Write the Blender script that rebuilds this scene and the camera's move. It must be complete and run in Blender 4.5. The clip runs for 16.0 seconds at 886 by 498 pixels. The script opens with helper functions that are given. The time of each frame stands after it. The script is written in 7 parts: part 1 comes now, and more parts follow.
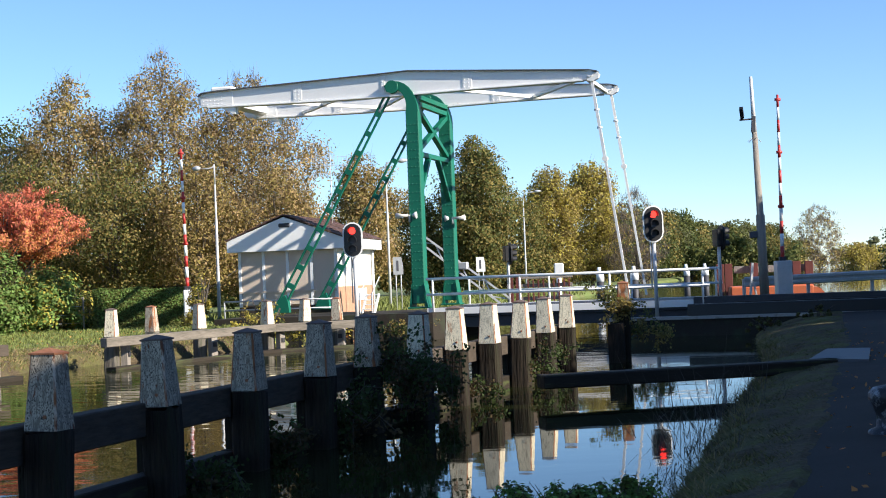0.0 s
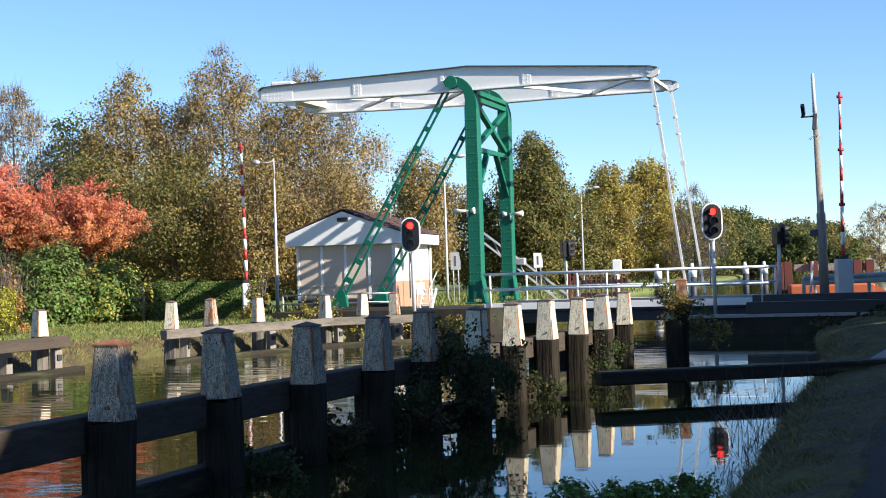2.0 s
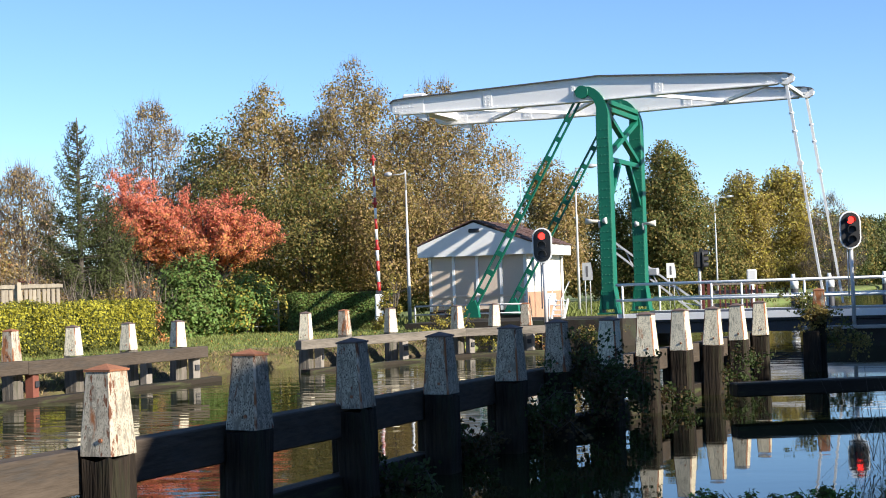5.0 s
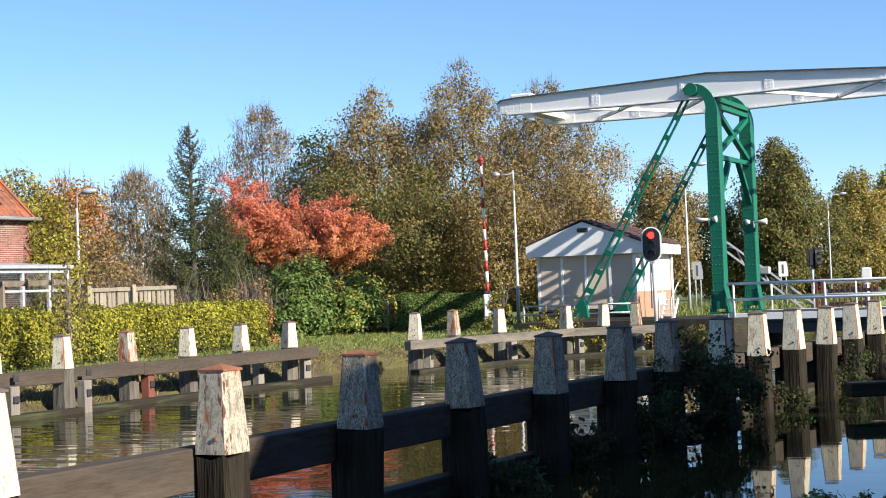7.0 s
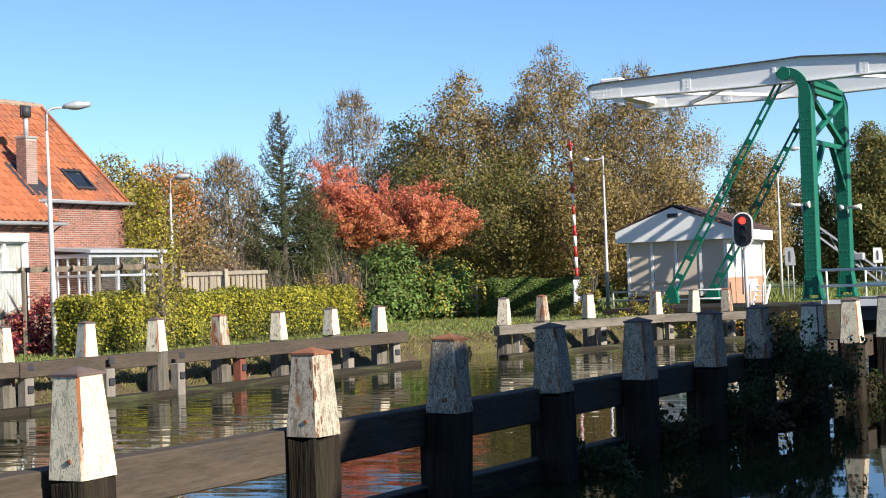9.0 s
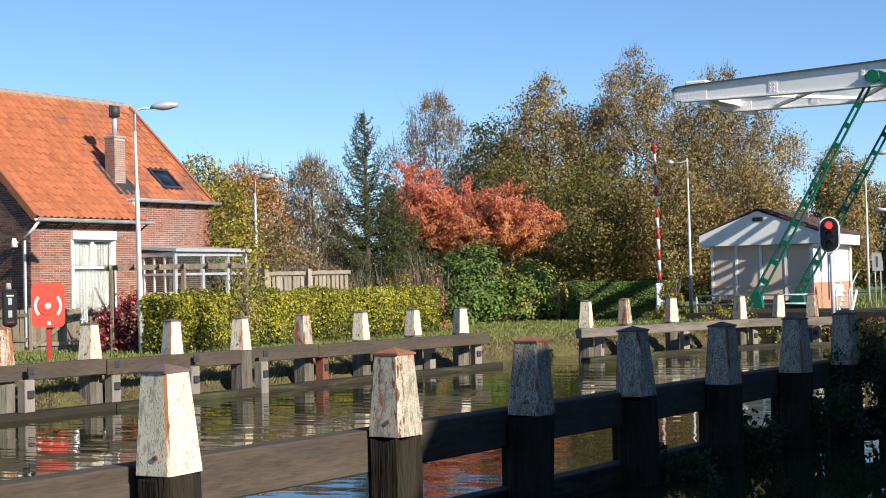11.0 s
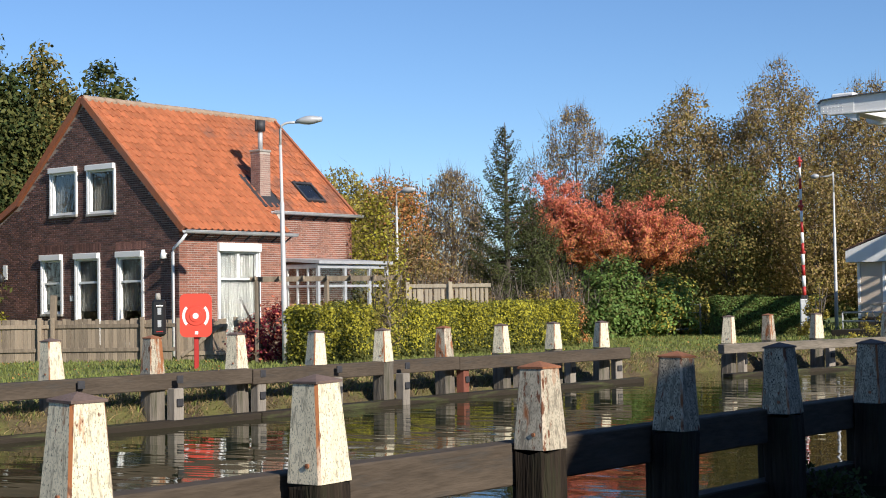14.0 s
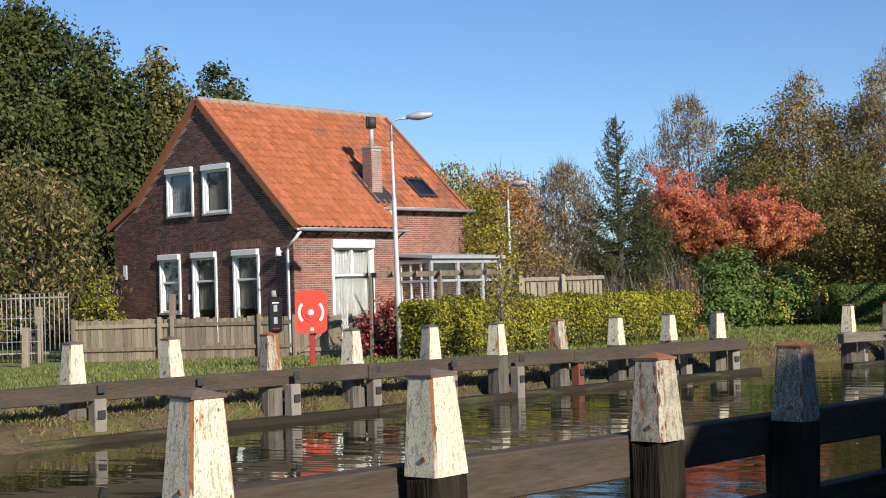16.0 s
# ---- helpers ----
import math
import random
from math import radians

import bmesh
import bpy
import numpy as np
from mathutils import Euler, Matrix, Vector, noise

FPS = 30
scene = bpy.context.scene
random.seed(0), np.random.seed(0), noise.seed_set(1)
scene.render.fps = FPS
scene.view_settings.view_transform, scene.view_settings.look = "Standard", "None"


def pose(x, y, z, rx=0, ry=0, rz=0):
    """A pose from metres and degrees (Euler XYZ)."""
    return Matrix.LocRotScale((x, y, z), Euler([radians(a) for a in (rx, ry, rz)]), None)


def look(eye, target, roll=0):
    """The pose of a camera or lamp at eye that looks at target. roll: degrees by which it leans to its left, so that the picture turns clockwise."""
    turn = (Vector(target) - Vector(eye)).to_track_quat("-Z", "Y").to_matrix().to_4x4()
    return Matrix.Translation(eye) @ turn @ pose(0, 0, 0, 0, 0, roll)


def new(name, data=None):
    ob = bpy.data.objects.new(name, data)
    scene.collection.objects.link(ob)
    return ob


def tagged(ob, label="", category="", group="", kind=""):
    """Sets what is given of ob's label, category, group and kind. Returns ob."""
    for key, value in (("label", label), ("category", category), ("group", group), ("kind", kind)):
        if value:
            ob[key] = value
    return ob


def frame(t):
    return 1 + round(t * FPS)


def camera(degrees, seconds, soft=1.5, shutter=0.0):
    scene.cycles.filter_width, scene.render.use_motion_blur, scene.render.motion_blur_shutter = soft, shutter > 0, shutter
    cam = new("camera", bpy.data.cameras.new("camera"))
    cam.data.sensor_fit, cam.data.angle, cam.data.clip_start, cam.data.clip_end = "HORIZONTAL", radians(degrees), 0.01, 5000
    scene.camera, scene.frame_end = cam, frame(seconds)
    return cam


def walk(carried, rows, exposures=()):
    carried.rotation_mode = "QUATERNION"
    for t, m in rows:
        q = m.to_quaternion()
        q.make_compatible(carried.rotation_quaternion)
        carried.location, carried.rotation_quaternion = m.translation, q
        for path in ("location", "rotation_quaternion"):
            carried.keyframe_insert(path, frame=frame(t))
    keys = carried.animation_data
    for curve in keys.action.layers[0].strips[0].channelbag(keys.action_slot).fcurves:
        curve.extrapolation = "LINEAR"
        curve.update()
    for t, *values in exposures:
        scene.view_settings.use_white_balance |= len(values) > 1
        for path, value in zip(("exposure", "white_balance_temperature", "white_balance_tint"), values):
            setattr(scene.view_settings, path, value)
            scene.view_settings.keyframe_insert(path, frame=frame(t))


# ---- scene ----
EXPOSURES = ((0, 0.95, 6230, 11), (3.5, 0.97, 6230, 11), (7, 0.85, 6230, 11), (9, 0.75, 6230, 11), (13.5, 0.4, 6230, 11), (16, 0.3, 6230, 11))
cam = camera(32.94, 16.0, 1.0)
# seconds, x, y, z, pitch, lean, turn
PATH = (
    (0.0, 0.026, 0.094, 1.913, 0.994, -2.215, 0.054),
    (0.5, 0.024, 0.084, 1.916, 0.964, -2.317, 0.363),
    (1.0, 0.019, 0.079, 1.910, 0.926, -2.019, 0.768),
    (1.5, 0.015, 0.069, 1.913, 0.897, -1.777, 1.272),
    (2.0, 0.012, 0.036, 1.919, 0.884, -1.701, 2.245),
    (2.5, 0.006, 0.041, 1.914, 0.913, -1.690, 3.316),
    (3.0, 0.004, 0.043, 1.913, 0.971, -1.829, 4.339),
    (3.5, 0.002, 0.054, 1.910, 1.059, -1.812, 5.039),
    (6.0, -0.003, 0.010, 1.912, 1.703, -2.142, 9.255),
    (6.5, 0.006, -0.000, 1.909, 1.706, -2.277, 10.421),
    (7.0, 0.007, -0.004, 1.908, 1.614, -2.153, 11.379),
    (7.5, 0.010, -0.017, 1.905, 1.509, -1.914, 12.225),
    (8.0, 0.012, -0.023, 1.903, 1.346, -1.897, 13.123),
    (8.5, 0.010, -0.036, 1.903, 1.212, -2.009, 13.945),
    (9.0, 0.015, -0.045, 1.907, 1.169, -1.949, 14.802),
    (11.5, 0.006, -0.081, 1.909, 1.418, -1.326, 18.693),
    (12.0, 0.002, -0.100, 1.908, 1.536, -1.313, 19.463),
    (12.5, -0.000, -0.118, 1.910, 1.650, -1.059, 20.223),
    (13.0, -0.004, -0.122, 1.908, 1.774, -0.975, 21.130),
    (13.5, -0.008, -0.148, 1.913, 1.855, -0.766, 22.146),
    (14.0, -0.012, -0.167, 1.914, 1.922, -0.859, 23.210),
    (14.5, 0.000, -0.194, 1.915, 1.969, -1.036, 24.197),
    (15.0, 0.006, -0.219, 1.915, 1.936, -1.478, 25.205),
    (15.5, 0.002, -0.195, 1.908, 1.881, -1.650, 26.213),
    (16.0, -0.012, -0.168, 1.907, 1.790, -1.745, 27.510),
)


def eye_pose(x, y, z, pitch, lean, turn):
    return pose(x, y, z, 0, 0, turn) @ pose(0, 0, 0, 90 + pitch) @ pose(0, 0, 0, 0, 0, lean)


walk(cam, [(t, eye_pose(*row)) for t, *row in PATH], EXPOSURES)

# ---- light ----
SUN_AZ, SUN_EL = -27.5, 28.0    # degrees from +x, above the horizon
sun_dir = Vector((math.cos(radians(SUN_AZ)) * math.cos(radians(SUN_EL)), math.sin(radians(SUN_AZ)) * math.cos(radians(SUN_EL)), math.sin(radians(SUN_EL))))
sun = new("sun", bpy.data.lights.new("sun", "SUN"))
sun.data.energy, sun.data.angle, sun.data.color = 5.0, radians(0.5), (1.0, 0.91, 0.77)
sun.matrix_world = look(sun_dir * 100, (0, 0, 0))
world = bpy.data.worlds.new("sky")
scene.world = world
world.use_nodes = True
sky = world.node_tree.nodes.new("ShaderNodeTexSky")
sky.sky_type, sky.sun_disc = "NISHITA", False
sky.sun_elevation, sky.sun_rotation = radians(SUN_EL), radians(90 - SUN_AZ)
sky.air_density, sky.dust_density, sky.ozone_density = 0.85, 0.0, 5.5
world.node_tree.links.new(sky.outputs[0], world.node_tree.nodes["Background"].inputs[0])
world.node_tree.nodes["Background"].inputs[1].default_value = 0.098


# ---- materials ----
def mat(name, base, rough=0.7, metal=0.0, vary=0.25, scale=3.0, fine=40.0, bump=0.2, stain=None, stain_amount=0.45, stain_scale=1.5,
        island=0.0, objvar=0.0, stretch=(1, 1, 1), sub=0.0, coat=0.0, spec=0.5, depth=0.01):
    m = bpy.data.materials.new(name)
    m.use_nodes = True
    nt = m.node_tree
    n, l = nt.nodes, nt.links
    b = n["Principled BSDF"]
    tc = n.new("ShaderNodeTexCoord")
    mp = n.new("ShaderNodeMapping")
    mp.inputs["Scale"].default_value = stretch
    l.new(tc.outputs["Object"], mp.inputs[0])
    big, small = n.new("ShaderNodeTexNoise"), n.new("ShaderNodeTexNoise")
    big.inputs["Scale"].default_value, small.inputs["Scale"].default_value = scale, fine
    big.inputs["Detail"].default_value = small.inputs["Detail"].default_value = 5
    for k in (big, small):
        l.new(mp.outputs[0], k.inputs["Vector"])
    add = n.new("ShaderNodeMath")
    add.operation = "ADD"
    l.new(big.outputs[0], add.inputs[0])
    l.new(small.outputs[0], add.inputs[1])
    last = add.outputs[0]
    for amount, sock in ((island, n.new("ShaderNodeNewGeometry").outputs["Random Per Island"]), (objvar, n.new("ShaderNodeObjectInfo").outputs["Random"])):
        if amount:
            k = n.new("ShaderNodeMath")
            k.operation, k.inputs[1].default_value = "MULTIPLY_ADD", amount * 2
            l.new(sock, k.inputs[0])
            k2 = n.new("ShaderNodeMath")
            k2.operation, k2.inputs[1].default_value = "SUBTRACT", amount
            l.new(last, k.inputs[2])
            l.new(k.outputs[0], k2.inputs[0])
            last = k2.outputs[0]
    mr = n.new("ShaderNodeMapRange")
    mr.inputs["From Min"].default_value, mr.inputs["From Max"].default_value = 0.55, 1.45
    l.new(last, mr.inputs[0])
    ramp = n.new("ShaderNodeMix")
    ramp.data_type = "RGBA"
    c = Vector(base)
    ramp.inputs["A"].default_value = (*(c * (1 - vary)), 1)
    ramp.inputs["B"].default_value = (*(min(0.95, q * (1 + vary)) for q in c), 1)
    l.new(mr.outputs[0], ramp.inputs["Factor"])
    col = ramp.outputs["Result"]
    if stain:
        st = n.new("ShaderNodeTexNoise")
        st.inputs["Scale"].default_value, st.inputs["Detail"].default_value, st.inputs["Roughness"].default_value = stain_scale, 8, 0.7
        l.new(mp.outputs[0], st.inputs["Vector"])
        sr = n.new("ShaderNodeMapRange")
        sr.inputs["From Min"].default_value, sr.inputs["From Max"].default_value = 0.7 - stain_amount * 0.4, 0.78 - stain_amount * 0.3
        l.new(st.outputs[0], sr.inputs[0])
        mx = n.new("ShaderNodeMix")
        mx.data_type = "RGBA"
        mx.inputs["B"].default_value = (*stain, 1)
        l.new(sr.outputs[0], mx.inputs["Factor"])
        l.new(col, mx.inputs["A"])
        col = mx.outputs["Result"]
    l.new(col, b.inputs["Base Color"])
    b.inputs["Roughness"].default_value, b.inputs["Metallic"].default_value = rough, metal
    b.inputs["Specular IOR Level"].default_value = spec
    if coat:
        b.inputs["Coat Weight"].default_value = coat
    if bump:
        bp = n.new("ShaderNodeBump")
        bp.inputs["Strength"].default_value, bp.inputs["Distance"].default_value = bump, depth
        l.new(last, bp.inputs["Height"])
        l.new(bp.outputs[0], b.inputs["Normal"])
    if sub:
        tr = n.new("ShaderNodeBsdfTranslucent")
        l.new(col, tr.inputs[0])
        ms = n.new("ShaderNodeMixShader")
        ms.inputs[0].default_value = sub
        l.new(b.outputs[0], ms.inputs[1])
        l.new(tr.outputs[0], ms.inputs[2])
        l.new(ms.outputs[0], n["Material Output"].inputs[0])
    return m


def leafmat(name, base, vary=0.5, spec=0.12):
    return mat(name, base, 0.6, vary=vary, scale=0.35, fine=4, bump=0, island=0.3, sub=0.36, spec=spec)


M = {
    "grass": mat("grass", (0.125, 0.165, 0.036), 0.95, vary=0.5, scale=0.6, fine=14, bump=0.7, stain=(0.17, 0.14, 0.06), stain_amount=0.5, stain_scale=0.5, depth=0.04),
    "earth": mat("earth", (0.12, 0.085, 0.05), 0.95, vary=0.4, scale=1, fine=20, bump=0.6, depth=0.03),
    "blade": mat("blade", (0.18, 0.205, 0.05), 0.8, vary=0.5, scale=0.4, fine=6, bump=0, island=0.35, sub=0.25),
    "straw": mat("straw", (0.30, 0.22, 0.10), 0.9, vary=0.4, scale=0.6, fine=6, bump=0, island=0.35, sub=0.2),
    "asphalt": mat("asphalt", (0.05, 0.042, 0.037), 0.95, spec=0.15, vary=0.25, scale=0.8, fine=60, bump=0.3, stain=(0.055, 0.047, 0.042), stain_amount=0.4),
    "paver": mat("paver", (0.10, 0.09, 0.085), 0.9, vary=0.25, scale=1, fine=40, bump=0.3, objvar=0.2),
    "bankearth": mat("bank_earth", (0.10, 0.075, 0.045), 0.95, vary=0.5, scale=1.6, fine=22, bump=0.9, stain=(0.12, 0.115, 0.04), stain_amount=0.6, stain_scale=1.2, depth=0.05, spec=0.15),
    "sedge": mat("dull_grass", (0.145, 0.135, 0.045), 0.9, vary=0.5, scale=0.5, fine=6, bump=0, island=0.4, sub=0.2, spec=0.15),
    "rust": mat("rust", (0.26, 0.105, 0.05), 0.9, vary=0.4, scale=8, fine=60, bump=0.4),
    "captop": mat("cap_top", (0.13, 0.09, 0.075), 0.85, vary=0.35, scale=6, fine=50, bump=0.4),
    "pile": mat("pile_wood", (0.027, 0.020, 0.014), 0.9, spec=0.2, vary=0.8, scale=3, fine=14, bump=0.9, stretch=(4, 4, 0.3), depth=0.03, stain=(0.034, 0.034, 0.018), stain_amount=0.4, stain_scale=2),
    "farpile": mat("bank_pile_wood", (0.15, 0.13, 0.105), 0.85, vary=0.5, scale=3, fine=16, bump=0.8, stretch=(4, 4, 0.3), depth=0.02, stain=(0.06, 0.06, 0.035), stain_amount=0.4, stain_scale=2, objvar=0.15),
    "greywood": mat("grey_wood", (0.25, 0.22, 0.185), 0.85, vary=0.35, scale=3, fine=24, bump=0.6, stretch=(4, 4, 0.3), depth=0.02, objvar=0.15),
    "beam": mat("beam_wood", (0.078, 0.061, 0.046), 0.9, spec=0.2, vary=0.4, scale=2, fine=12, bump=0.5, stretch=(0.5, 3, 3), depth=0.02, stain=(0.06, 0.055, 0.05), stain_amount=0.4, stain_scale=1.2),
    "greybeam": mat("grey_beam_wood", (0.17, 0.145, 0.115), 0.85, vary=0.4, scale=2, fine=12, bump=0.5, stretch=(0.5, 3, 3), depth=0.02, stain=(0.08, 0.075, 0.055), stain_amount=0.45, stain_scale=1.2),
    "wetwood": mat("wet_wood", (0.03, 0.023, 0.016), 0.75, spec=0.25, vary=0.4, scale=2, fine=20, bump=0.5, stretch=(0.4, 4, 4), stain=(0.07, 0.08, 0.03), stain_amount=0.4),
    "redplank": mat("red_board", (0.20, 0.065, 0.04), 0.8, vary=0.25, scale=3, fine=25, bump=0.3),
    "green": mat("green_paint", (0.006, 0.135, 0.078), 0.5, vary=0.14, scale=1.5, fine=20, bump=0.05, spec=0.35, stain=(0.02, 0.09, 0.055), stain_amount=0.25),
    "white": mat("bridge_white", (0.80, 0.79, 0.76), 0.5, vary=0.05, scale=0.8, fine=12, bump=0.05, stain=(0.68, 0.62, 0.52), stain_amount=0.15, stain_scale=2),
    "darkplate": mat("dark_plate", (0.09, 0.09, 0.10), 0.6, vary=0.2),
    "steel": mat("galvanised", (0.56, 0.56, 0.55), 0.5, 0.15, vary=0.12, scale=4, fine=30, bump=0.08),
    "darksteel": mat("dark_steel", (0.045, 0.045, 0.05), 0.6, 0.2, vary=0.3, scale=3, fine=20, bump=0.15),
    "black": mat("black_plastic", (0.012, 0.012, 0.013), 0.45, vary=0.2, bump=0.05),
    "signwhite": mat("sign_white", (0.80, 0.80, 0.78), 0.5, vary=0.05, bump=0.03),
    "red": mat("red_paint", (0.42, 0.03, 0.025), 0.45, vary=0.1, bump=0.03),
    "boxred": mat("red_polyester", (0.72, 0.075, 0.045), 0.4, vary=0.08, bump=0.03, coat=0.2),
    # gable brick and its mortar are darker copies, for the wall's weak sun
    "brick": mat("dimmed_brick", (0.165, 0.080, 0.062), 0.85, vary=0.5, scale=1.2, fine=30, bump=0.3, island=0.35, objvar=0.3),
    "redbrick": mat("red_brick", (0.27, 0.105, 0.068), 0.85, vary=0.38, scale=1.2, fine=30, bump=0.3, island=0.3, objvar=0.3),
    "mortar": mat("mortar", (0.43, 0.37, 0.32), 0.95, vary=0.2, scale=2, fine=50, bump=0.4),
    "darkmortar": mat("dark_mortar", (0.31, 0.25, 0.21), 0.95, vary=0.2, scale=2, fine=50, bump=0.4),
    "tile": mat("roof_tile", (0.42, 0.135, 0.055), 0.8, vary=0.3, scale=0.9, fine=14, bump=0.3, island=0.3, objvar=0.25, stain=(0.24, 0.10, 0.06), stain_amount=0.6, stain_scale=0.9),
    "browntile": mat("brown_tile", (0.10, 0.055, 0.045), 0.75, vary=0.3, scale=0.9, fine=14, bump=0.3, island=0.25),
    "roofedge": mat("roof_mortar", (0.33, 0.24, 0.17), 0.9, vary=0.3, scale=4, fine=30, bump=0.5),
    "zinc": mat("zinc", (0.46, 0.47, 0.48), 0.5, 0.25, vary=0.2, scale=3, fine=20, bump=0.1),
    "joinery": mat("joinery_white", (0.80, 0.80, 0.78), 0.45, vary=0.05, scale=2, fine=30, bump=0.03),
    "curtain": mat("curtain", (0.15, 0.147, 0.14), 0.9, vary=0.08, scale=6, fine=40, bump=0.2),
    "palebrick": mat("pale_brick", (0.33, 0.21, 0.17), 0.85, vary=0.25, scale=1.2, fine=30, bump=0.3, island=0.3),
    "whitecurtain": mat("white_curtain", (0.21, 0.21, 0.205), 0.9, vary=0.08, scale=6, fine=40, bump=0.2),
    # distant leaves: haze put into a paler, flatter colour
    "l_far": leafmat("leaf_haze", (0.15, 0.155, 0.075), 0.3),
    # near-black colour for the lack of light behind panes
    "dark": mat("unlit_room_shade", (0.02, 0.02, 0.022), 0.8, vary=0.3, bump=0),
    "fence": mat("fence_wood", (0.24, 0.19, 0.135), 0.85, vary=0.5, scale=2, fine=24, bump=0.5, stretch=(5, 5, 0.4), objvar=0.3, depth=0.01),
    "palefence": mat("pale_fence_wood", (0.40, 0.34, 0.25), 0.85, vary=0.3, scale=2, fine=24, bump=0.4, stretch=(5, 5, 0.4), objvar=0.2, depth=0.01),
    "beige": mat("beige_panel", (0.60, 0.49, 0.39), 0.6, vary=0.06, scale=1.5, fine=20, bump=0.05),
    "cream": mat("cream_wall", (0.66, 0.62, 0.53), 0.6, vary=0.06, scale=1.5, fine=20, bump=0.06),
    "orangebrick": mat("orange_brick", (0.46, 0.25, 0.15), 0.85, vary=0.25, scale=5, fine=40, bump=0.3),
    "concrete": mat("concrete", (0.34, 0.32, 0.29), 0.9, vary=0.25, scale=1.2, fine=30, bump=0.35, stain=(0.16, 0.15, 0.12), stain_amount=0.45),
    # mossy concrete with the shade under the bridge put into its colour
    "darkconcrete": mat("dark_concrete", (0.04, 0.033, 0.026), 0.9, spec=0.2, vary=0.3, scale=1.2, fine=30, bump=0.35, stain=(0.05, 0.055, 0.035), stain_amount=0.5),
    "orange": mat("orange_hull", (0.48, 0.12, 0.045), 0.5, vary=0.12, scale=1, fine=12, bump=0.05),
    "rustred": mat("rust_red_steel", (0.12, 0.03, 0.022), 0.7, vary=0.3, scale=2, fine=20, bump=0.2),
    "bark": mat("bark", (0.085, 0.07, 0.055), 0.9, vary=0.4, scale=2, fine=14, bump=0.9, stretch=(3, 3, 0.6), depth=0.03),
    "twig": mat("twig", (0.15, 0.12, 0.095), 0.9, vary=0.3, scale=1, fine=8, bump=0),
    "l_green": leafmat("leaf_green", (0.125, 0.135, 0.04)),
    "l_bramble": leafmat("leaf_bramble", (0.075, 0.055, 0.026)),
    "l_nettle": leafmat("leaf_nettle", (0.22, 0.36, 0.08)),
    "l_oak": leafmat("leaf_oak", (0.115, 0.12, 0.037)),
    "l_olive": leafmat("leaf_olive", (0.265, 0.205, 0.066)),
    "l_brown": leafmat("leaf_brown", (0.36, 0.25, 0.115)),
    "l_red": leafmat("leaf_red", (0.70, 0.215, 0.13), 0.45),
    "l_orange": leafmat("leaf_orange", (0.62, 0.28, 0.10), 0.45),
    "l_yellow": leafmat("leaf_yellow", (0.44, 0.37, 0.075), 0.45),
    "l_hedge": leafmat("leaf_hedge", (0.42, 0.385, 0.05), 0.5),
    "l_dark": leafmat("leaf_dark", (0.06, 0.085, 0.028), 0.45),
    "l_bush": leafmat("leaf_bush", (0.16, 0.25, 0.06), 0.5, 0.3),
    "l_spruce": leafmat("leaf_spruce", (0.095, 0.11, 0.04), 0.4),
    "l_purple": leafmat("leaf_purple", (0.221, 0.033, 0.052), 0.5),
}


def glass_mat():
    m = bpy.data.materials.new("window_glass")
    m.use_nodes = True
    b = m.node_tree.nodes["Principled BSDF"]
    b.inputs["Base Color"].default_value = (0.9, 0.93, 0.93, 1)
    b.inputs["Roughness"].default_value, b.inputs["Transmission Weight"].default_value, b.inputs["IOR"].default_value = 0.02, 1.0, 1.45
    return m


def glow_mat(name, col, strength):
    m = bpy.data.materials.new(name)
    m.use_nodes = True
    b = m.node_tree.nodes["Principled BSDF"]
    b.inputs["Base Color"].default_value = b.inputs["Emission Color"].default_value = (*col, 1)
    b.inputs["Emission Strength"].default_value = strength
    return m


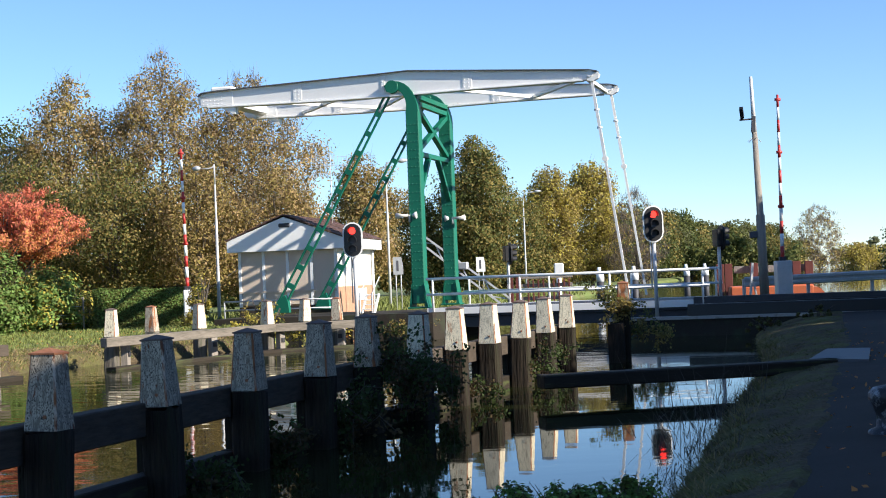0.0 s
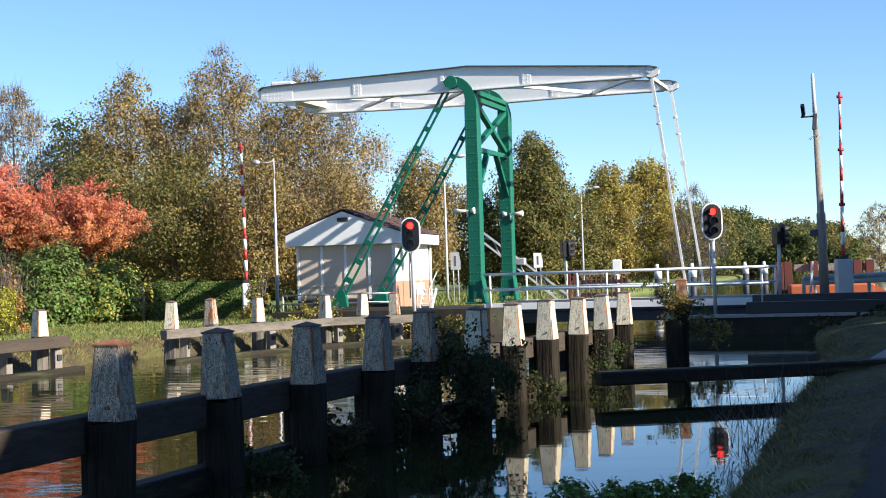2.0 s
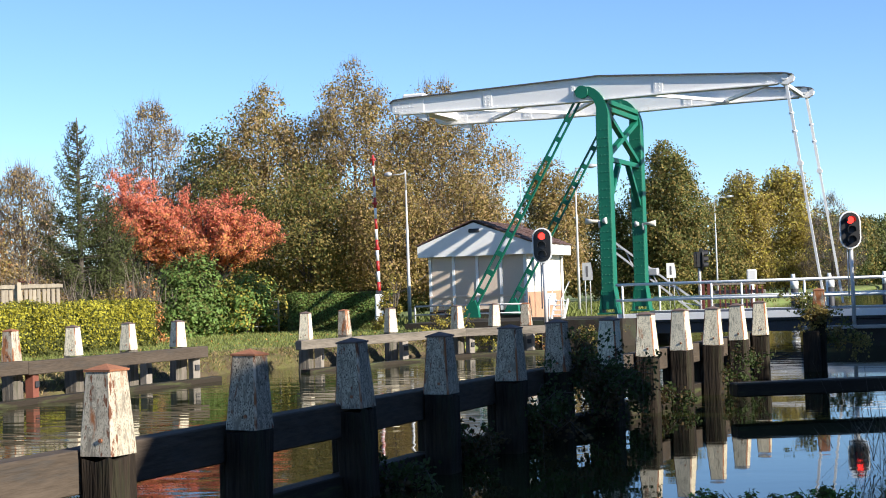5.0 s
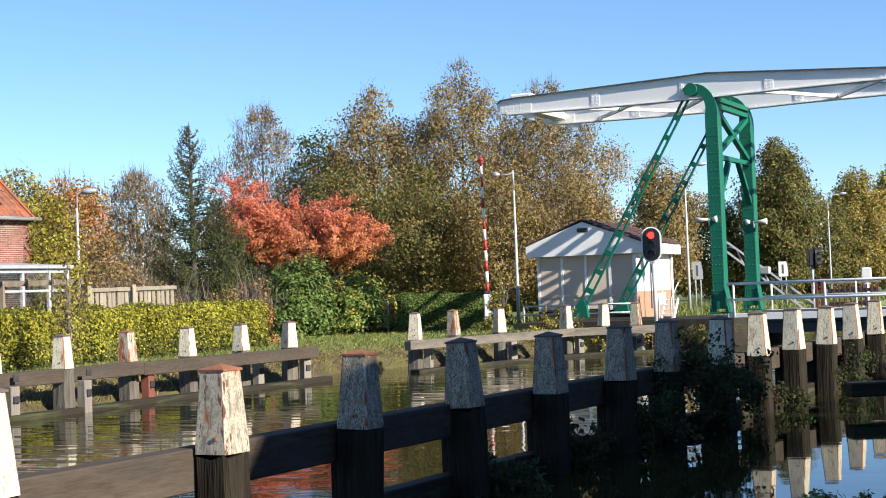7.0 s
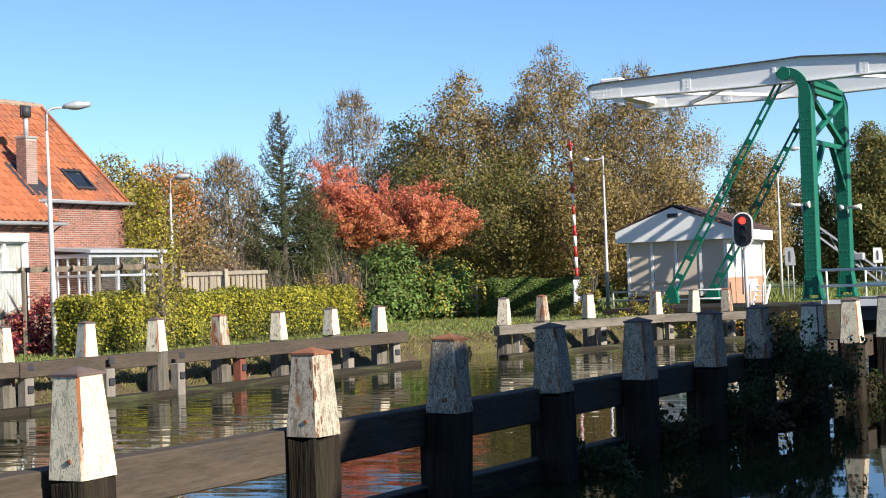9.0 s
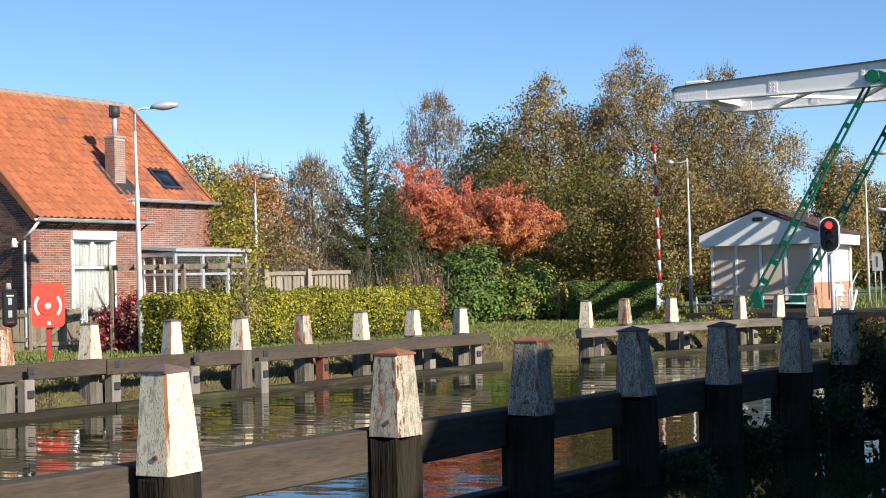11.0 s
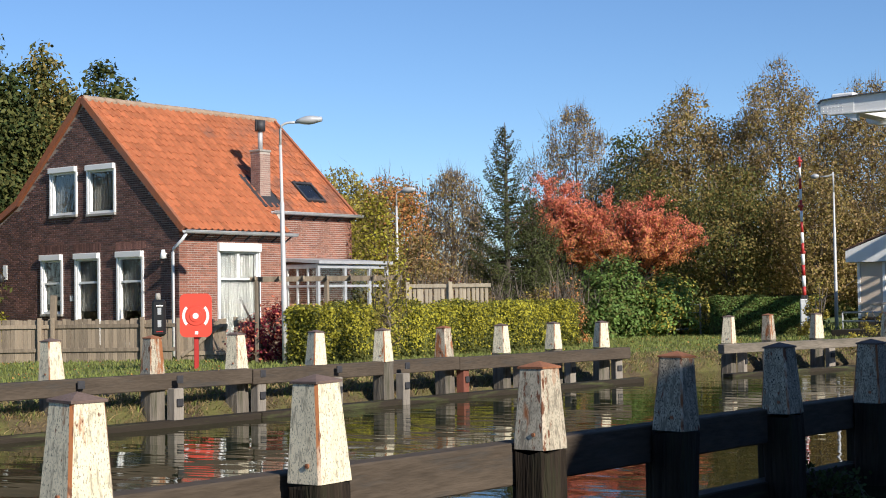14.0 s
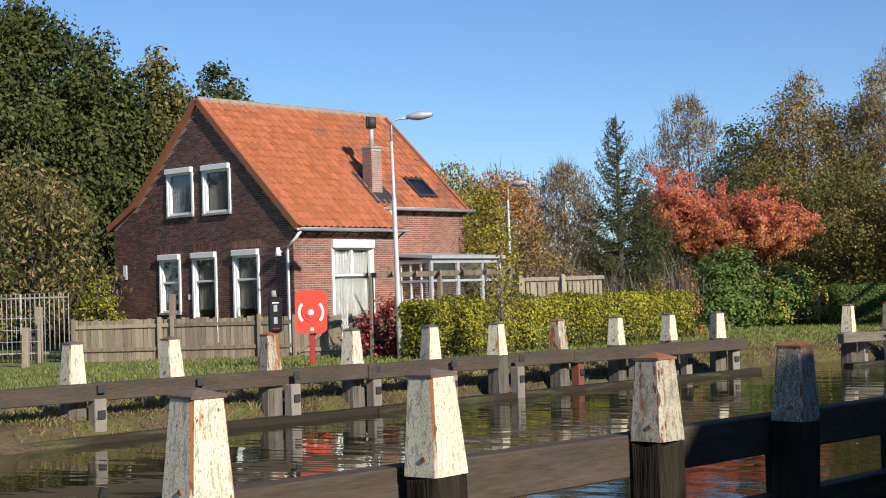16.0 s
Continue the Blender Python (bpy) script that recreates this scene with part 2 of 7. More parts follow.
def water_mat():
    m = bpy.data.materials.new("canal_water")
    m.use_nodes = True
    n, l = m.node_tree.nodes, m.node_tree.links
    b = n["Principled BSDF"]
    b.inputs["Base Color"].default_value = (0.02, 0.024, 0.007, 1)
    b.inputs["Roughness"].default_value, b.inputs["IOR"].default_value = 0.03, 1.33
    tc = n.new("ShaderNodeTexCoord")
    mp = n.new("ShaderNodeMapping")
    mp.inputs["Rotation"].default_value, mp.inputs["Scale"].default_value = (0, 0, 0.25), (0.5, 1.6, 1)
    l.new(tc.outputs["Object"], mp.inputs[0])
    a, c = n.new("ShaderNodeTexNoise"), n.new("ShaderNodeTexNoise")
    a.inputs["Scale"].default_value, a.inputs["Detail"].default_value = 1.1, 2
    c.inputs["Scale"].default_value, c.inputs["Detail"].default_value = 0.12, 2
    l.new(mp.outputs[0], a.inputs["Vector"])
    l.new(tc.outputs["Object"], c.inputs["Vector"])
    # ripples come and go in patches; the sheltered water behind the piles lies smooth
    sep = n.new("ShaderNodeSeparateXYZ")
    l.new(tc.outputs["Object"], sep.inputs[0])
    side = n.new("ShaderNodeMath")
    side.operation, side.inputs[1].default_value = "MULTIPLY_ADD", -0.30
    l.new(sep.outputs[1], side.inputs[0])
    l.new(sep.outputs[0], side.inputs[2])
    calm = n.new("ShaderNodeMapRange")
    calm.inputs["From Min"].default_value, calm.inputs["From Max"].default_value = -7.2, -5.6
    calm.inputs["To Min"].default_value, calm.inputs["To Max"].default_value = 1.0, 0.12
    l.new(side.outputs[0], calm.inputs[0])
    mul = n.new("ShaderNodeMath")
    mul.operation = "MULTIPLY"
    l.new(a.outputs[0], mul.inputs[0])
    l.new(c.outputs[0], mul.inputs[1])
    mul2 = n.new("ShaderNodeMath")
    mul2.operation = "MULTIPLY"
    l.new(mul.outputs[0], mul2.inputs[0])
    l.new(calm.outputs[0], mul2.inputs[1])
    bp = n.new("ShaderNodeBump")
    bp.inputs["Strength"].default_value, bp.inputs["Distance"].default_value = 0.45, 0.065
    l.new(mul2.outputs[0], bp.inputs["Height"])
    l.new(bp.outputs[0], b.inputs["Normal"])
    return m


def cap_mat(name, base, speck, rust, fleck=(0.20, 0.20, 0.155)):
    """Old white paint: fine dark specks that run down, grey grime and patches of rust."""
    m = bpy.data.materials.new(name)
    m.use_nodes = True
    n, l = m.node_tree.nodes, m.node_tree.links
    b = n["Principled BSDF"]
    tc, info = n.new("ShaderNodeTexCoord"), n.new("ShaderNodeObjectInfo")
    shift = n.new("ShaderNodeVectorMath")
    shift.operation = "MULTIPLY_ADD"
    shift.inputs[1].default_value = (31, 17, 43)
    l.new(info.outputs["Random"], shift.inputs[0])
    l.new(tc.outputs["Object"], shift.inputs[2])
    col, height = None, None
    layers = ((9, 6, (1, 1, 0.35), 0.50, 0.80, tuple(q * 0.62 for q in base)), (130, 3, (1, 1, 0.45), 0.645 - 0.06 * speck, 0.72 - 0.06 * speck, fleck), (34, 8, (1, 1, 0.25), 0.60 - 0.05 * speck, 0.72 - 0.05 * speck, tuple(q * 0.45 for q in base)),
              (5, 9, (1, 1, 0.3), 0.66 - 0.13 * rust, 0.72 - 0.12 * rust, (0.30, 0.12, 0.05)), (26, 6, (1, 1, 0.3), 0.67 - 0.08 * rust, 0.71 - 0.08 * rust, (0.16, 0.07, 0.04)))
    for scale, detail, stretch, lo, hi, c in layers:
        mp, t, r, mx = n.new("ShaderNodeMapping"), n.new("ShaderNodeTexNoise"), n.new("ShaderNodeMapRange"), n.new("ShaderNodeMix")
        mp.inputs["Scale"].default_value = stretch
        l.new(shift.outputs[0], mp.inputs[0])
        l.new(mp.outputs[0], t.inputs["Vector"])
        t.inputs["Scale"].default_value, t.inputs["Detail"].default_value, t.inputs["Roughness"].default_value = scale, detail, 0.62
        r.inputs["From Min"].default_value, r.inputs["From Max"].default_value = lo, hi
        l.new(t.outputs[0], r.inputs[0])
        mx.data_type = "RGBA"
        l.new(r.outputs[0], mx.inputs["Factor"])
        if col is None:
            mx.inputs["A"].default_value = (*base, 1)
            height = t.outputs[0]
        else:
            l.new(col, mx.inputs["A"])
        mx.inputs["B"].default_value = (*c, 1)
        col = mx.outputs["Result"]
    l.new(col, b.inputs["Base Color"])
    b.inputs["Roughness"].default_value, b.inputs["Specular IOR Level"].default_value = 0.85, 0.2
    bp = n.new("ShaderNodeBump")
    bp.inputs["Strength"].default_value, bp.inputs["Distance"].default_value = 0.3, 0.006
    l.new(height, bp.inputs["Height"])
    l.new(bp.outputs[0], b.inputs["Normal"])
    return m


M["capwhite"] = cap_mat("white_paint", (0.79, 0.71, 0.52), 1.5, 0.3)
# black flakes are real wear; the grey base imitates shade on those piles
M["capflakedshade"] = cap_mat("flaked_shaded_paint", (0.48, 0.41, 0.31), 2.2, 0.5, (0.035, 0.03, 0.025))
M["capworn"] = cap_mat("worn_paint", (0.50, 0.44, 0.34), 1.9, 1.1)
M["capedge"] = cap_mat("cap_edge", (0.62, 0.52, 0.40), 1.0, 1.7)
M["glass"], M["water"] = glass_mat(), water_mat()
M["redlight"] = glow_mat("red_signal", (1.0, 0.03, 0.02), 2.2)


# ---- mesh helpers ----
def link(name, bm, material, parent=None, label="", smooth=False):
    me = bpy.data.meshes.new(name)
    bm.to_mesh(me)
    bm.free()
    for m in material if isinstance(material, (list, tuple)) else [material]:
        me.materials.append(M[m] if isinstance(m, str) else m)
    if smooth:
        me.shade_smooth()
    ob = new(name, me)
    ob.parent = parent
    if label:
        ob["label"] = label
    return ob


def part(name, bm, material, parent, label="", smooth=False):
    return link(name, bm, material, parent, label, smooth)


def empty(name, m, label, category, group="", kind=""):
    ob = new(name)
    ob.matrix_basis = m
    ob.empty_display_size = 0.2
    return tagged(ob, label, category, group, kind)


def box(bm, x0, y0, z0, x1, y1, z1, bevel=0.0, m=None, mi=0):
    vs = [bm.verts.new((x, y, z)) for z in (z0, z1) for x, y in ((x0, y0), (x1, y0), (x1, y1), (x0, y1))]
    fs = [bm.faces.new([vs[i] for i in f]) for f in ((3, 2, 1, 0), (4, 5, 6, 7), (0, 1, 5, 4), (1, 2, 6, 5), (2, 3, 7, 6), (3, 0, 4, 7))]
    for f in fs:
        f.material_index = mi
    if bevel:
        r = bmesh.ops.bevel(bm, geom=list({e for f in fs for e in f.edges}), offset=bevel, segments=1, affect="EDGES")
        vs = list({v for f in r["faces"] for v in f.verts} | {v for v in vs if v.is_valid})
        for f in r["faces"]:
            f.material_index = mi
    if m is not None:
        bmesh.ops.transform(bm, matrix=m, verts=vs)
    return vs


def tube(bm, pts, radii, sides=8, cap=True, mi=0):
    """A round bar through the points, with a radius at each."""
    rings, n = [], len(pts)
    pts = [Vector(p) for p in pts]
    if not hasattr(radii, "__len__"):
        radii = [radii] * n
    for i, p in enumerate(pts):
        d = (pts[min(i + 1, n - 1)] - pts[max(i - 1, 0)]).normalized()
        a = d.cross(Vector((0, 0, 1)) if abs(d.z) < 0.9 else Vector((1, 0, 0))).normalized()
        b = d.cross(a)
        rings.append([bm.verts.new(p + (a * math.cos(t) + b * math.sin(t)) * radii[i]) for t in (2 * math.pi * k / sides for k in range(sides))])
    for r0, r1 in zip(rings, rings[1:]):
        for k in range(sides):
            f = bm.faces.new((r0[k], r1[k], r1[(k + 1) % sides], r0[(k + 1) % sides]))
            f.material_index = mi
            f.smooth = True
    if cap:
        bm.faces.new(rings[0]).material_index = mi
        bm.faces.new(rings[-1][::-1]).material_index = mi
    return [v for r in rings for v in r]


def prism(bm, outline, y0, y1, mi=0):
    """An outline in x and z, pushed along y."""
    a = [bm.verts.new((x, y0, z)) for x, z in outline]
    b = [bm.verts.new((x, y1, z)) for x, z in outline]
    k = len(a)
    fs = [bm.faces.new(a), bm.faces.new(b[::-1])] + [bm.faces.new((a[i], b[i], b[(i + 1) % k], a[(i + 1) % k])) for i in range(k)]
    for f in fs:
        f.material_index = mi
    return fs


def bar(bm, a, b, w, h, mi=0):
    """A square bar from a to b."""
    a, b = Vector(a), Vector(b)
    d = b - a
    m = Matrix.Translation(a) @ d.to_track_quat("X", "Z").to_matrix().to_4x4()
    return box(bm, 0, -w / 2, -h / 2, d.length, w / 2, h / 2, m=m, mi=mi)


# ---- land and water ----
LEFT = ((-400, -99), (14.9, -14.3), (35.8, -9.75), (40.5, -6.7), (44, -5.0), (50, -4.4), (56, -2.0), (60, 1.0), (80, 5), (110, 10.5), (198, 31), (700, 150), (4000, 800))
RIGHT = ((-400, -105), (0, -1.4), (12.7, 1.9), (28, 5.9), (40, 8.2), (50, 10.5), (60, 20), (105, 36), (200, 66), (700, 240), (4000, 1300))


def along(line, y):
    x = float(np.interp(y, [p[0] for p in line], [p[1] for p in line]))
    if line is RIGHT and 6 < y < 40 or line is LEFT and 10 < y < 44:
        x += 0.16 * noise.noise((y * 0.55, 3.1, 0)) + 0.11 * noise.noise((y * 1.5, 7.7, 0))    # crumbled edges
    return x


def road_rise(x, y):
    """The ramps that carry the road to the bridge deck."""
    d = (y - 47.9) + (x + 0.3) * 0.27
    return 0.45 * math.exp(-(d / 5.0) ** 2) * float(np.interp(x, (-60, -9.0, -5.6, 25, 60), (0, 0.12, 1, 1, 0)))


def ground_z(x, y):
    a, b = along(LEFT, y), along(RIGHT, y)
    if a < x < b:
        return -0.9 * min(1, min(x - a, b - x) / 0.8) - 0.05
    d = a - x if x <= a else x - b
    if x <= a:
        z = float(np.interp(d, (0, 0.1, 0.3, 0.6, 1.5, 2.5, 6), (-0.05, 0.02, 0.22, 0.30, 0.38, 0.42, 0.42)))
    else:
        z = float(np.interp(d, (0, 0.3, 1.0, 1.7, 6), (-0.05, 0.10, 0.25, 0.33, 0.35)))
    return z + road_rise(x, y) * min(1, d / 1.5) + 0.025 * noise.noise((x * 0.7, y * 0.7, 0)) * min(1, d / 0.4)


def land():
    ys = sorted({-400, -200, -100, -50, *np.arange(-20, 70, 0.4), *range(70, 130, 5), 150, 200, 260, 340, 450, 600, 800, 1200, 2000, 4000})
    off = (0, 0.15, 0.3, 0.5, 0.75, 1.0, 1.4, 1.7, 2.1, 2.6, 3.3, 4.2, 5.2, 6.5, 8, 10, 13, 17, 22, 30, 42, 60, 90, 140, 250, 500, 1000, 2500)
    verts, rows = [], []
    for y in ys:
        a, b = along(LEFT, y), along(RIGHT, y)
        xs = [a - o for o in reversed(off)] + [a + (b - a) * k for k in (0.05, 0.5, 0.95)] + [b + o for o in off]
        rows.append(len(xs))
        verts += [(x, y, ground_z(x, y)) for x in xs]
    k = rows[0]
    faces = [(i * k + j, i * k + j + 1, (i + 1) * k + j + 1, (i + 1) * k + j) for i in range(len(ys) - 1) for j in range(k - 1)]
    me = bpy.data.meshes.new("ground")
    me.from_pydata(verts, [], faces)
    me.materials.append(M["grass"])
    me.shade_smooth()
    tagged(new("ground", me), "short autumn grass on the flat canal banks", "ground", kind="structure")
    verts = []
    wy = [y for y in ys if y >= -200]
    for y in wy:
        verts += [(along(LEFT, y) - 0.6, y, 0), (along(RIGHT, y) + 0.6, y, 0)]
    me = bpy.data.meshes.new("water")
    me.from_pydata(verts, [], [(2 * i, 2 * i + 1, 2 * i + 3, 2 * i + 2) for i in range(len(wy) - 1)])
    me.materials.append(M["water"])
    tagged(new("water", me), "dark rippled canal water mirroring sky and banks", "water", kind="structure")


land()


def strip(name, line, w0, w1, lift, material, label, category):
    """A paved strip beside a line of (y, x), laid on the ground."""
    ys = np.arange(line[0][0], line[-1][0] + 0.01, 0.75)
    verts, faces, cols = [], [], np.linspace(w0, w1, 6)
    for y in ys:
        x = along(line, y)
        verts += [(x + c, y, ground_z(x + c, y) + lift) for c in cols]
    k = len(cols)
    for i in range(len(ys) - 1):
        faces += [(i * k + j, i * k + j + 1, (i + 1) * k + j + 1, (i + 1) * k + j) for j in range(k - 1)]
    me = bpy.data.meshes.new(name)
    me.from_pydata(verts, [], faces)
    me.materials.append(M[material])
    return tagged(new(name, me), label, category, kind="structure")


ROAD = ((-20, -4.3), (9.8, 1.9), (14.5, 3.3), (28.5, 7.3), (42, 10.8))
quay = strip("road", ROAD, 0.25, 6.0, 0.06, "asphalt", "dark worn asphalt quay road in the shade", "road")
footway = strip("footpath", ((14, -16.5), (35, -11.3), (40, -9.3)), -0.9, 0.7, 0.025, "earth", "bare earth path worn along the grass bank", "path")


# ---- guide works: piles with white caps ----
def pile(name, top, capped, worn, rnd, foot=-0.9, wood="pile", flaked=False):
    """A square timber pile with a tapering white cap and a shallow metal point; its origin lies in the water line."""
    r = random.Random(rnd)
    ob = empty(name, Matrix(), "", "mooring pile")
    bm = bmesh.new()
    n, s = 7, 0.148
    rings = []
    for i in range(n):
        z = foot + (capped - foot) * i / (n - 1)
        k = s * (1 + r.uniform(-0.03, 0.03))
        c = 0.03
        rings.append([bm.verts.new((x * k + r.uniform(-c, c) * 0.2, y * k + r.uniform(-c, c) * 0.2, z - (r.uniform(0, 0.05) if i == n - 1 else 0)))
                      for x, y in ((-1, -0.8), (-0.8, -1), (0, -1.02), (0.8, -1), (1, -0.8), (1.02, 0), (1, 0.8), (0.8, 1), (0, 1.02), (-0.8, 1), (-1, 0.8), (-1.02, 0))])
    for a, b in zip(rings, rings[1:]):
        for k in range(12):
            bm.faces.new((a[k], a[(k + 1) % 12], b[(k + 1) % 12], b[k]))
    bm.faces.new(rings[-1])
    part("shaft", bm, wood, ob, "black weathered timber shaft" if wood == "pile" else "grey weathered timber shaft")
    bm = bmesh.new()
    b0, b1 = 0.146, 0.108
    rows = []
    for z, k in ((capped - 0.01, b0), (capped + 0.03, b0 - 0.002), (top - 0.02, b1)):
        e = 0.016
        rows.append([bm.verts.new((x, y, z)) for x, y in ((-k, -k + e), (-k + e, -k), (k - e, -k), (k, -k + e), (k, k - e), (k - e, k), (-k + e, k), (-k, k - e))])
    bm.faces.new(rows[0][::-1])
    for a, b in zip(rows, rows[1:]):
        for k in range(8):
            bm.faces.new((a[k], a[(k + 1) % 8], b[(k + 1) % 8], b[k])).material_index = 1 - k % 2
    bm.faces.new(rows[-1])
    part("cap", bm, ("capflakedshade" if flaked else "capworn" if worn else "capwhite", "capedge"), ob, "cap with flaking paint, greyed as in shade" if flaked else "rust-stained white cap" if worn else "peeling white-painted cap")
    bm = bmesh.new()
    k = b1 + 0.006
    base = [bm.verts.new((x * k, y * k, top - 0.02)) for x, y in ((-1, -1), (1, -1), (1, 1), (-1, 1))]
    lip = [bm.verts.new((v.co.x, v.co.y, top - 0.005)) for v in base]
    tip = bm.verts.new((0, 0, top + 0.034))
    bm.faces.new(base[::-1])
    for i in range(4):
        bm.faces.new((base[i], base[(i + 1) % 4], lip[(i + 1) % 4], lip[i]))
        bm.faces.new((lip[i], lip[(i + 1) % 4], tip))
    part("point", bm, "rust" if worn else "captop", ob, "rusty pyramid point")
    bm = bmesh.new()
    tube(bm, [(b0 * 0.3, -b0 * 0.97 - 0.01, capped + 0.1), (b0 * 0.3, -b0 * 0.9 + 0.02, capped + 0.1)], 0.016, 6)
    part("bolt", bm, "rust", ob)
    return ob


NEAR = ((-4.88, 6.27), (-4.31, 7.95), (-3.69, 10.15), (-3.14, 11.85), (-2.60, 13.8), (-2.02, 15.4), (-1.45, 17.15), (-0.96, 18.63), (-0.37, 20.04),
        (0.15, 22.0), (0.68, 23.5), (1.23, 25.2), (1.79, 26.9), (2.31, 28.8))
FAR_A = ((-14.56, 16.27), (-14.06, 17.92), (-13.46, 19.6), (-13.08, 21.5), (-12.51, 23.2), (-11.9, 24.7), (-11.58, 26.8), (-11.19, 28.9), (-10.78, 31.0), (-10.04, 32.1))
FAR_B = ((-8.0, 35.85), (-7.54, 38.6), (-6.55, 39.9), (-4.9, 41.2), (-4.05, 43.0), (-3.1, 42.7))


def heading(line, i):
    a, b = Vector(line[max(i - 1, 0)]), Vector(line[min(i + 1, len(line) - 1)])
    return math.degrees(math.atan2(*(b - a).yx)) - 90


for i, (x, y) in enumerate(NEAR):
    worn = i in (2, 3)
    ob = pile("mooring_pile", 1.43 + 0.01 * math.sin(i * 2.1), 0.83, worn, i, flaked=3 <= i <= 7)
    ob.matrix_basis = pose(x, y, 0, 1.2 * math.sin(i * 1.7), 1.2 * math.cos(i * 2.3), heading(NEAR, i) + 4 * math.sin(i * 3.1))
    tagged(ob, "square timber pile with rust-streaked white cap in canal" if worn else "square black timber pile with white cap in canal", group="piles of the nearer guide work")
for line, group in ((FAR_A, "piles of the farther guide work"), (FAR_B, "piles of the guide work at the bridge")):
    for i, (x, y) in enumerate(line):
        worn = (i + (line is FAR_B)) % 4 == 2
        ob = pile("mooring_pile", 1.40 - 0.005 * i, 0.80 if line is FAR_A else 0.76, worn, 40 + i, wood="farpile")
        ob.matrix_basis = pose(x, y, 0, 1.0 * math.sin(i * 1.3), 1.0 * math.cos(i * 2.9), heading(line, i) + 5 * math.sin(i * 2.7))
        tagged(ob, "timber pile with worn white cap along the bank" if worn else "timber pile with bright white cap along the bank", group=group)


def timber(name, pts, z, width, height, off, material, label, ends=(0.5, 0.5), category="beam"):
    """A continuous beam in bolted lengths through points of a row, off to one side."""
    ob = empty(name, Matrix(), label, category)
    pts = [Vector((*p, 0)) for p in pts]
    pts[0] = pts[0] + (pts[0] - pts[1]).normalized() * ends[0]
    pts[-1] = pts[-1] + (pts[-1] - pts[-2]).normalized() * ends[1]
    step = 3
    k = 0
    while k < len(pts) - 1:
        a, b = pts[k], pts[min(k + step, len(pts) - 1)]
        d = (b - a).normalized()
        side = Vector((d.y, -d.x, 0)) * off
        zz = z if not hasattr(z, "__len__") else z[0] + (z[1] - z[0]) * k / (len(pts) - 1)
        bm = bmesh.new()
        box(bm, 0.01, -width / 2, zz - height, (b - a).length - 0.01, width / 2, zz, 0.012)
        q = part("length", bm, material, ob)
        q.matrix_basis = Matrix.Translation(a + side) @ d.to_track_quat("X", "Z").to_matrix().to_4x4()
        k += step
    return ob


def fender_post(line, i, z1, side, material, label):
    """A short upright post under the beam, bolted to it with square plates."""
    (x, y), a = line[i], radians(heading(line, i) + 90)
    d = Vector((math.cos(a), math.sin(a), 0))
    p = Vector((x, y, 0)) + Vector((d.y, -d.x, 0)) * side + d * 0.22
    ob = empty("fender_post", Matrix.Translation(p) @ Matrix.Rotation(a, 4, "Z"), label, "fender post", "fender posts under the guide beams")
    bm = bmesh.new()
    box(bm, -0.10, -0.09, -0.5, 0.10, 0.09, z1, 0.012)
    part("post", bm, material, ob)
    for z, k in ((z1 - 0.22, 0), (z1 + 0.14, 1)):
        bm = bmesh.new()
        box(bm, -0.06, -0.125, z - 0.06, 0.06, -0.092, z + 0.06, 0.006)
        part("bolt_plate", bm, "darksteel", ob, "square black bolt plate")


for i in range(len(FAR_A)):
    fender_post(FAR_A, i, 0.60 - 0.006 * i, 0.28, "redplank" if i == 6 else "greywood", "short weathered grey post below the guide beam" if i != 6 else "short post with a red board below beam")
for i in range(len(FAR_B)):
    fender_post(FAR_B, i, 0.53, 0.26, "greywood", "short weathered grey post below the guide beam")
for i in range(2, len(NEAR)):
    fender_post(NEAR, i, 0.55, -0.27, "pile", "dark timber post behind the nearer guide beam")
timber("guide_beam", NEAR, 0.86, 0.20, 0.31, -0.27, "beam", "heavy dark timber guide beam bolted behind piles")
timber("lower_beam", NEAR[2:], 0.20, 0.20, 0.22, -0.27, "wetwood", "wet dark lower timber beam near the water")
timber("guide_beam", FAR_A, (0.82, 0.76), 0.22, 0.25, 0.28, "beam", "long grey timber guide beam bolted to piles", (3.0, 0.45))
timber("guide_beam", FAR_B, 0.76, 0.2, 0.22, 0.26, "greybeam", "weathered timber guide beam near the bridge", (1.0, 1.0))
timber("waling", FAR_A, 0.10, 0.3, 0.34, 0.45, "wetwood", "mossy timber waling lying along the water line", (3.0, 0.6))
timber("waling", FAR_B, 0.08, 0.3, 0.3, 0.45, "wetwood", "mossy timber waling below the bridge guide work", (1.0, 1.0))


# ---- drawbridge ----
BR = pose(-0.27, 47.85, 0.92, 0, 0, -15.06)     # centre of the portal on the deck; x along the road towards the quay
HALF = 1.9


def rivets(bm, pts, r=0.018, axis="y", sign=-1):
    for p in pts:
        v = Vector(p)
        ring = []
        for k in range(5):
            a = 2 * math.pi * k / 5
            o = Vector((math.cos(a) * r, 0, math.sin(a) * r)) if axis == "y" else Vector((0, math.cos(a) * r, math.sin(a) * r))
            ring.append(bm.verts.new(v + o))
        tip = bm.verts.new(v + (Vector((0, sign * r, 0)) if axis == "y" else Vector((sign * r, 0, 0))))
        for k in range(5):
            bm.faces.new((ring[k], ring[(k + 1) % 5], tip))


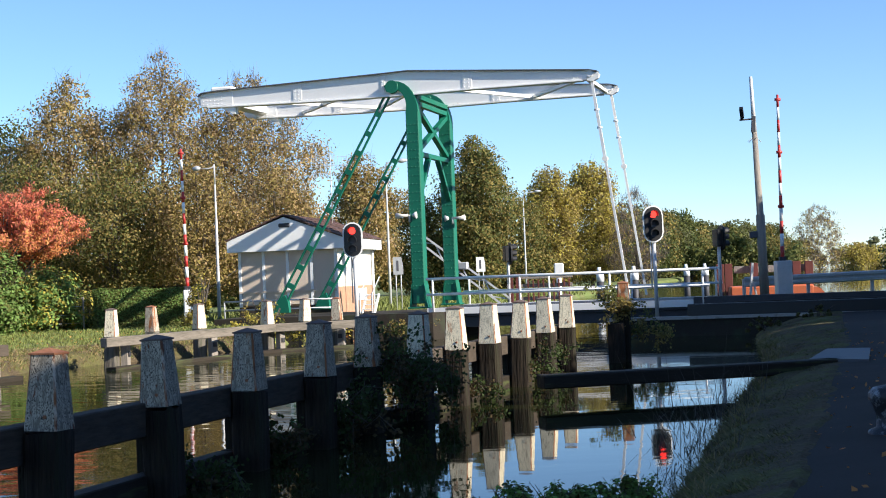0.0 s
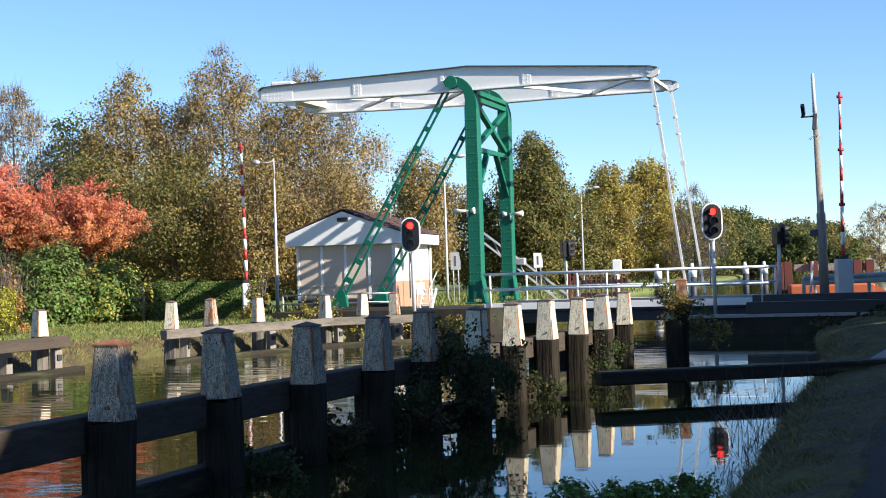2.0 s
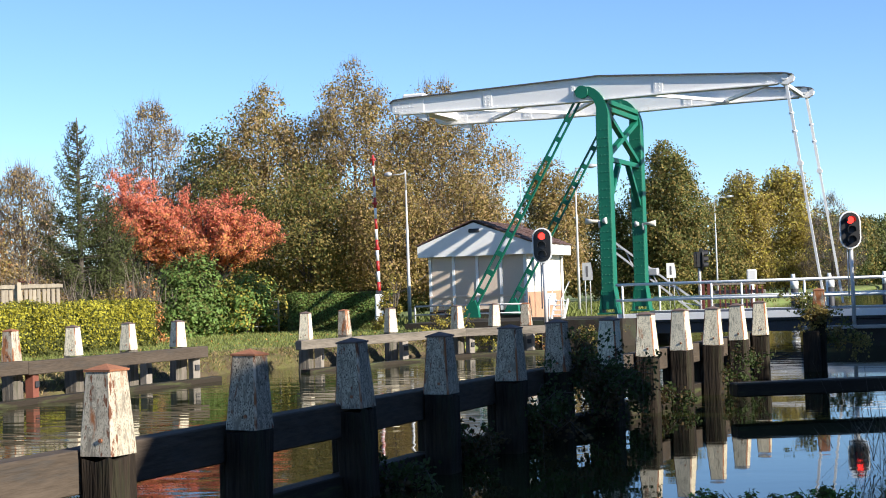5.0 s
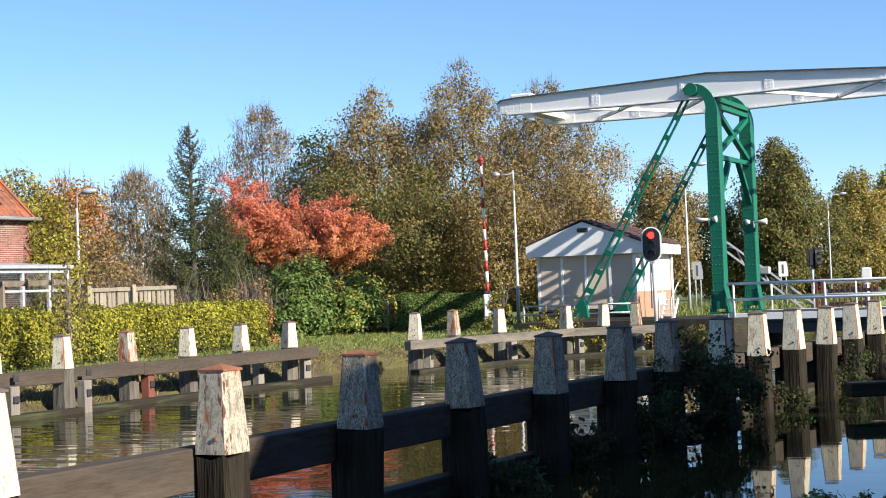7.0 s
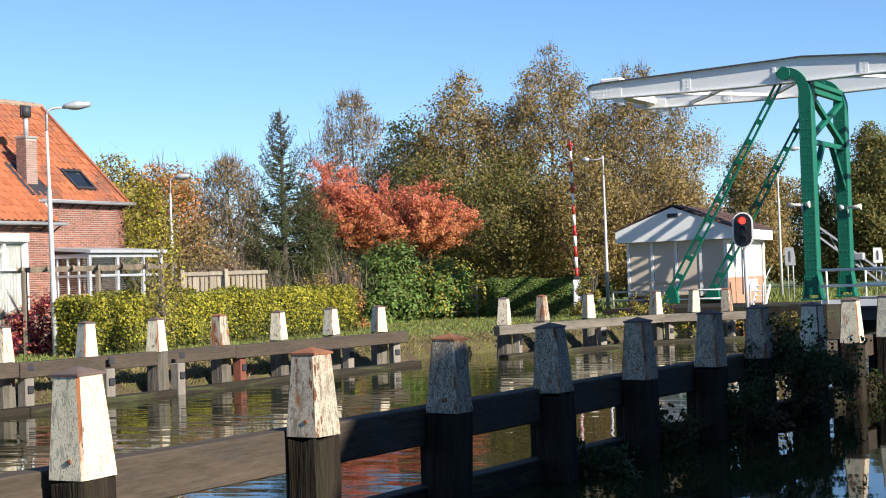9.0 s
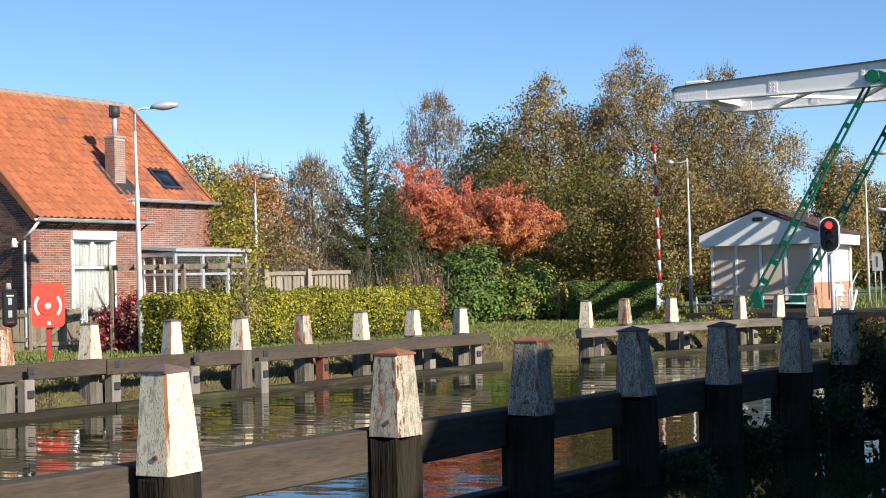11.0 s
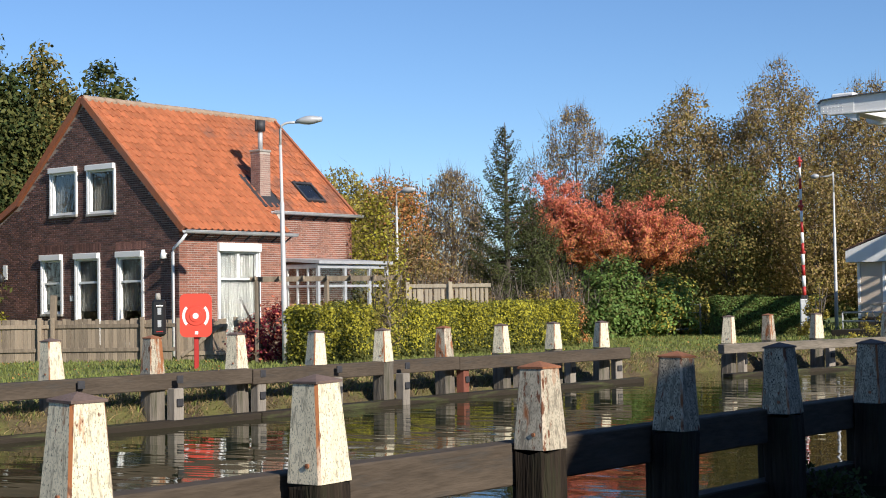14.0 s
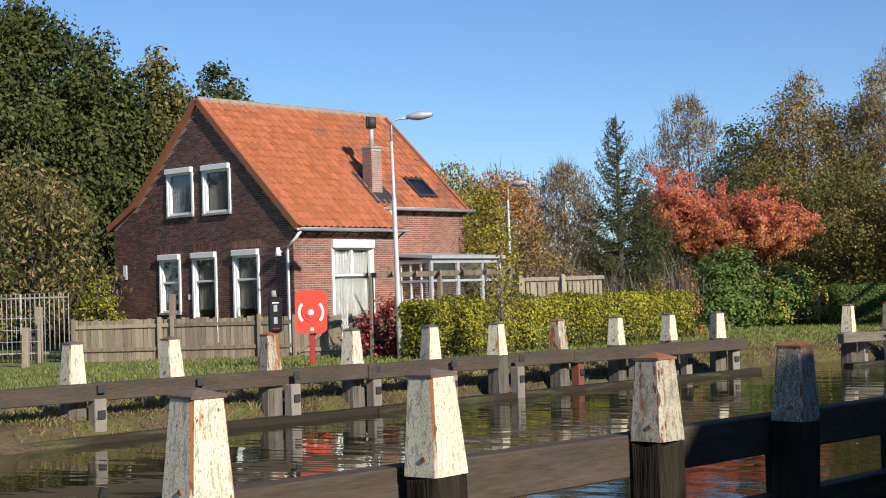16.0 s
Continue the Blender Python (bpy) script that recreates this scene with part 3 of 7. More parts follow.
def drawbridge():
    ob = empty("drawbridge", BR, "steel drawbridge with white balance beams and green portal", "drawbridge")
    top = 6.85     # beam's axle above the deck
    for side in (-HALF, HALF):
        # balance beam: a deep riveted girder that tapers to both ends
        lo = [(-7.02, 6.68), (-6.75, 6.61), (-2.9, 6.56), (0, 6.56), (1.9, 6.60), (5.3, 6.62)]
        hi = [(5.6, 6.57), (5.76, 6.66), (5.8, 6.78), (5.7, 6.88), (5.5, 6.90), (-0.1, 7.28), (-0.8, 7.25), (-2.96, 7.19), (-6.5, 7.09), (-6.95, 7.05), (-7.1, 6.93), (-7.1, 6.76)]
        bm = bmesh.new()
        prism(bm, (lo + hi)[::-1], side - 0.10, side + 0.10)
        beam = part("balance_beam", bm, "white", ob, "white riveted balance beam")
        bm = bmesh.new()
        top_line = [(-7.08, 6.95), (-6.95, 7.05), (-6.5, 7.09), (-0.8, 7.25), (-0.1, 7.28), (5.5, 6.90), (5.75, 6.84)]
        for (x0, z0), (x1, z1) in zip(top_line, top_line[1:]):
            bar(bm, (x0, side, z0 + 0.012), (x1, side, z1 + 0.012), 0.40, 0.03)
        part("top_flange", bm, "darkplate", beam, "dark top flange")
        bm = bmesh.new()
        for (x0, z0), (x1, z1) in zip(lo[1:], lo[2:]):
            bar(bm, (x0, side, z0 - 0.012), (x1, side, z1 - 0.012), 0.36, 0.03)
        part("bottom_flange", bm, "white", beam)
        for x0, x1 in ((-7.0, -5.9), (-3.86, -3.58), (-0.98, -0.86), (1.62, 1.90), (4.95, 5.45)):
            bm = bmesh.new()
            box(bm, x0, side - 0.118, 6.63, x1, side + 0.118, {-7.0: 7.03, -3.86: 7.14, -0.98: 7.22, 1.62: 7.12, 4.95: 6.87}[x0], 0.004)
            part("splice_plate", bm, "white", beam)
        bm = bmesh.new()
        for x0, x1, z0, z1 in ((-6.9, -6.2, 6.70, 6.98), (-3.8, -3.6, 6.68, 7.1), (-0.92, -0.92, 6.68, 7.15), (1.68, 1.85, 6.68, 7.06), (5.02, 5.4, 6.70, 6.83)):
            for x in np.arange(x0, x1 + 0.01, 0.125):
                rivets(bm, [(x, side - 0.119, z) for z in np.arange(z0, z1 + 0.01, 0.11)], 0.02)
        for x in np.arange(-6.7, 5.2, 0.15):
            rivets(bm, [(x, side - 0.101, 6.62)], 0.016)
        part("rivets", bm, "white", beam)["kind"] = "stuff"
        # pillar with a rounded shoulder
        bm = bmesh.new()
        box(bm, -0.20, side - 0.2, 0.15, 0.20, side + 0.2, 6.02, 0.015)
        pil = part("pillar", bm, "green", ob, "green riveted steel pillar")
        bm = bmesh.new()
        box(bm, -0.33, side - 0.3, 0.0, 0.33, side + 0.3, 0.05, 0.01)
        for sx in (-1, 1):
            v = [bm.verts.new(p) for p in ((sx * 0.2, side - 0.24, 0.05), (sx * 0.29, side - 0.24, 0.05), (sx * 0.2, side - 0.24, 0.75), (sx * 0.2, side + 0.24, 0.05), (sx * 0.29, side + 0.24, 0.05), (sx * 0.2, side + 0.24, 0.75))]
            for f in ((0, 1, 2), (3, 5, 4), (1, 4, 5, 2), (0, 3, 4, 1), (0, 2, 5, 3)):
                bm.faces.new([v[k] for k in f])
        part("foot", bm, "green", pil)
        bm = bmesh.new()
        # shoulder: bends back from the pillar top to the axle
        c, rad = Vector((-0.52, 0, 6.0)), 0.72
        pts = [c + Vector((math.cos(a) * rad, side, math.sin(a) * rad * 1.38)) for a in np.linspace(0, math.radians(118), 10)]
        out, inn = [], []
        for i, p in enumerate(pts):
            d = (p - Vector((c.x, side, c.z))).normalized()
            out.append((p + d * 0.0))
            inn.append((p - d * (0.40 - 0.022 * i)))
        ol = [(p.x, p.z) for p in out] + [(p.x, p.z) for p in reversed(inn)]
        prism(bm, ol[::-1], side - 0.2, side + 0.2)
        part("shoulder", bm, "green", pil)
        bm = bmesh.new()
        for z in np.arange(0.3, 5.8, 0.13):
            rivets(bm, [(x, side - 0.202, z) for x in (-0.16, 0.16)], 0.022)
            if int(z / 0.13) % 2:
                rivets(bm, [(x, side - 0.202, z) for x in (-0.06, 0.06)], 0.022)
            rivets(bm, [(-0.202, side + y, z) for y in (-0.16, 0.16)], 0.022, "x", -1)
        part("rivets", bm, "green", pil)["kind"] = "stuff"
        # raking back stay: a ladder of two flats
        a, b = Vector((-0.80, side, 6.60)), Vector((-4.55, side, 0.25))
        bm = bmesh.new()
        d = (b - a).normalized()
        nrm = Vector((d.z, 0, -d.x))
        for s0 in (-1, 1):
            bar(bm, a + nrm * 0.075 * s0, b + nrm * 0.125 * s0, 0.10, 0.05)
        stay = part("back_stay", bm, "green", ob, "green latticed raking stay")
        L = (b - a).length
        for k in range(1, 11):
            p = a + d * (L * k / 11)
            w = 0.075 + 0.05 * k / 11
            bm = bmesh.new()
            bar(bm, p - nrm * w, p + nrm * w, 0.11, 0.16)
            part("rung", bm, "green", stay)
        bm = bmesh.new()
        prism(bm, [(b.x - 0.30, b.z - 0.25), (b.x + 0.28, b.z - 0.25), (b.x + 0.28, b.z - 0.18), (b.x + 0.24, b.z + 0.12), (b.x + 0.16, b.z + 0.3), (b.x - 0.08, b.z + 0.16), (b.x - 0.24, b.z - 0.16)], side - 0.09, side + 0.09)
        part("stay_foot", bm, "green", stay)
        # hanger rod from the beam's tip to the deck
        t0, t1 = Vector((5.52, side, 6.80)), Vector((6.42, side * 1.02, 0.1))
        bm = bmesh.new()
        m1 = t0.lerp(t1, 0.38)
        bar(bm, t0, m1, 0.05, 0.085)
        bar(bm, m1, t1, 0.04, 0.07)
        rod = part("hanger", bm, "white", ob, "white hanger rod")
        bm = bmesh.new()
        tube(bm, [m1 - Vector((0, 0.09, 0)), m1 + Vector((0, 0.09, 0))], 0.085, 12)
        part("joint", bm, "white", rod)
        bm = bmesh.new()
        tube(bm, [t0 - Vector((0, 0.16, 0)), t0 + Vector((0, 0.16, 0))], 0.10, 12)
        part("pin", bm, "white", rod)
        for k in (0.16, 0.24):
            p = t0.lerp(t1, k)
            bm = bmesh.new()
            tube(bm, [p - Vector((0.075, 0, 0)), p + Vector((0.075, 0, 0))], 0.035, 8)
            part("sleeve", bm, "white", rod)
        # axle bearing
        bm = bmesh.new()
        tube(bm, [(-0.60, side - 0.26, 6.82), (-0.60, side + 0.26, 6.82)], 0.2, 14)
        part("bearing", bm, "green", pil)
    # counterweight between the tails, with its brackets
    bm = bmesh.new()
    box(bm, -6.75, -HALF + 0.1, 6.74, -6.25, HALF - 0.1, 7.0, 0.01)
    part("counterweight", bm, "white", ob, "white counterweight box")
    bm = bmesh.new()
    box(bm, -6.65, -HALF - 0.12, 7.08, -5.9, -HALF + 0.3, 7.24, 0.05)
    part("weight_lid", bm, "white", ob)
    for side in (-HALF, HALF):
        bm = bmesh.new()
        prism(bm, [(-6.35, 6.60), (-5.82, 6.60), (-5.82, 6.34), (-5.9, 6.34)], side - 0.12, side + 0.12)
        part("bracket", bm, "white", ob)
    # wind bracing between the beams, portal bracing between the pillars
    for a, b in (((-5.0, -HALF), (-2.2, HALF)), ((-2.2, -HALF), (-5.0, HALF)), ((-2.2, HALF), (0, -HALF)), ((1.0, -HALF), (3.0, HALF)), ((3.0, HALF), (5.2, -HALF)), ((5.4, -HALF), (5.4, HALF))):
        bm = bmesh.new()
        bar(bm, (*a, 6.68), (*b, 6.68), 0.12, 0.10)
        part("wind_brace", bm, "white", ob)
    for a, b in (((-HALF, 6.52), (HALF, 6.52)), ((-HALF, 6.3), (HALF, 6.3)), ((-HALF, 4.75), (HALF, 4.75)), ((-HALF, 4.8), (HALF, 6.25)), ((HALF, 4.8), (-HALF, 6.25)), ((-HALF, 3.3), (-0.55, 4.7)), ((HALF, 3.3), (0.55, 4.7))):
        bm = bmesh.new()
        bar(bm, (0.05, *a), (0.05, *b), 0.16, 0.14)
        part("portal_brace", bm, "green", ob)
    # deck, kerb girder and hand rails
    bm = bmesh.new()
    box(bm, 0.3, -HALF - 0.3, -0.28, 8.6, HALF + 0.3, -0.02, 0.01)
    deck = part("deck", bm, "darksteel", ob, "dark bridge deck")
    bm = bmesh.new()
    for s0 in (-1, 1):
        box(bm, 0.3, s0 * (HALF + 0.32) - 0.04, -0.2, 8.6, s0 * (HALF + 0.32) + 0.04, 0.0, 0.005)
    part("kerb_girder", bm, "white", deck, "white painted deck edge")
    bm = bmesh.new()
    box(bm, 0.0, -HALF - 0.2, -0.6, 8.6, -HALF, -0.3)
    box(bm, 0.0, HALF, -0.6, 8.6, HALF + 0.2, -0.3)
    part("main_girder", bm, "darksteel", deck)
    for s0 in (-1, 1):
        for zz in (0.88, 0.41):
            bm = bmesh.new()
            tube(bm, [(0.3, s0 * (HALF + 0.36), zz), (8.8, s0 * (HALF + 0.36), zz)], 0.042, 8)
            part("handrail", bm, "signwhite", ob, "white tube rail")
        for x in np.arange(0.5, 9.0, 2.7):
            bm = bmesh.new()
            tube(bm, [(x, s0 * (HALF + 0.36), -0.15), (x, s0 * (HALF + 0.36), 0.88)], 0.035, 8)
            part("rail_post", bm, "signwhite", ob)
    return ob


drawbridge()



# ---- brick house ----
HOUSE = pose(-22.8, 34.65, 0.4, 0, 0, -15)      # corner towards the canal; gable along -x, long side along +y
SIDE = pose(0, 0, 0, 0, 0, 90)
RIDGE_X, RIDGE_Z, SLOPE, LENGTH = -4.05, 7.42, 0.925, 7.75


ROOF_TURN = Matrix(((0, -0.734, 0.679, 0), (1, 0, 0, 0), (0, 0.679, 0.734, 0), (0, 0, 0, 1)))    # x along the eave, y up the slope


def gable_top(x):
    if x > RIDGE_X:
        return RIDGE_Z - (x - RIDGE_X) * SLOPE
    if x > -7.2:
        return RIDGE_Z - (RIDGE_X - x) * SLOPE
    return RIDGE_Z - (RIDGE_X + 7.2) * SLOPE - (-7.2 - x) * 0.48


def wall_with_holes(bm, xs, top, holes, y0, y1, z0=0.0):
    """A wall along x in upright slices, whose top follows a line, with openings (x0, x1, z0, z1)."""
    xs = sorted({*xs, *(h[0] for h in holes), *(h[1] for h in holes)})
    for a, b in zip(xs, xs[1:]):
        cuts = sorted((h[2], h[3]) for h in holes if h[0] <= a + 1e-6 and h[1] >= b - 1e-6)
        z = z0
        for c0, c1 in cuts:
            prism(bm, [(a, z), (b, z), (b, c0), (a, c0)][::-1], y0, y1)
            z = c1
        prism(bm, [(a, z), (b, z), (b, top(b - 1e-6)), (a, top(a + 1e-6))][::-1], y0, y1)


def brick_faces(x0, x1, top, holes, z0=0.0, proud=0.008, seed=1):
    """Corner and face lists of all bricks of a wall that looks along -y, in running bond."""
    r, verts, faces = random.Random(seed), [], []
    course = 0
    z = z0
    while z < 7.6:
        x = x0 - (0.11 if course % 2 else 0)
        while x < x1:
            a, b, c, d = max(x, x0) + 0.005, min(x + 0.21, x1), z + 0.006, z + 0.056
            x += 0.22
            if b - a < 0.03 or d > min(top(a), top(b)) - 0.03:
                continue
            for h in holes:
                if a < h[1] and b > h[0] and c < h[3] and d > h[2]:
                    if a < h[0] - 0.03:
                        b = h[0] - 0.005
                    elif b > h[1] + 0.03:
                        a = h[1] + 0.005
                    else:
                        a = b
            if b - a < 0.03:
                continue
            p = -proud - r.uniform(0, 0.004)
            k = len(verts)
            verts += [(a, 0, c), (b, 0, c), (b, 0, d), (a, 0, d), (a + 0.003, p, c + 0.003), (b - 0.003, p, c + 0.003), (b - 0.003, p, d - 0.003), (a + 0.003, p, d - 0.003)]
            faces += [(k + 4, k + 5, k + 6, k + 7), (k, k + 1, k + 5, k + 4), (k + 1, k + 2, k + 6, k + 5), (k + 2, k + 3, k + 7, k + 6), (k + 3, k, k + 4, k + 7)]
        z += 0.0625
        course += 1
    return verts, faces


def raw(name, verts, faces, material, parent, label="", kind=""):
    me = bpy.data.meshes.new(name)
    me.from_pydata(verts, [], faces)
    me.materials.append(M[material])
    ob = new(name, me)
    ob.parent = parent
    if label:
        ob["label"] = label
    if kind:
        ob["kind"] = kind
    return ob


def window(parent, m, x0, x1, z0, z1, rows=(), shutter=0.0, curtain=0.0, cloth="curtain", sill=True, label="white framed window", name="window"):
    """A window in an opening of a wall along x that looks along -y; m places the wall."""
    bm = bmesh.new()
    f = 0.075
    for a in ((x0, z0, x0 + f, z1), (x1 - f, z0, x1, z1), (x0 + f, z1 - f, x1 - f, z1), (x0 + f, z0, x1 - f, z0 + f)):
        box(bm, a[0], -0.02, a[1], a[2], 0.08, a[3], 0.006)
    w = part(name, bm, "joinery", parent, label)
    w.matrix_basis = m
    zs = [z0 + f, *rows, z1 - f]
    for a, b in zip(zs, zs[1:]):
        bm = bmesh.new()
        box(bm, x0 + f - 0.005, 0.035, a, x1 - f + 0.005, 0.045, b)
        q = part("pane", bm, "glass", w)
        q.visible_shadow = False
    for r in rows:
        bm = bmesh.new()
        box(bm, x0 + f, -0.01, r - 0.03, x1 - f, 0.07, r + 0.03, 0.004)
        part("transom", bm, "joinery", w)
    if sill:
        bm = bmesh.new()
        box(bm, x0 - 0.06, -0.09, z0 - 0.07, x1 + 0.06, 0.05, z0, 0.006)
        part("sill", bm, "concrete", w, "grey stone sill")
    if shutter:
        bm = bmesh.new()
        box(bm, x0 - 0.05, -0.13, z1 - 0.02, x1 + 0.05, 0.0, z1 + shutter, 0.012)
        part("shutter_box", bm, "joinery", w, "white roller shutter box")
        for xx in (x0 - 0.06, x1 - 0.01):
            bm = bmesh.new()
            box(bm, xx, -0.06, z0, xx + 0.07, 0.0, z1 - 0.02, 0.004)
            part("shutter_rail", bm, "joinery", w)
    if curtain:
        verts, faces = [], []
        n = 40
        lo = z1 - f - (z1 - z0 - 2 * f) * curtain
        for k in range(n + 1):
            x = x0 + f + (x1 - x0 - 2 * f) * k / n
            y = 0.11 + (0.012 if cloth == "curtain" else 0.035) * math.sin(k * 1.9)
            verts += [(x, y, lo), (x, y, z1 - f)]
        faces = [(2 * k, 2 * k + 2, 2 * k + 3, 2 * k + 1) for k in range(n)]
        raw("curtain", verts, faces, cloth, w, "pleated white net curtain")
    # dark sheet stands for the unlit room behind the glass
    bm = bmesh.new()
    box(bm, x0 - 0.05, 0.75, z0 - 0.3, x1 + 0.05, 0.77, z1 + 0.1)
    part("room_shade", bm, "dark", w)
    return w


G_HOLES = [(-6.0, -5.1, 1.25, 2.85), (-4.4, -3.4, 0.35, 2.85), (-2.52, -1.5, 0.35, 2.85), (-5.55, -4.4, 4.15, 5.42), (-3.83, -2.68, 4.13, 5.40)]
S_HOLES = [(1.45, 3.0, 0.1, 2.98)]


def house():
    ob = empty("house", HOUSE, "old brick house with steep orange pantile roof", "house")
    bm = bmesh.new()
    wall_with_holes(bm, (-8.4, -7.2, RIDGE_X, 0), gable_top, G_HOLES, 0.0, 0.28)
    g = part("gable_wall", bm, "darkmortar", ob, "brown brick gable wall, darkened for its weak sun")
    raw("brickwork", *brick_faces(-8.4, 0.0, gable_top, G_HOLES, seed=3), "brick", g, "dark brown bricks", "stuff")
    # long wall; its farther half stands back under a higher eave
    bm = bmesh.new()
    wall_with_holes(bm, (0.28, 4.1), lambda x: 3.66, S_HOLES, 0.0, 0.28)
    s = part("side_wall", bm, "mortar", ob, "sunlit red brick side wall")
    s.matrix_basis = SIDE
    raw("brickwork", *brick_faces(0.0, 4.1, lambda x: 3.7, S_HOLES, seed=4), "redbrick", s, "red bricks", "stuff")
    bm = bmesh.new()
    wall_with_holes(bm, (4.1, 7.7), lambda x: 4.28, [], 0.55, 0.83)
    b = part("back_wall", bm, "mortar", ob, "red brick wall standing back")
    b.matrix_basis = SIDE
    q = raw("brickwork", *brick_faces(4.1, 7.7, lambda x: 4.3, [], seed=5), "redbrick", b, "red bricks", "stuff")
    q.matrix_basis = pose(0, 0.55, 0)
    bm = bmesh.new()
    wall_with_holes(bm, (-8.4, -7.2, RIDGE_X, -0.55), gable_top, [], 7.42, 7.7)
    box(bm, -8.4, 0.28, 0, -8.1, 7.42, 3.75)
    box(bm, -0.83, 4.1, 0, -0.28, 4.35, 4.2)
    part("rear_walls", bm, "mortar", ob)
    # roof boards under the tiles
    bm = bmesh.new()
    e = 0.02
    prism(bm, [(0.22, gable_top(0.22) + e), (RIDGE_X, RIDGE_Z + e), (RIDGE_X, RIDGE_Z + e + 0.08), (0.22, gable_top(0.22) + e + 0.08)], -0.06, 4.12)
    prism(bm, [(-0.42, gable_top(-0.42) + e), (RIDGE_X, RIDGE_Z + e), (RIDGE_X, RIDGE_Z + e + 0.08), (-0.42, gable_top(-0.42) + e + 0.08)], 4.12, LENGTH + 0.06)
    prism(bm, [(RIDGE_X, RIDGE_Z + e), (-7.2, gable_top(-7.2) + e), (-8.65, gable_top(-8.65) + e), (-8.65, gable_top(-8.65) + e + 0.08), (-7.2, gable_top(-7.2) + e + 0.08), (RIDGE_X, RIDGE_Z + e + 0.08)], -0.06, LENGTH + 0.06)
    roof = part("roof", bm, "browntile", ob, "steep roof of orange clay pantiles")
    # mortared verge and ridge tiles
    for pts, w in (([(0.24, gable_top(0.24)), (RIDGE_X, RIDGE_Z)], 0.12), ([(RIDGE_X, RIDGE_Z), (-7.2, gable_top(-7.2)), (-8.65, gable_top(-8.65))], 0.12)):
        for yy in (-0.06, LENGTH + 0.02):
            bm = bmesh.new()
            run = [(-0.42, gable_top(-0.42))] + pts[1:] if yy > 0 and pts[0][0] > 0 else pts
            for p0, p1 in zip(run, run[1:]):
                bar(bm, (p0[0], yy, p0[1] + 0.085), (p1[0], yy, p1[1] + 0.085), 0.10, 0.19)
            part("verge", bm, "tile", roof)
    n = 20
    for k in range(n):
        bm = bmesh.new()
        y0, y1 = -0.08 + (LENGTH + 0.16) * k / n, -0.08 + (LENGTH + 0.16) * (k + 1) / n
        ring = [[bm.verts.new((RIDGE_X + math.cos(a) * w, y, RIDGE_Z + 0.08 + math.sin(a) * w * 0.9)) for a in np.linspace(-0.5, math.pi + 0.5, 8)] for y, w in ((y0, 0.14), (y1 + 0.03, 0.125))]
        for i in range(7):
            bm.faces.new((ring[0][i], ring[0][i + 1], ring[1][i + 1], ring[1][i]))
        part("ridge_tile", bm, "roofedge", roof)
    # gutters with brackets, down pipe
    for x, y0, y1, z in ((0.33, -0.1, 4.3, 3.50), (-0.30, 3.95, 7.95, 4.20)):
        bm = bmesh.new()
        ring = [[bm.verts.new((x + 0.085 * math.cos(a) * (1 if k == 0 else 0.85), y, z + 0.085 * math.sin(a) * (1 if k == 0 else 0.85))) for a in np.linspace(math.pi, 2 * math.pi, 9)] for k in (0, 1) for y in (y0, y1)]
        for a0, a1 in ((0, 1), (3, 2)):
            for i in range(8):
                bm.faces.new((ring[a0][i], ring[a1][i], ring[a1][i + 1], ring[a0][i + 1]))
        for i0, i1 in ((0, 2), (1, 3)):
            for i in range(8):
                bm.faces.new((ring[i0][i], ring[i0][i + 1], ring[i1][i + 1], ring[i1][i]))
        tube(bm, [(x + 0.085, y0, z), (x + 0.085, y1, z)], 0.014, 6)
        gt = part("gutter", bm, "zinc", ob, "zinc half-round gutter")
        for y in np.arange(y0 + 0.35, y1, 0.55):
            bm = bmesh.new()
            bar(bm, (x - 0.02, y, z - 0.08), (x - 0.30, y, z - 0.24), 0.03, 0.04)
            bar(bm, (x + 0.02, y, z - 0.09), (x - 0.28, y, z - 0.04), 0.03, 0.03)
            part("bracket", bm, "darksteel", gt)
    bm = bmesh.new()
    tube(bm, [(0.30, 0.0, 3.42), (0.2, -0.06, 3.25), (-0.12, -0.10, 3.0), (-0.14, -0.10, 2.9), (-0.14, -0.10, 0.0)], 0.045, 8)
    part("down_pipe", bm, "joinery", ob, "pale grey down pipe")
    # chimney on the near slope
    cx, cy = -1.12, 4.27
    zb = gable_top(cx) - 0.3
    bm = bmesh.new()
    box(bm, cx - 0.20, cy - 0.21, zb, cx + 0.20, cy + 0.21, 6.02)
    ch = part("chimney", bm, "mortar", ob, "square brick chimney stack")
    verts, faces = [], []
    for side_m, half in ((pose(cx, cy - 0.21, 0), 0.20), (pose(cx + 0.20, cy, 0, 0, 0, 90), 0.21)):
        v, fcs = brick_faces(-half, half, lambda x: 6.04, [], zb + 0.05, seed=8)
        k = len(verts)
        verts += [tuple(side_m @ Vector(p)) for p in v]
        faces += [tuple(i + k for i in q) for q in fcs]
    raw("brickwork", verts, faces, "palebrick", ch, "pale red bricks", "stuff")
    bm = bmesh.new()
    box(bm, cx - 0.23, cy - 0.24, 6.02, cx + 0.23, cy + 0.24, 6.09, 0.01)
    part("coping", bm, "concrete", ch)
    bm = bmesh.new()
    bar(bm, (cx + 0.55, cy, gable_top(cx + 0.55) + 0.14), (cx - 0.55, cy, gable_top(cx - 0.55) + 0.14), 0.85, 0.05)
    part("flashing", bm, "darksteel", ch, "lead flashing")
    bm = bmesh.new()
    tube(bm, [(cx, cy, 6.02), (cx, cy, 6.75)], 0.075, 12)
    part("flue", bm, "zinc", ch, "steel flue pipe")
    bm = bmesh.new()
    tube(bm, [(cx, cy, 6.66), (cx, cy, 6.98)], 0.16, 10)
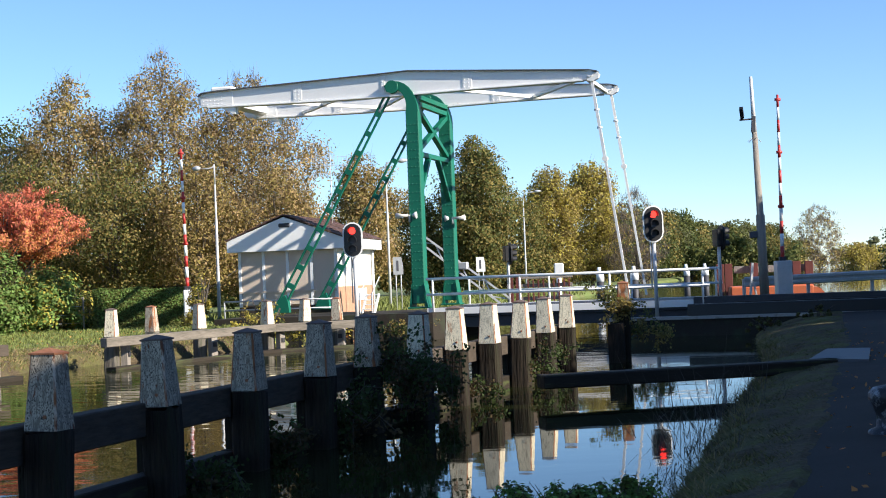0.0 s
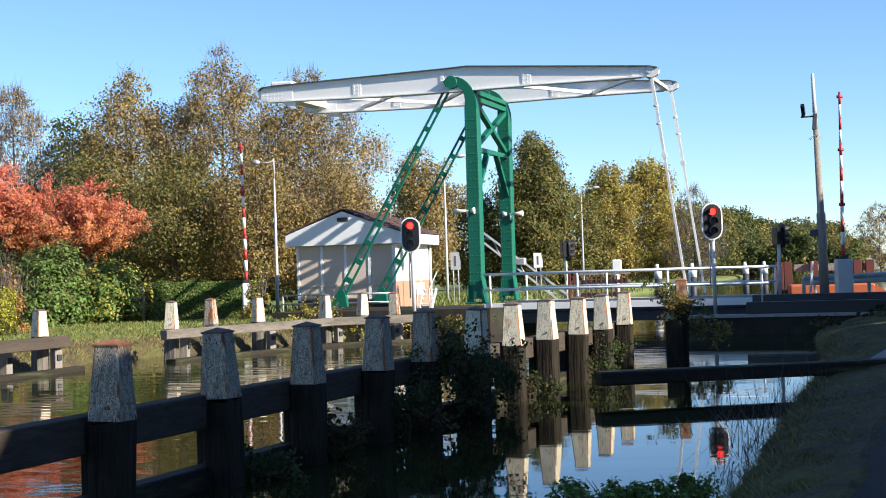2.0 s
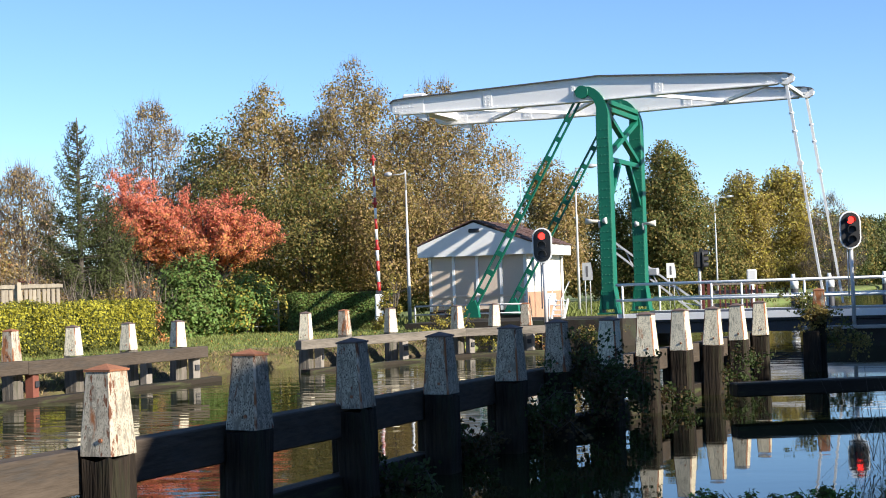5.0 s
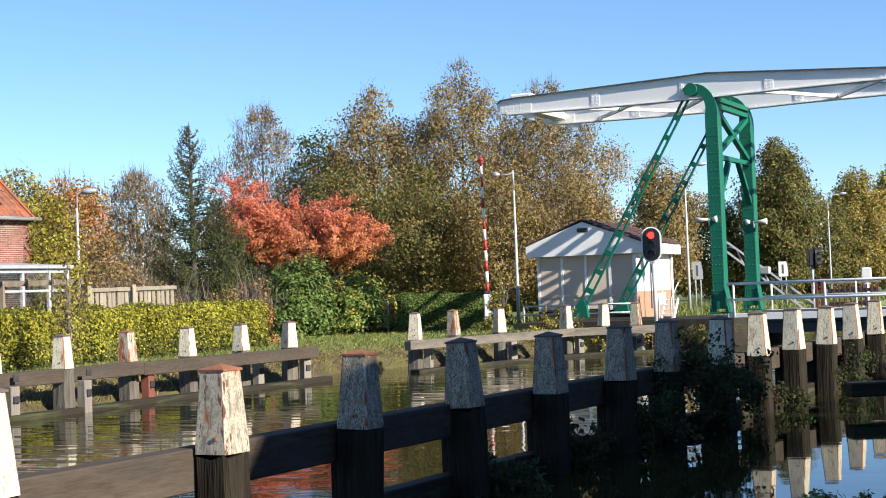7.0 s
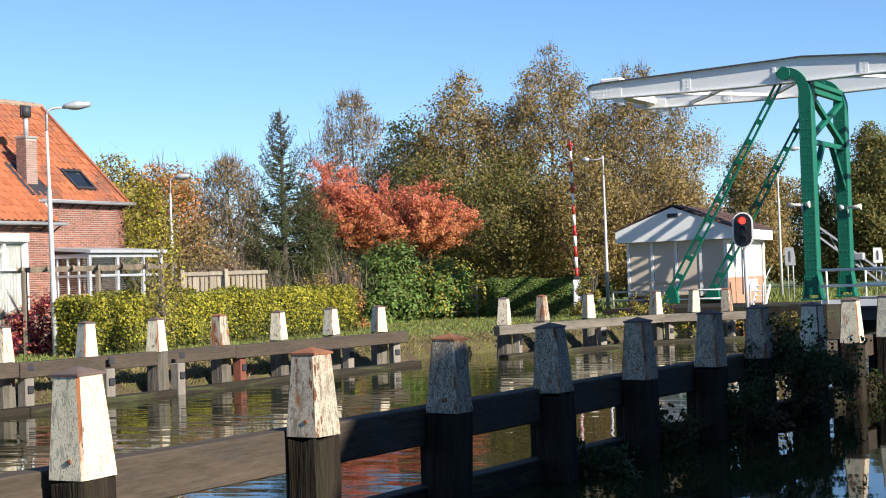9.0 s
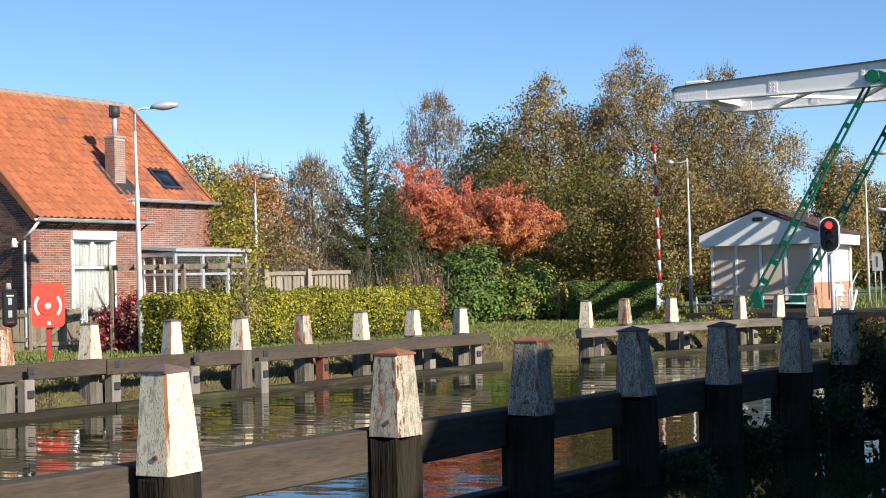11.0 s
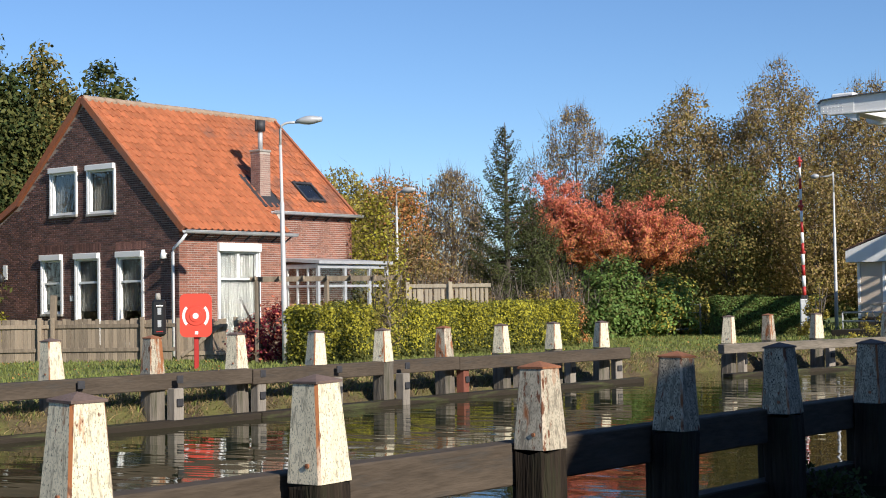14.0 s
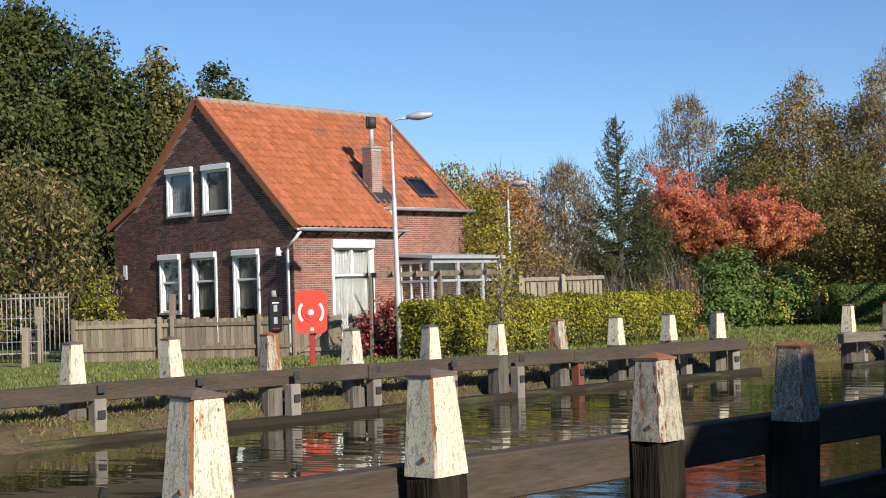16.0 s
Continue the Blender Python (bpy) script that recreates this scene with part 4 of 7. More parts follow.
    box(bm, cx - 0.02, cy - 0.19, 6.68, cx + 0.02, cy + 0.19, 7.0)
    part("cowl", bm, "darksteel", ch, "dark steel cowl")
    # roof window
    bm = bmesh.new()
    m = Matrix.Translation((-0.82, 5.95, gable_top(-0.82) + 0.14)) @ ROOF_TURN
    for q in ((0, 0, 0.85, 0.09), (0, 0.83, 0.85, 0.92), (0, 0.09, 0.07, 0.83), (0.78, 0.09, 0.85, 0.83)):
        box(bm, q[0], q[1], 0, q[2], q[3], 0.09, 0.004, m)
    rw = part("roof_window", bm, "darksteel", ob, "small dark roof window")
    bm = bmesh.new()
    box(bm, 0.05, 0.07, 0.04, 0.8, 0.85, 0.055, m=m)
    part("pane", bm, "glass", rw)
    # dark sheet again, for the unlit space under the roof window
    bm = bmesh.new()
    box(bm, 0.05, 0.07, 0.0, 0.8, 0.85, 0.02, m=m)
    part("backing", bm, "dark", rw)
    # windows
    one = Matrix()
    window(ob, one, *G_HOLES[0], rows=(2.15,), shutter=0.15, curtain=0.85, label="tall window with net curtain and shutter box")
    for h in G_HOLES[1:3]:
        window(ob, one, *h, rows=(2.15,), shutter=0.15, curtain=0.62, sill=False, label="tall garden window with net curtain")
    for h in G_HOLES[3:]:
        window(ob, one, *h, shutter=0.14, curtain=1.0, label="upper window with shutter box and pale curtain")
    d = window(ob, SIDE, *S_HOLES[0], rows=(2.18,), shutter=0.22, curtain=1.0, cloth="whitecurtain", sill=False, label="wide white garden door with pleated curtain", name="garden_door")
    bm = bmesh.new()
    box(bm, 2.18, -0.01, 2.2, 2.27, 0.07, 2.93, 0.004)
    part("mullion", bm, "joinery", d)
    # soldier courses over the gable windows, and small wall lamps
    for x0, x1 in ((-6.15, -4.95), (-4.55, -3.25), (-2.67, -1.35)):
        bm = bmesh.new()
        for k in range(int((x1 - x0) / 0.065)):
            box(bm, x0 + k * 0.065, -0.014, 3.06, x0 + k * 0.065 + 0.055, 0.0, 3.27)
        part("soldier_course", bm, "brick", g)["kind"] = "stuff"
    for x, z in ((-7.85, 2.35), (-0.47, 2.85)):
        bm = bmesh.new()
        tube(bm, [(x, 0, z), (x, -0.14, z + 0.06)], 0.03, 8)
        tube(bm, [(x, -0.16, z + 0.14), (x, -0.16, z - 0.10)], [0.05, 0.1], 10)
        part("wall_lamp", bm, "darksteel" if x < -5 else "joinery", ob, "small bracket lamp")
    bm = bmesh.new()
    box(bm, -7.95, -0.03, 2.3, -7.75, 0.0, 2.75, 0.006)
    part("white_panel", bm, "joinery", ob)
    bm = bmesh.new()
    for k in range(2):
        box(bm, -4.72 + k * 0.09, -0.022, 1.62, -4.66 + k * 0.09, -0.010, 1.78)
    part("number_plate", bm, "joinery", ob, "two small white bars")
    return ob


house()


def conservatory():
    """A glazed lean-to against the wall that stands back."""
    ob = empty("conservatory", HOUSE, "small glazed lean-to porch with grey roof", "conservatory")
    y0, y1, x0, x1 = 4.15, 7.2, -0.55, 1.3
    bm = bmesh.new()
    v = [bm.verts.new(p) for p in ((x0, y0 - 0.1, 2.74), (x1 + 0.15, y0 - 0.1, 2.60), (x1 + 0.15, y1 + 0.15, 2.60), (x0, y1 + 0.15, 2.74))]
    w = [bm.verts.new(q.co + Vector((0, 0, 0.09))) for q in v]
    for f in ((3, 2, 1, 0),):
        bm.faces.new([v[i] for i in f])
    bm.faces.new(w)
    for i in range(4):
        bm.faces.new((v[i], v[(i + 1) % 4], w[(i + 1) % 4], w[i]))
    part("roof", bm, "zinc", ob, "flat grey roof sheet")
    for y in (y0, 5.3, 6.4, y1):
        bm = bmesh.new()
        box(bm, x1 - 0.05, y - 0.05, 0, x1 + 0.05, y + 0.05, 2.6, 0.006)
        part("post", bm, "zinc", ob)
    bm = bmesh.new()
    box(bm, x1 - 0.045, y0, 2.47, x1 + 0.045, y1, 2.59, 0.005)
    part("head_rail", bm, "zinc", ob)
    bm = bmesh.new()
    box(bm, x0, y0 - 0.05, 2.47, x1, y0 + 0.04, 2.59, 0.005)
    part("head_rail", bm, "zinc", ob)
    bm = bmesh.new()
    box(bm, x1 - 0.10, y0, 0, x1 - 0.02, y1, 0.75, 0.004)
    part("plinth", bm, "redbrick", ob)
    for a, b in ((y0 + 0.05, 5.25), (5.35, 6.35), (6.45, y1 - 0.05)):
        bm = bmesh.new()
        box(bm, x1 - 0.01, a, 0.75, x1 + 0.005, b, 2.47)
        part("pane", bm, "glass", ob).visible_shadow = False
    # front: brick plinth, white posts, a rail below the top lights
    bm = bmesh.new()
    box(bm, 0.05, y0 - 0.02, 0, x1 - 0.12, y0 + 0.06, 0.75, 0.004)
    part("plinth", bm, "redbrick", ob)
    xs = (0.08, 0.48, 0.9, x1)
    for x in xs[:-1]:
        bm = bmesh.new()
        box(bm, x - 0.028, y0 - 0.03, 0.75, x + 0.028, y0 + 0.04, 2.47, 0.005)
        part("post", bm, "zinc", ob)
    bm = bmesh.new()
    box(bm, 0.12, y0 - 0.035, 1.92, x1 - 0.05, y0 + 0.035, 1.99, 0.004)
    part("transom", bm, "zinc", ob)
    bm = bmesh.new()
    box(bm, x1 - 0.035, y0 + 0.05, 1.92, x1 + 0.035, y1 - 0.05, 1.99, 0.004)
    part("transom", bm, "zinc", ob)
    for p, q in zip(xs, xs[1:]):
        for z0, z1 in ((0.75, 1.92), (1.99, 2.47)):
            bm = bmesh.new()
            box(bm, p + 0.04, y0 - 0.006, z0, q - 0.04, y0 + 0.006, z1)
            part("pane", bm, "glass", ob).visible_shadow = False


conservatory()


# ---- bridge keeper's hut ----
HUT = pose(-3.72, 51.8, 0.5, 0, 0, -10)       # front corner; front along -x, long side along +y


def hut():
    ob = empty("keeper_hut", HUT, "beige panelled bridge keeper hut with brown tiled roof", "hut")
    W, L, H = 3.5, 5.6, 2.45
    bm = bmesh.new()
    box(bm, -W, 0.05, 0, 0, L, 1.15)
    part("plinth", bm, "orangebrick", ob, "orange brick plinth")
    bm = bmesh.new()
    box(bm, -W, 0.05, 1.15, 0, L, H + 0.1)
    part("wall", bm, "cream", ob, "cream upper wall")
    # dark band below the panels; its colour also holds the shadow there
    bm = bmesh.new()
    box(bm, -W - 0.02, -0.04, 0, 0.02, 0.05, 0.55, 0.005)
    part("front_plinth", bm, "darkconcrete", ob)
    for k in range(4):
        bm = bmesh.new()
        a = -W + 0.10 + k * 0.86
        box(bm, a, -0.02, 0.6, a + 0.76, 0.05, H, 0.006)
        part("panel", bm, "beige", ob, "closed beige shutter panel")
    for k in range(5):
        bm = bmesh.new()
        a = -W + k * 0.86
        box(bm, a - 0.01, -0.05, 0.55, a + 0.09, 0.05, H, 0.006)
        part("mullion", bm, "signwhite", ob)
    bm = bmesh.new()
    box(bm, -W, -0.06, 1.02, 0, -0.03, 1.10, 0.004)
    part("front_rail", bm, "beige", ob)
    # gable roof with a deep white fascia
    ov, ez, rz = 0.32, H + 0.02, H + 1.24
    bm = bmesh.new()
    prism(bm, [(-W - ov, ez), (ov, ez), (ov, ez + 0.38), (-W / 2, rz - 0.06), (-W - ov, ez + 0.38)][::-1], -0.30, -0.22)
    part("gable_board", bm, "signwhite", ob, "white gable board")
    bm = bmesh.new()
    box(bm, ov - 0.08, -0.22, ez, ov, L + 0.3, ez + 0.38, 0.01)
    box(bm, -W - ov, -0.22, ez, -W - ov + 0.08, L + 0.3, ez + 0.38, 0.01)
    part("fascia", bm, "signwhite", ob, "white fascia")
    bm = bmesh.new()
    box(bm, -W - ov + 0.08, -0.22, ez + 0.02, ov - 0.08, L + 0.3, ez + 0.06)
    part("soffit", bm, "signwhite", ob)
    bm = bmesh.new()
    box(bm, -W / 2 - 0.18, -0.33, rz - 0.42, -W / 2 + 0.22, -0.29, rz - 0.28, 0.03)
    part("vent", bm, "darksteel", ob, "small dark gable vent")
    r = random.Random(5)
    slope = math.hypot(W / 2 + ov + 0.05, rz - ez - 0.38)
    for s in (-1, 1):
        rows = 9
        for k in range(rows):
            bm = bmesh.new()
            a, b = k / rows, (k + 1.25) / rows
            p0 = Vector((-W / 2 + s * (W / 2 + ov + 0.06), 0, ez + 0.36)).lerp(Vector((-W / 2, 0, rz)), a)
            p1 = Vector((-W / 2 + s * (W / 2 + ov + 0.06), 0, ez + 0.36)).lerp(Vector((-W / 2, 0, rz)), min(b, 1))
            y = -0.36
            n = int((L + 0.75) / 0.3)
            for j in range(n):
                bar(bm, (p0.x, y + j * 0.3 + 0.15, p0.z + 0.05 + r.uniform(-0.012, 0.02)), (p1.x, y + j * 0.3 + 0.15, p1.z + 0.02), 0.285, 0.035)
            part("tile_course", bm, "browntile", ob)["kind"] = "stuff"
    # side details: downpipe, notice, window strip, wall lamp
    bm = bmesh.new()
    tube(bm, [(0.06, L - 0.2, H), (0.06, L - 0.2, 0)], 0.05, 8)
    part("down_pipe", bm, "signwhite", ob)
    bm = bmesh.new()
    box(bm, 0.0, 2.9, 0.62, 0.03, 4.4, 1.05, 0.005)
    part("notice", bm, "signwhite", ob, "white notice board")
    bm = bmesh.new()
    box(bm, 0.0, 2.2, 1.85, 0.14, 2.5, 2.1, 0.01)
    part("floodlight", bm, "darksteel", ob, "small grey floodlight")
    bm = bmesh.new()
    tube(bm, [(-1.2, 4.4, rz - 0.4), (-1.2, 4.4, rz + 2.4)], 0.018, 6)
    ant = part("antenna_mast", bm, "steel", ob, "thin television aerial")
    bm = bmesh.new()
    bar(bm, (-1.9, 4.4, rz + 2.0), (-0.5, 4.4, rz + 2.0), 0.02, 0.02)
    for k in range(9):
        x = -1.9 + k * 0.17
        if k not in (4,):
            bar(bm, (x, 4.3, rz + (1.75 if k > 4 else 1.55)), (x, 4.3, rz + (2.35 if k > 4 else 2.45)), 0.012, 0.012)
    for z in (1.7, 2.3):
        bar(bm, (-1.85, 4.3, rz + z), (-0.55, 4.3, rz + z), 0.012, 0.012)
    part("aerial", bm, "steel", ant)


hut()


# ---- trees, shrubs and hedges ----
def leaf_quads(pts, size, rng, droop=0.0, aspect=0.6, facing=None):
    """Many single leaves, one small quad each, at the points; facing turns their flat sides."""
    n = len(pts)
    a = rng.normal(size=(n, 3))
    a[:, 2] -= droop
    if facing is not None:
        f = facing / (np.linalg.norm(facing, axis=1)[:, None] + 1e-9)
        a -= f * np.sum(a * f, axis=1)[:, None]
    a /= np.linalg.norm(a, axis=1)[:, None] + 1e-9
    b = np.cross(a, rng.normal(size=(n, 3)) if facing is None else f)
    b /= np.linalg.norm(b, axis=1)[:, None] + 1e-9
    s = size * rng.uniform(0.6, 1.4, n)[:, None]
    a, b = a * s, b * s * aspect
    quad = np.stack([pts - a, pts + b, pts + a, pts - b], 1).reshape(-1, 3)
    return quad, np.arange(4 * n).reshape(-1, 4)


def foliage(name, pts, size, material, parent, seed, label="", droop=0.0, aspect=0.6, facing=None):
    v, f = leaf_quads(np.asarray(pts), size, np.random.default_rng(seed), droop, aspect, facing)
    me = bpy.data.meshes.new(name)
    me.from_pydata(v.tolist(), [], f.tolist())
    me.materials.append(M[material])
    ob = new(name, me)
    ob.parent = parent
    ob["kind"] = "stuff"
    if label:
        ob["label"] = label
    return ob


def unit(rng, n):
    d = rng.normal(size=(n, 3))
    return d / (np.linalg.norm(d, axis=1)[:, None] + 1e-9)


CROWNS = {
    "pointed": lambda u: np.minimum(1, ((1 - u) / 0.36) ** 0.8) * np.minimum(1, 0.8 + u * 2),
    "round": lambda u: np.sin(np.pi * np.clip(0.08 + 0.92 * u, 0, 1) ** 0.85) ** 0.55,
    "column": lambda u: np.minimum(1, ((1 - u) / 0.35) ** 0.6) * np.minimum(1, 0.7 + u * 2),
}


def puffs(rng, k, h, spread, base, shape, seed):
    """Centres of leaf clumps that fill a crown with an uneven, lobed outline."""
    u = rng.uniform(0, 1, k * 6)
    wide = CROWNS[shape](u)
    u = u[rng.uniform(size=len(u)) < wide ** 1.3 * 0.9 + 0.1][:k]
    wide = CROWNS[shape](u) * spread
    a = rng.uniform(0, 2 * math.pi, len(u))
    lobe = 1 + 0.17 * np.sin(3 * a + 7 * u + seed) + 0.10 * np.sin(5 * a - 13 * u + seed * 2.1)
    r = wide * lobe * np.sqrt(rng.uniform(0.12, 1, len(u)))
    return np.stack([r * np.cos(a), r * np.sin(a), h * (base + (1 - base) * u)], 1), wide


def shoots(c, rng, n, length, parent, width=0.013, rise=0.9, material="twig"):
    """Fine bare twigs that rise out of the crown."""
    p = c[rng.integers(len(c), size=n)] + rng.normal(size=(n, 3)) * 0.14
    d = np.concatenate([p[:, :2] * 0.16, np.full((n, 1), rise)], 1) + rng.normal(size=(n, 3)) * 0.5
    d *= length * rng.uniform(0.5, 1.3, n)[:, None]
    s = np.stack([-d[:, 1], d[:, 0], np.zeros(n)], 1)
    s *= width / (np.linalg.norm(s, axis=1)[:, None] + 1e-9)
    v = np.stack([p - s, p + s, p + d], 1).reshape(-1, 3)
    raw("twig_growth", v.tolist(), np.arange(3 * n).reshape(-1, 3).tolist(), material, parent, "fine bare twigs", "stuff")


def tree(x, y, h, spread, leaves, label, seed, n=12000, size=0.07, second=None, share=0.3, shape="round", base=0.18, bare=0, puff=0.55, clumps=150, boughs=26, r0=0.15,
         droop=0.0, aspect=0.6, name="tree", group="", clear=0.0):
    """A tapered trunk, boughs that reach for the leaf clumps, and single leaves in the clumps."""
    rng = np.random.default_rng(seed)
    ob = empty(name, pose(x, y, ground_z(x, y)), label, "tree", group)
    c, wide = puffs(rng, clumps * 2, h, spread, base, shape, seed)
    bm = bmesh.new()
    axis = [Vector((0.05 * h * 0.1 * math.sin(z * 0.7 + seed), 0.05 * h * 0.1 * math.cos(z * 0.9 + seed), z)) for z in np.linspace(-0.25, h * 0.93, 9)]
    tube(bm, axis, [r0 * (1.3 if i == 0 else 1) * (1 - 0.93 * i / 8) for i in range(9)], 7)
    for q in c[:boughs]:
        e = Vector(q)
        out = math.hypot(e.x, e.y)
        z0 = max(h * base * 0.75, min(e.z - out * rng.uniform(0.7, 1.5), h * 0.85))
        k = (z0 + 0.25) / (h * 0.93 + 0.25) * 8
        s = axis[int(k)].lerp(axis[min(int(k) + 1, 8)], k % 1)
        m = s.lerp(e, 0.5) + Vector((e.x * 0.1, e.y * 0.1, -0.05 * out))
        rr = max(0.018, r0 * 0.4 * (1 - z0 / h))
        tube(bm, [s, m, e], [rr, rr * 0.65, rr * 0.2], 5, cap=False)
        for _ in range(2):
            w = Vector(c[rng.integers(len(c))])
            if (w - m).length < spread * 0.8:
                tube(bm, [m, m.lerp(w, 0.6) + Vector((0, 0, 0.08)), w], [rr * 0.45, rr * 0.3, rr * 0.1], 4, cap=False)
    part("trunk", bm, "bark", ob, "grey-brown trunk and boughs")
    if bare:
        shoots(c, rng, bare, 0.44, ob)
    pr = np.minimum(puff * 1.25, 0.2 + wide * 0.45) * rng.uniform(0.6, 1.3, len(c))
    full = rng.uniform(0.5, 1, len(c)) * pr ** 2
    axis_out = np.concatenate([c[:, :2], np.zeros((len(c), 1))], 1) / spread
    for mat_name, k, s2 in ((leaves, int(n * 0.78 * (1 - (share if second else 0))), 1), (second, int(n * 0.78 * share), 2)):
        if not mat_name or k < 1:
            continue
        tint = full * (rng.uniform(0.25, 1, len(c)) if second else 1)     # one colour gathers in some clumps
        pick = rng.choice(len(c), size=k, p=tint / tint.sum())
        d = unit(rng, k)
        pts = c[pick] + d * (pr[pick] * rng.uniform(0.1, 1, k) ** 0.6)[:, None] * np.array([1, 1, 0.9]) + rng.normal(size=(k, 3)) * 0.05
        face = d * 0.7 + axis_out[pick] * 0.5 + np.array([0, 0, 0.3]) + rng.normal(size=(k, 3)) * 0.6
        keep = (pts[:, 2] > max(0.1, clear)) & (pts[:, 2] < h + 0.15)
        foliage("crown", pts[keep], size * 1.08, mat_name, ob, seed + s2, "", droop, aspect, face[keep])
    return ob


def cherry(x, y, h, w, leaves, label, seed, second, share=0.4, boughs=34, size=0.064, lean=0.0):
    """A wide vase of boughs with feathery shoots, from which narrow leaves hang."""
    rng = np.random.default_rng(seed)
    ob = empty("cherry_tree", pose(x, y, ground_z(x, y)), label, "tree")
    bm, pts = bmesh.new(), []
    tube(bm, [(0, 0, -0.2), (0.04, 0, h * 0.13), (0.02, 0.03, h * 0.3)], [0.2, 0.15, 0.12], 8)
    for k in range(boughs):
        a, u = rng.uniform(0, 2 * math.pi), math.sqrt(rng.uniform(0.03, 1))
        e = Vector((w * u * math.cos(a) + lean * (1 - u), w * u * math.sin(a), h * (1 - 0.36 * u ** 2) * rng.uniform(0.84, 1.0)))
        s = Vector((0.02, 0.03, h * rng.uniform(0.12, 0.3)))
        m = Vector((e.x * 0.42, e.y * 0.42, s.z + (e.z - s.z) * 0.62))
        tube(bm, [s, s.lerp(m, 0.5) + Vector((0, 0, 0.06)), m, m.lerp(e, 0.5) + Vector((0, 0, 0.05)), e], [0.06, 0.045, 0.03, 0.018, 0.005], 5, cap=False)
        for j in range(9):
            p = m.lerp(e, rng.uniform(-0.25, 0.95))
            q = p + Vector((math.cos(a) * 0.35 + rng.normal(0, 0.35), math.sin(a) * 0.35 + rng.normal(0, 0.35), rng.uniform(0.15, 0.75) - 0.35 * u)) * 0.85
            tube(bm, [p, q], [0.009, 0.003], 4, cap=False)
            n = 46
            t = rng.uniform(0.1, 1.05, n)[:, None]
            pts.append(np.array(p) + t * (np.array(q) - np.array(p)) + rng.normal(size=(n, 3)) * 0.075)
        n = 40
        t = rng.uniform(0.3, 1.08, n)[:, None]
        pts.append(np.array(m) + t * (np.array(e) - np.array(m)) + rng.normal(size=(n, 3)) * 0.08)
    part("trunk", bm, "bark", ob, "dark forked trunk and boughs")
    pts = np.concatenate(pts)
    pts = pts[pts[:, 2] > h * 0.36]
    # the lower, inner leaves turn later
    low = (pts[:, 2] / h + rng.normal(0, 0.16, len(pts))) < 0.42 + share * 0.6
    for mt, sel, q in ((second, low, 1), (leaves, ~low, 2)):
        p = pts[sel]
        face = np.concatenate([p[:, :2] / w, np.full((len(p), 1), 0.35)], 1) + rng.normal(size=(len(p), 3)) * 0.55
        foliage("crown", p, size, mt, ob, seed + q, "", 0.9, 0.36, face)
    return ob


def shrub(x, y, h, w, leaves, label, seed, n=2500, size=0.07, second=None, share=0.3, depth=None, droop=0.0, name="shrub", aspect=0.6):
    """A leafy bush: stems from one foot, leaves over an uneven dome."""
    rng = np.random.default_rng(seed)
    ob = empty(name, pose(x, y, ground_z(x, y)), label, "shrub")
    bm = bmesh.new()
    for k in range(9):
        a = rng.uniform(0, 2 * math.pi)
        d = Vector((math.cos(a) * w * 0.35, math.sin(a) * (depth or w) * 0.35, h * rng.uniform(0.6, 0.95)))
        tube(bm, [Vector((0, 0, -0.1)), d * 0.5 + Vector((0, 0, 0.1 * h)), d], [min(0.03, h * 0.018), min(0.02, h * 0.012), min(0.006, h * 0.004)], 5)
    part("stem_growth", bm, "bark", ob)["kind"] = "stuff"
    k = max(14, n // 70)
    u = unit(rng, k)
    u[:, 2] = np.abs(u[:, 2])
    c = u * rng.uniform(0.3, 1.0, k)[:, None] ** 0.5 * np.array([w / 2, (depth or w) / 2, h * 0.9])
    pr = min(w, h) * 0.17 * rng.uniform(0.6, 1.3, k)
    for mt, m, q in ((leaves, int(n * (1 - (share if second else 0))), 1), (second, int(n * share), 2)):
        if mt and m:
            pick = rng.integers(k, size=m)
            d = unit(rng, m)
            p = c[pick] + d * (pr[pick] * rng.uniform(0.1, 1, m) ** 0.5)[:, None]
            p[:, 2] = np.clip(p[:, 2], 0.03, None)
            face = d * 0.6 + u[pick] * 0.6 + np.array([0, 0, 0.35]) + rng.normal(size=(m, 3)) * 0.45
            foliage("leaves", p, size, mt, ob, seed + q, "", droop, aspect, face)
    return ob


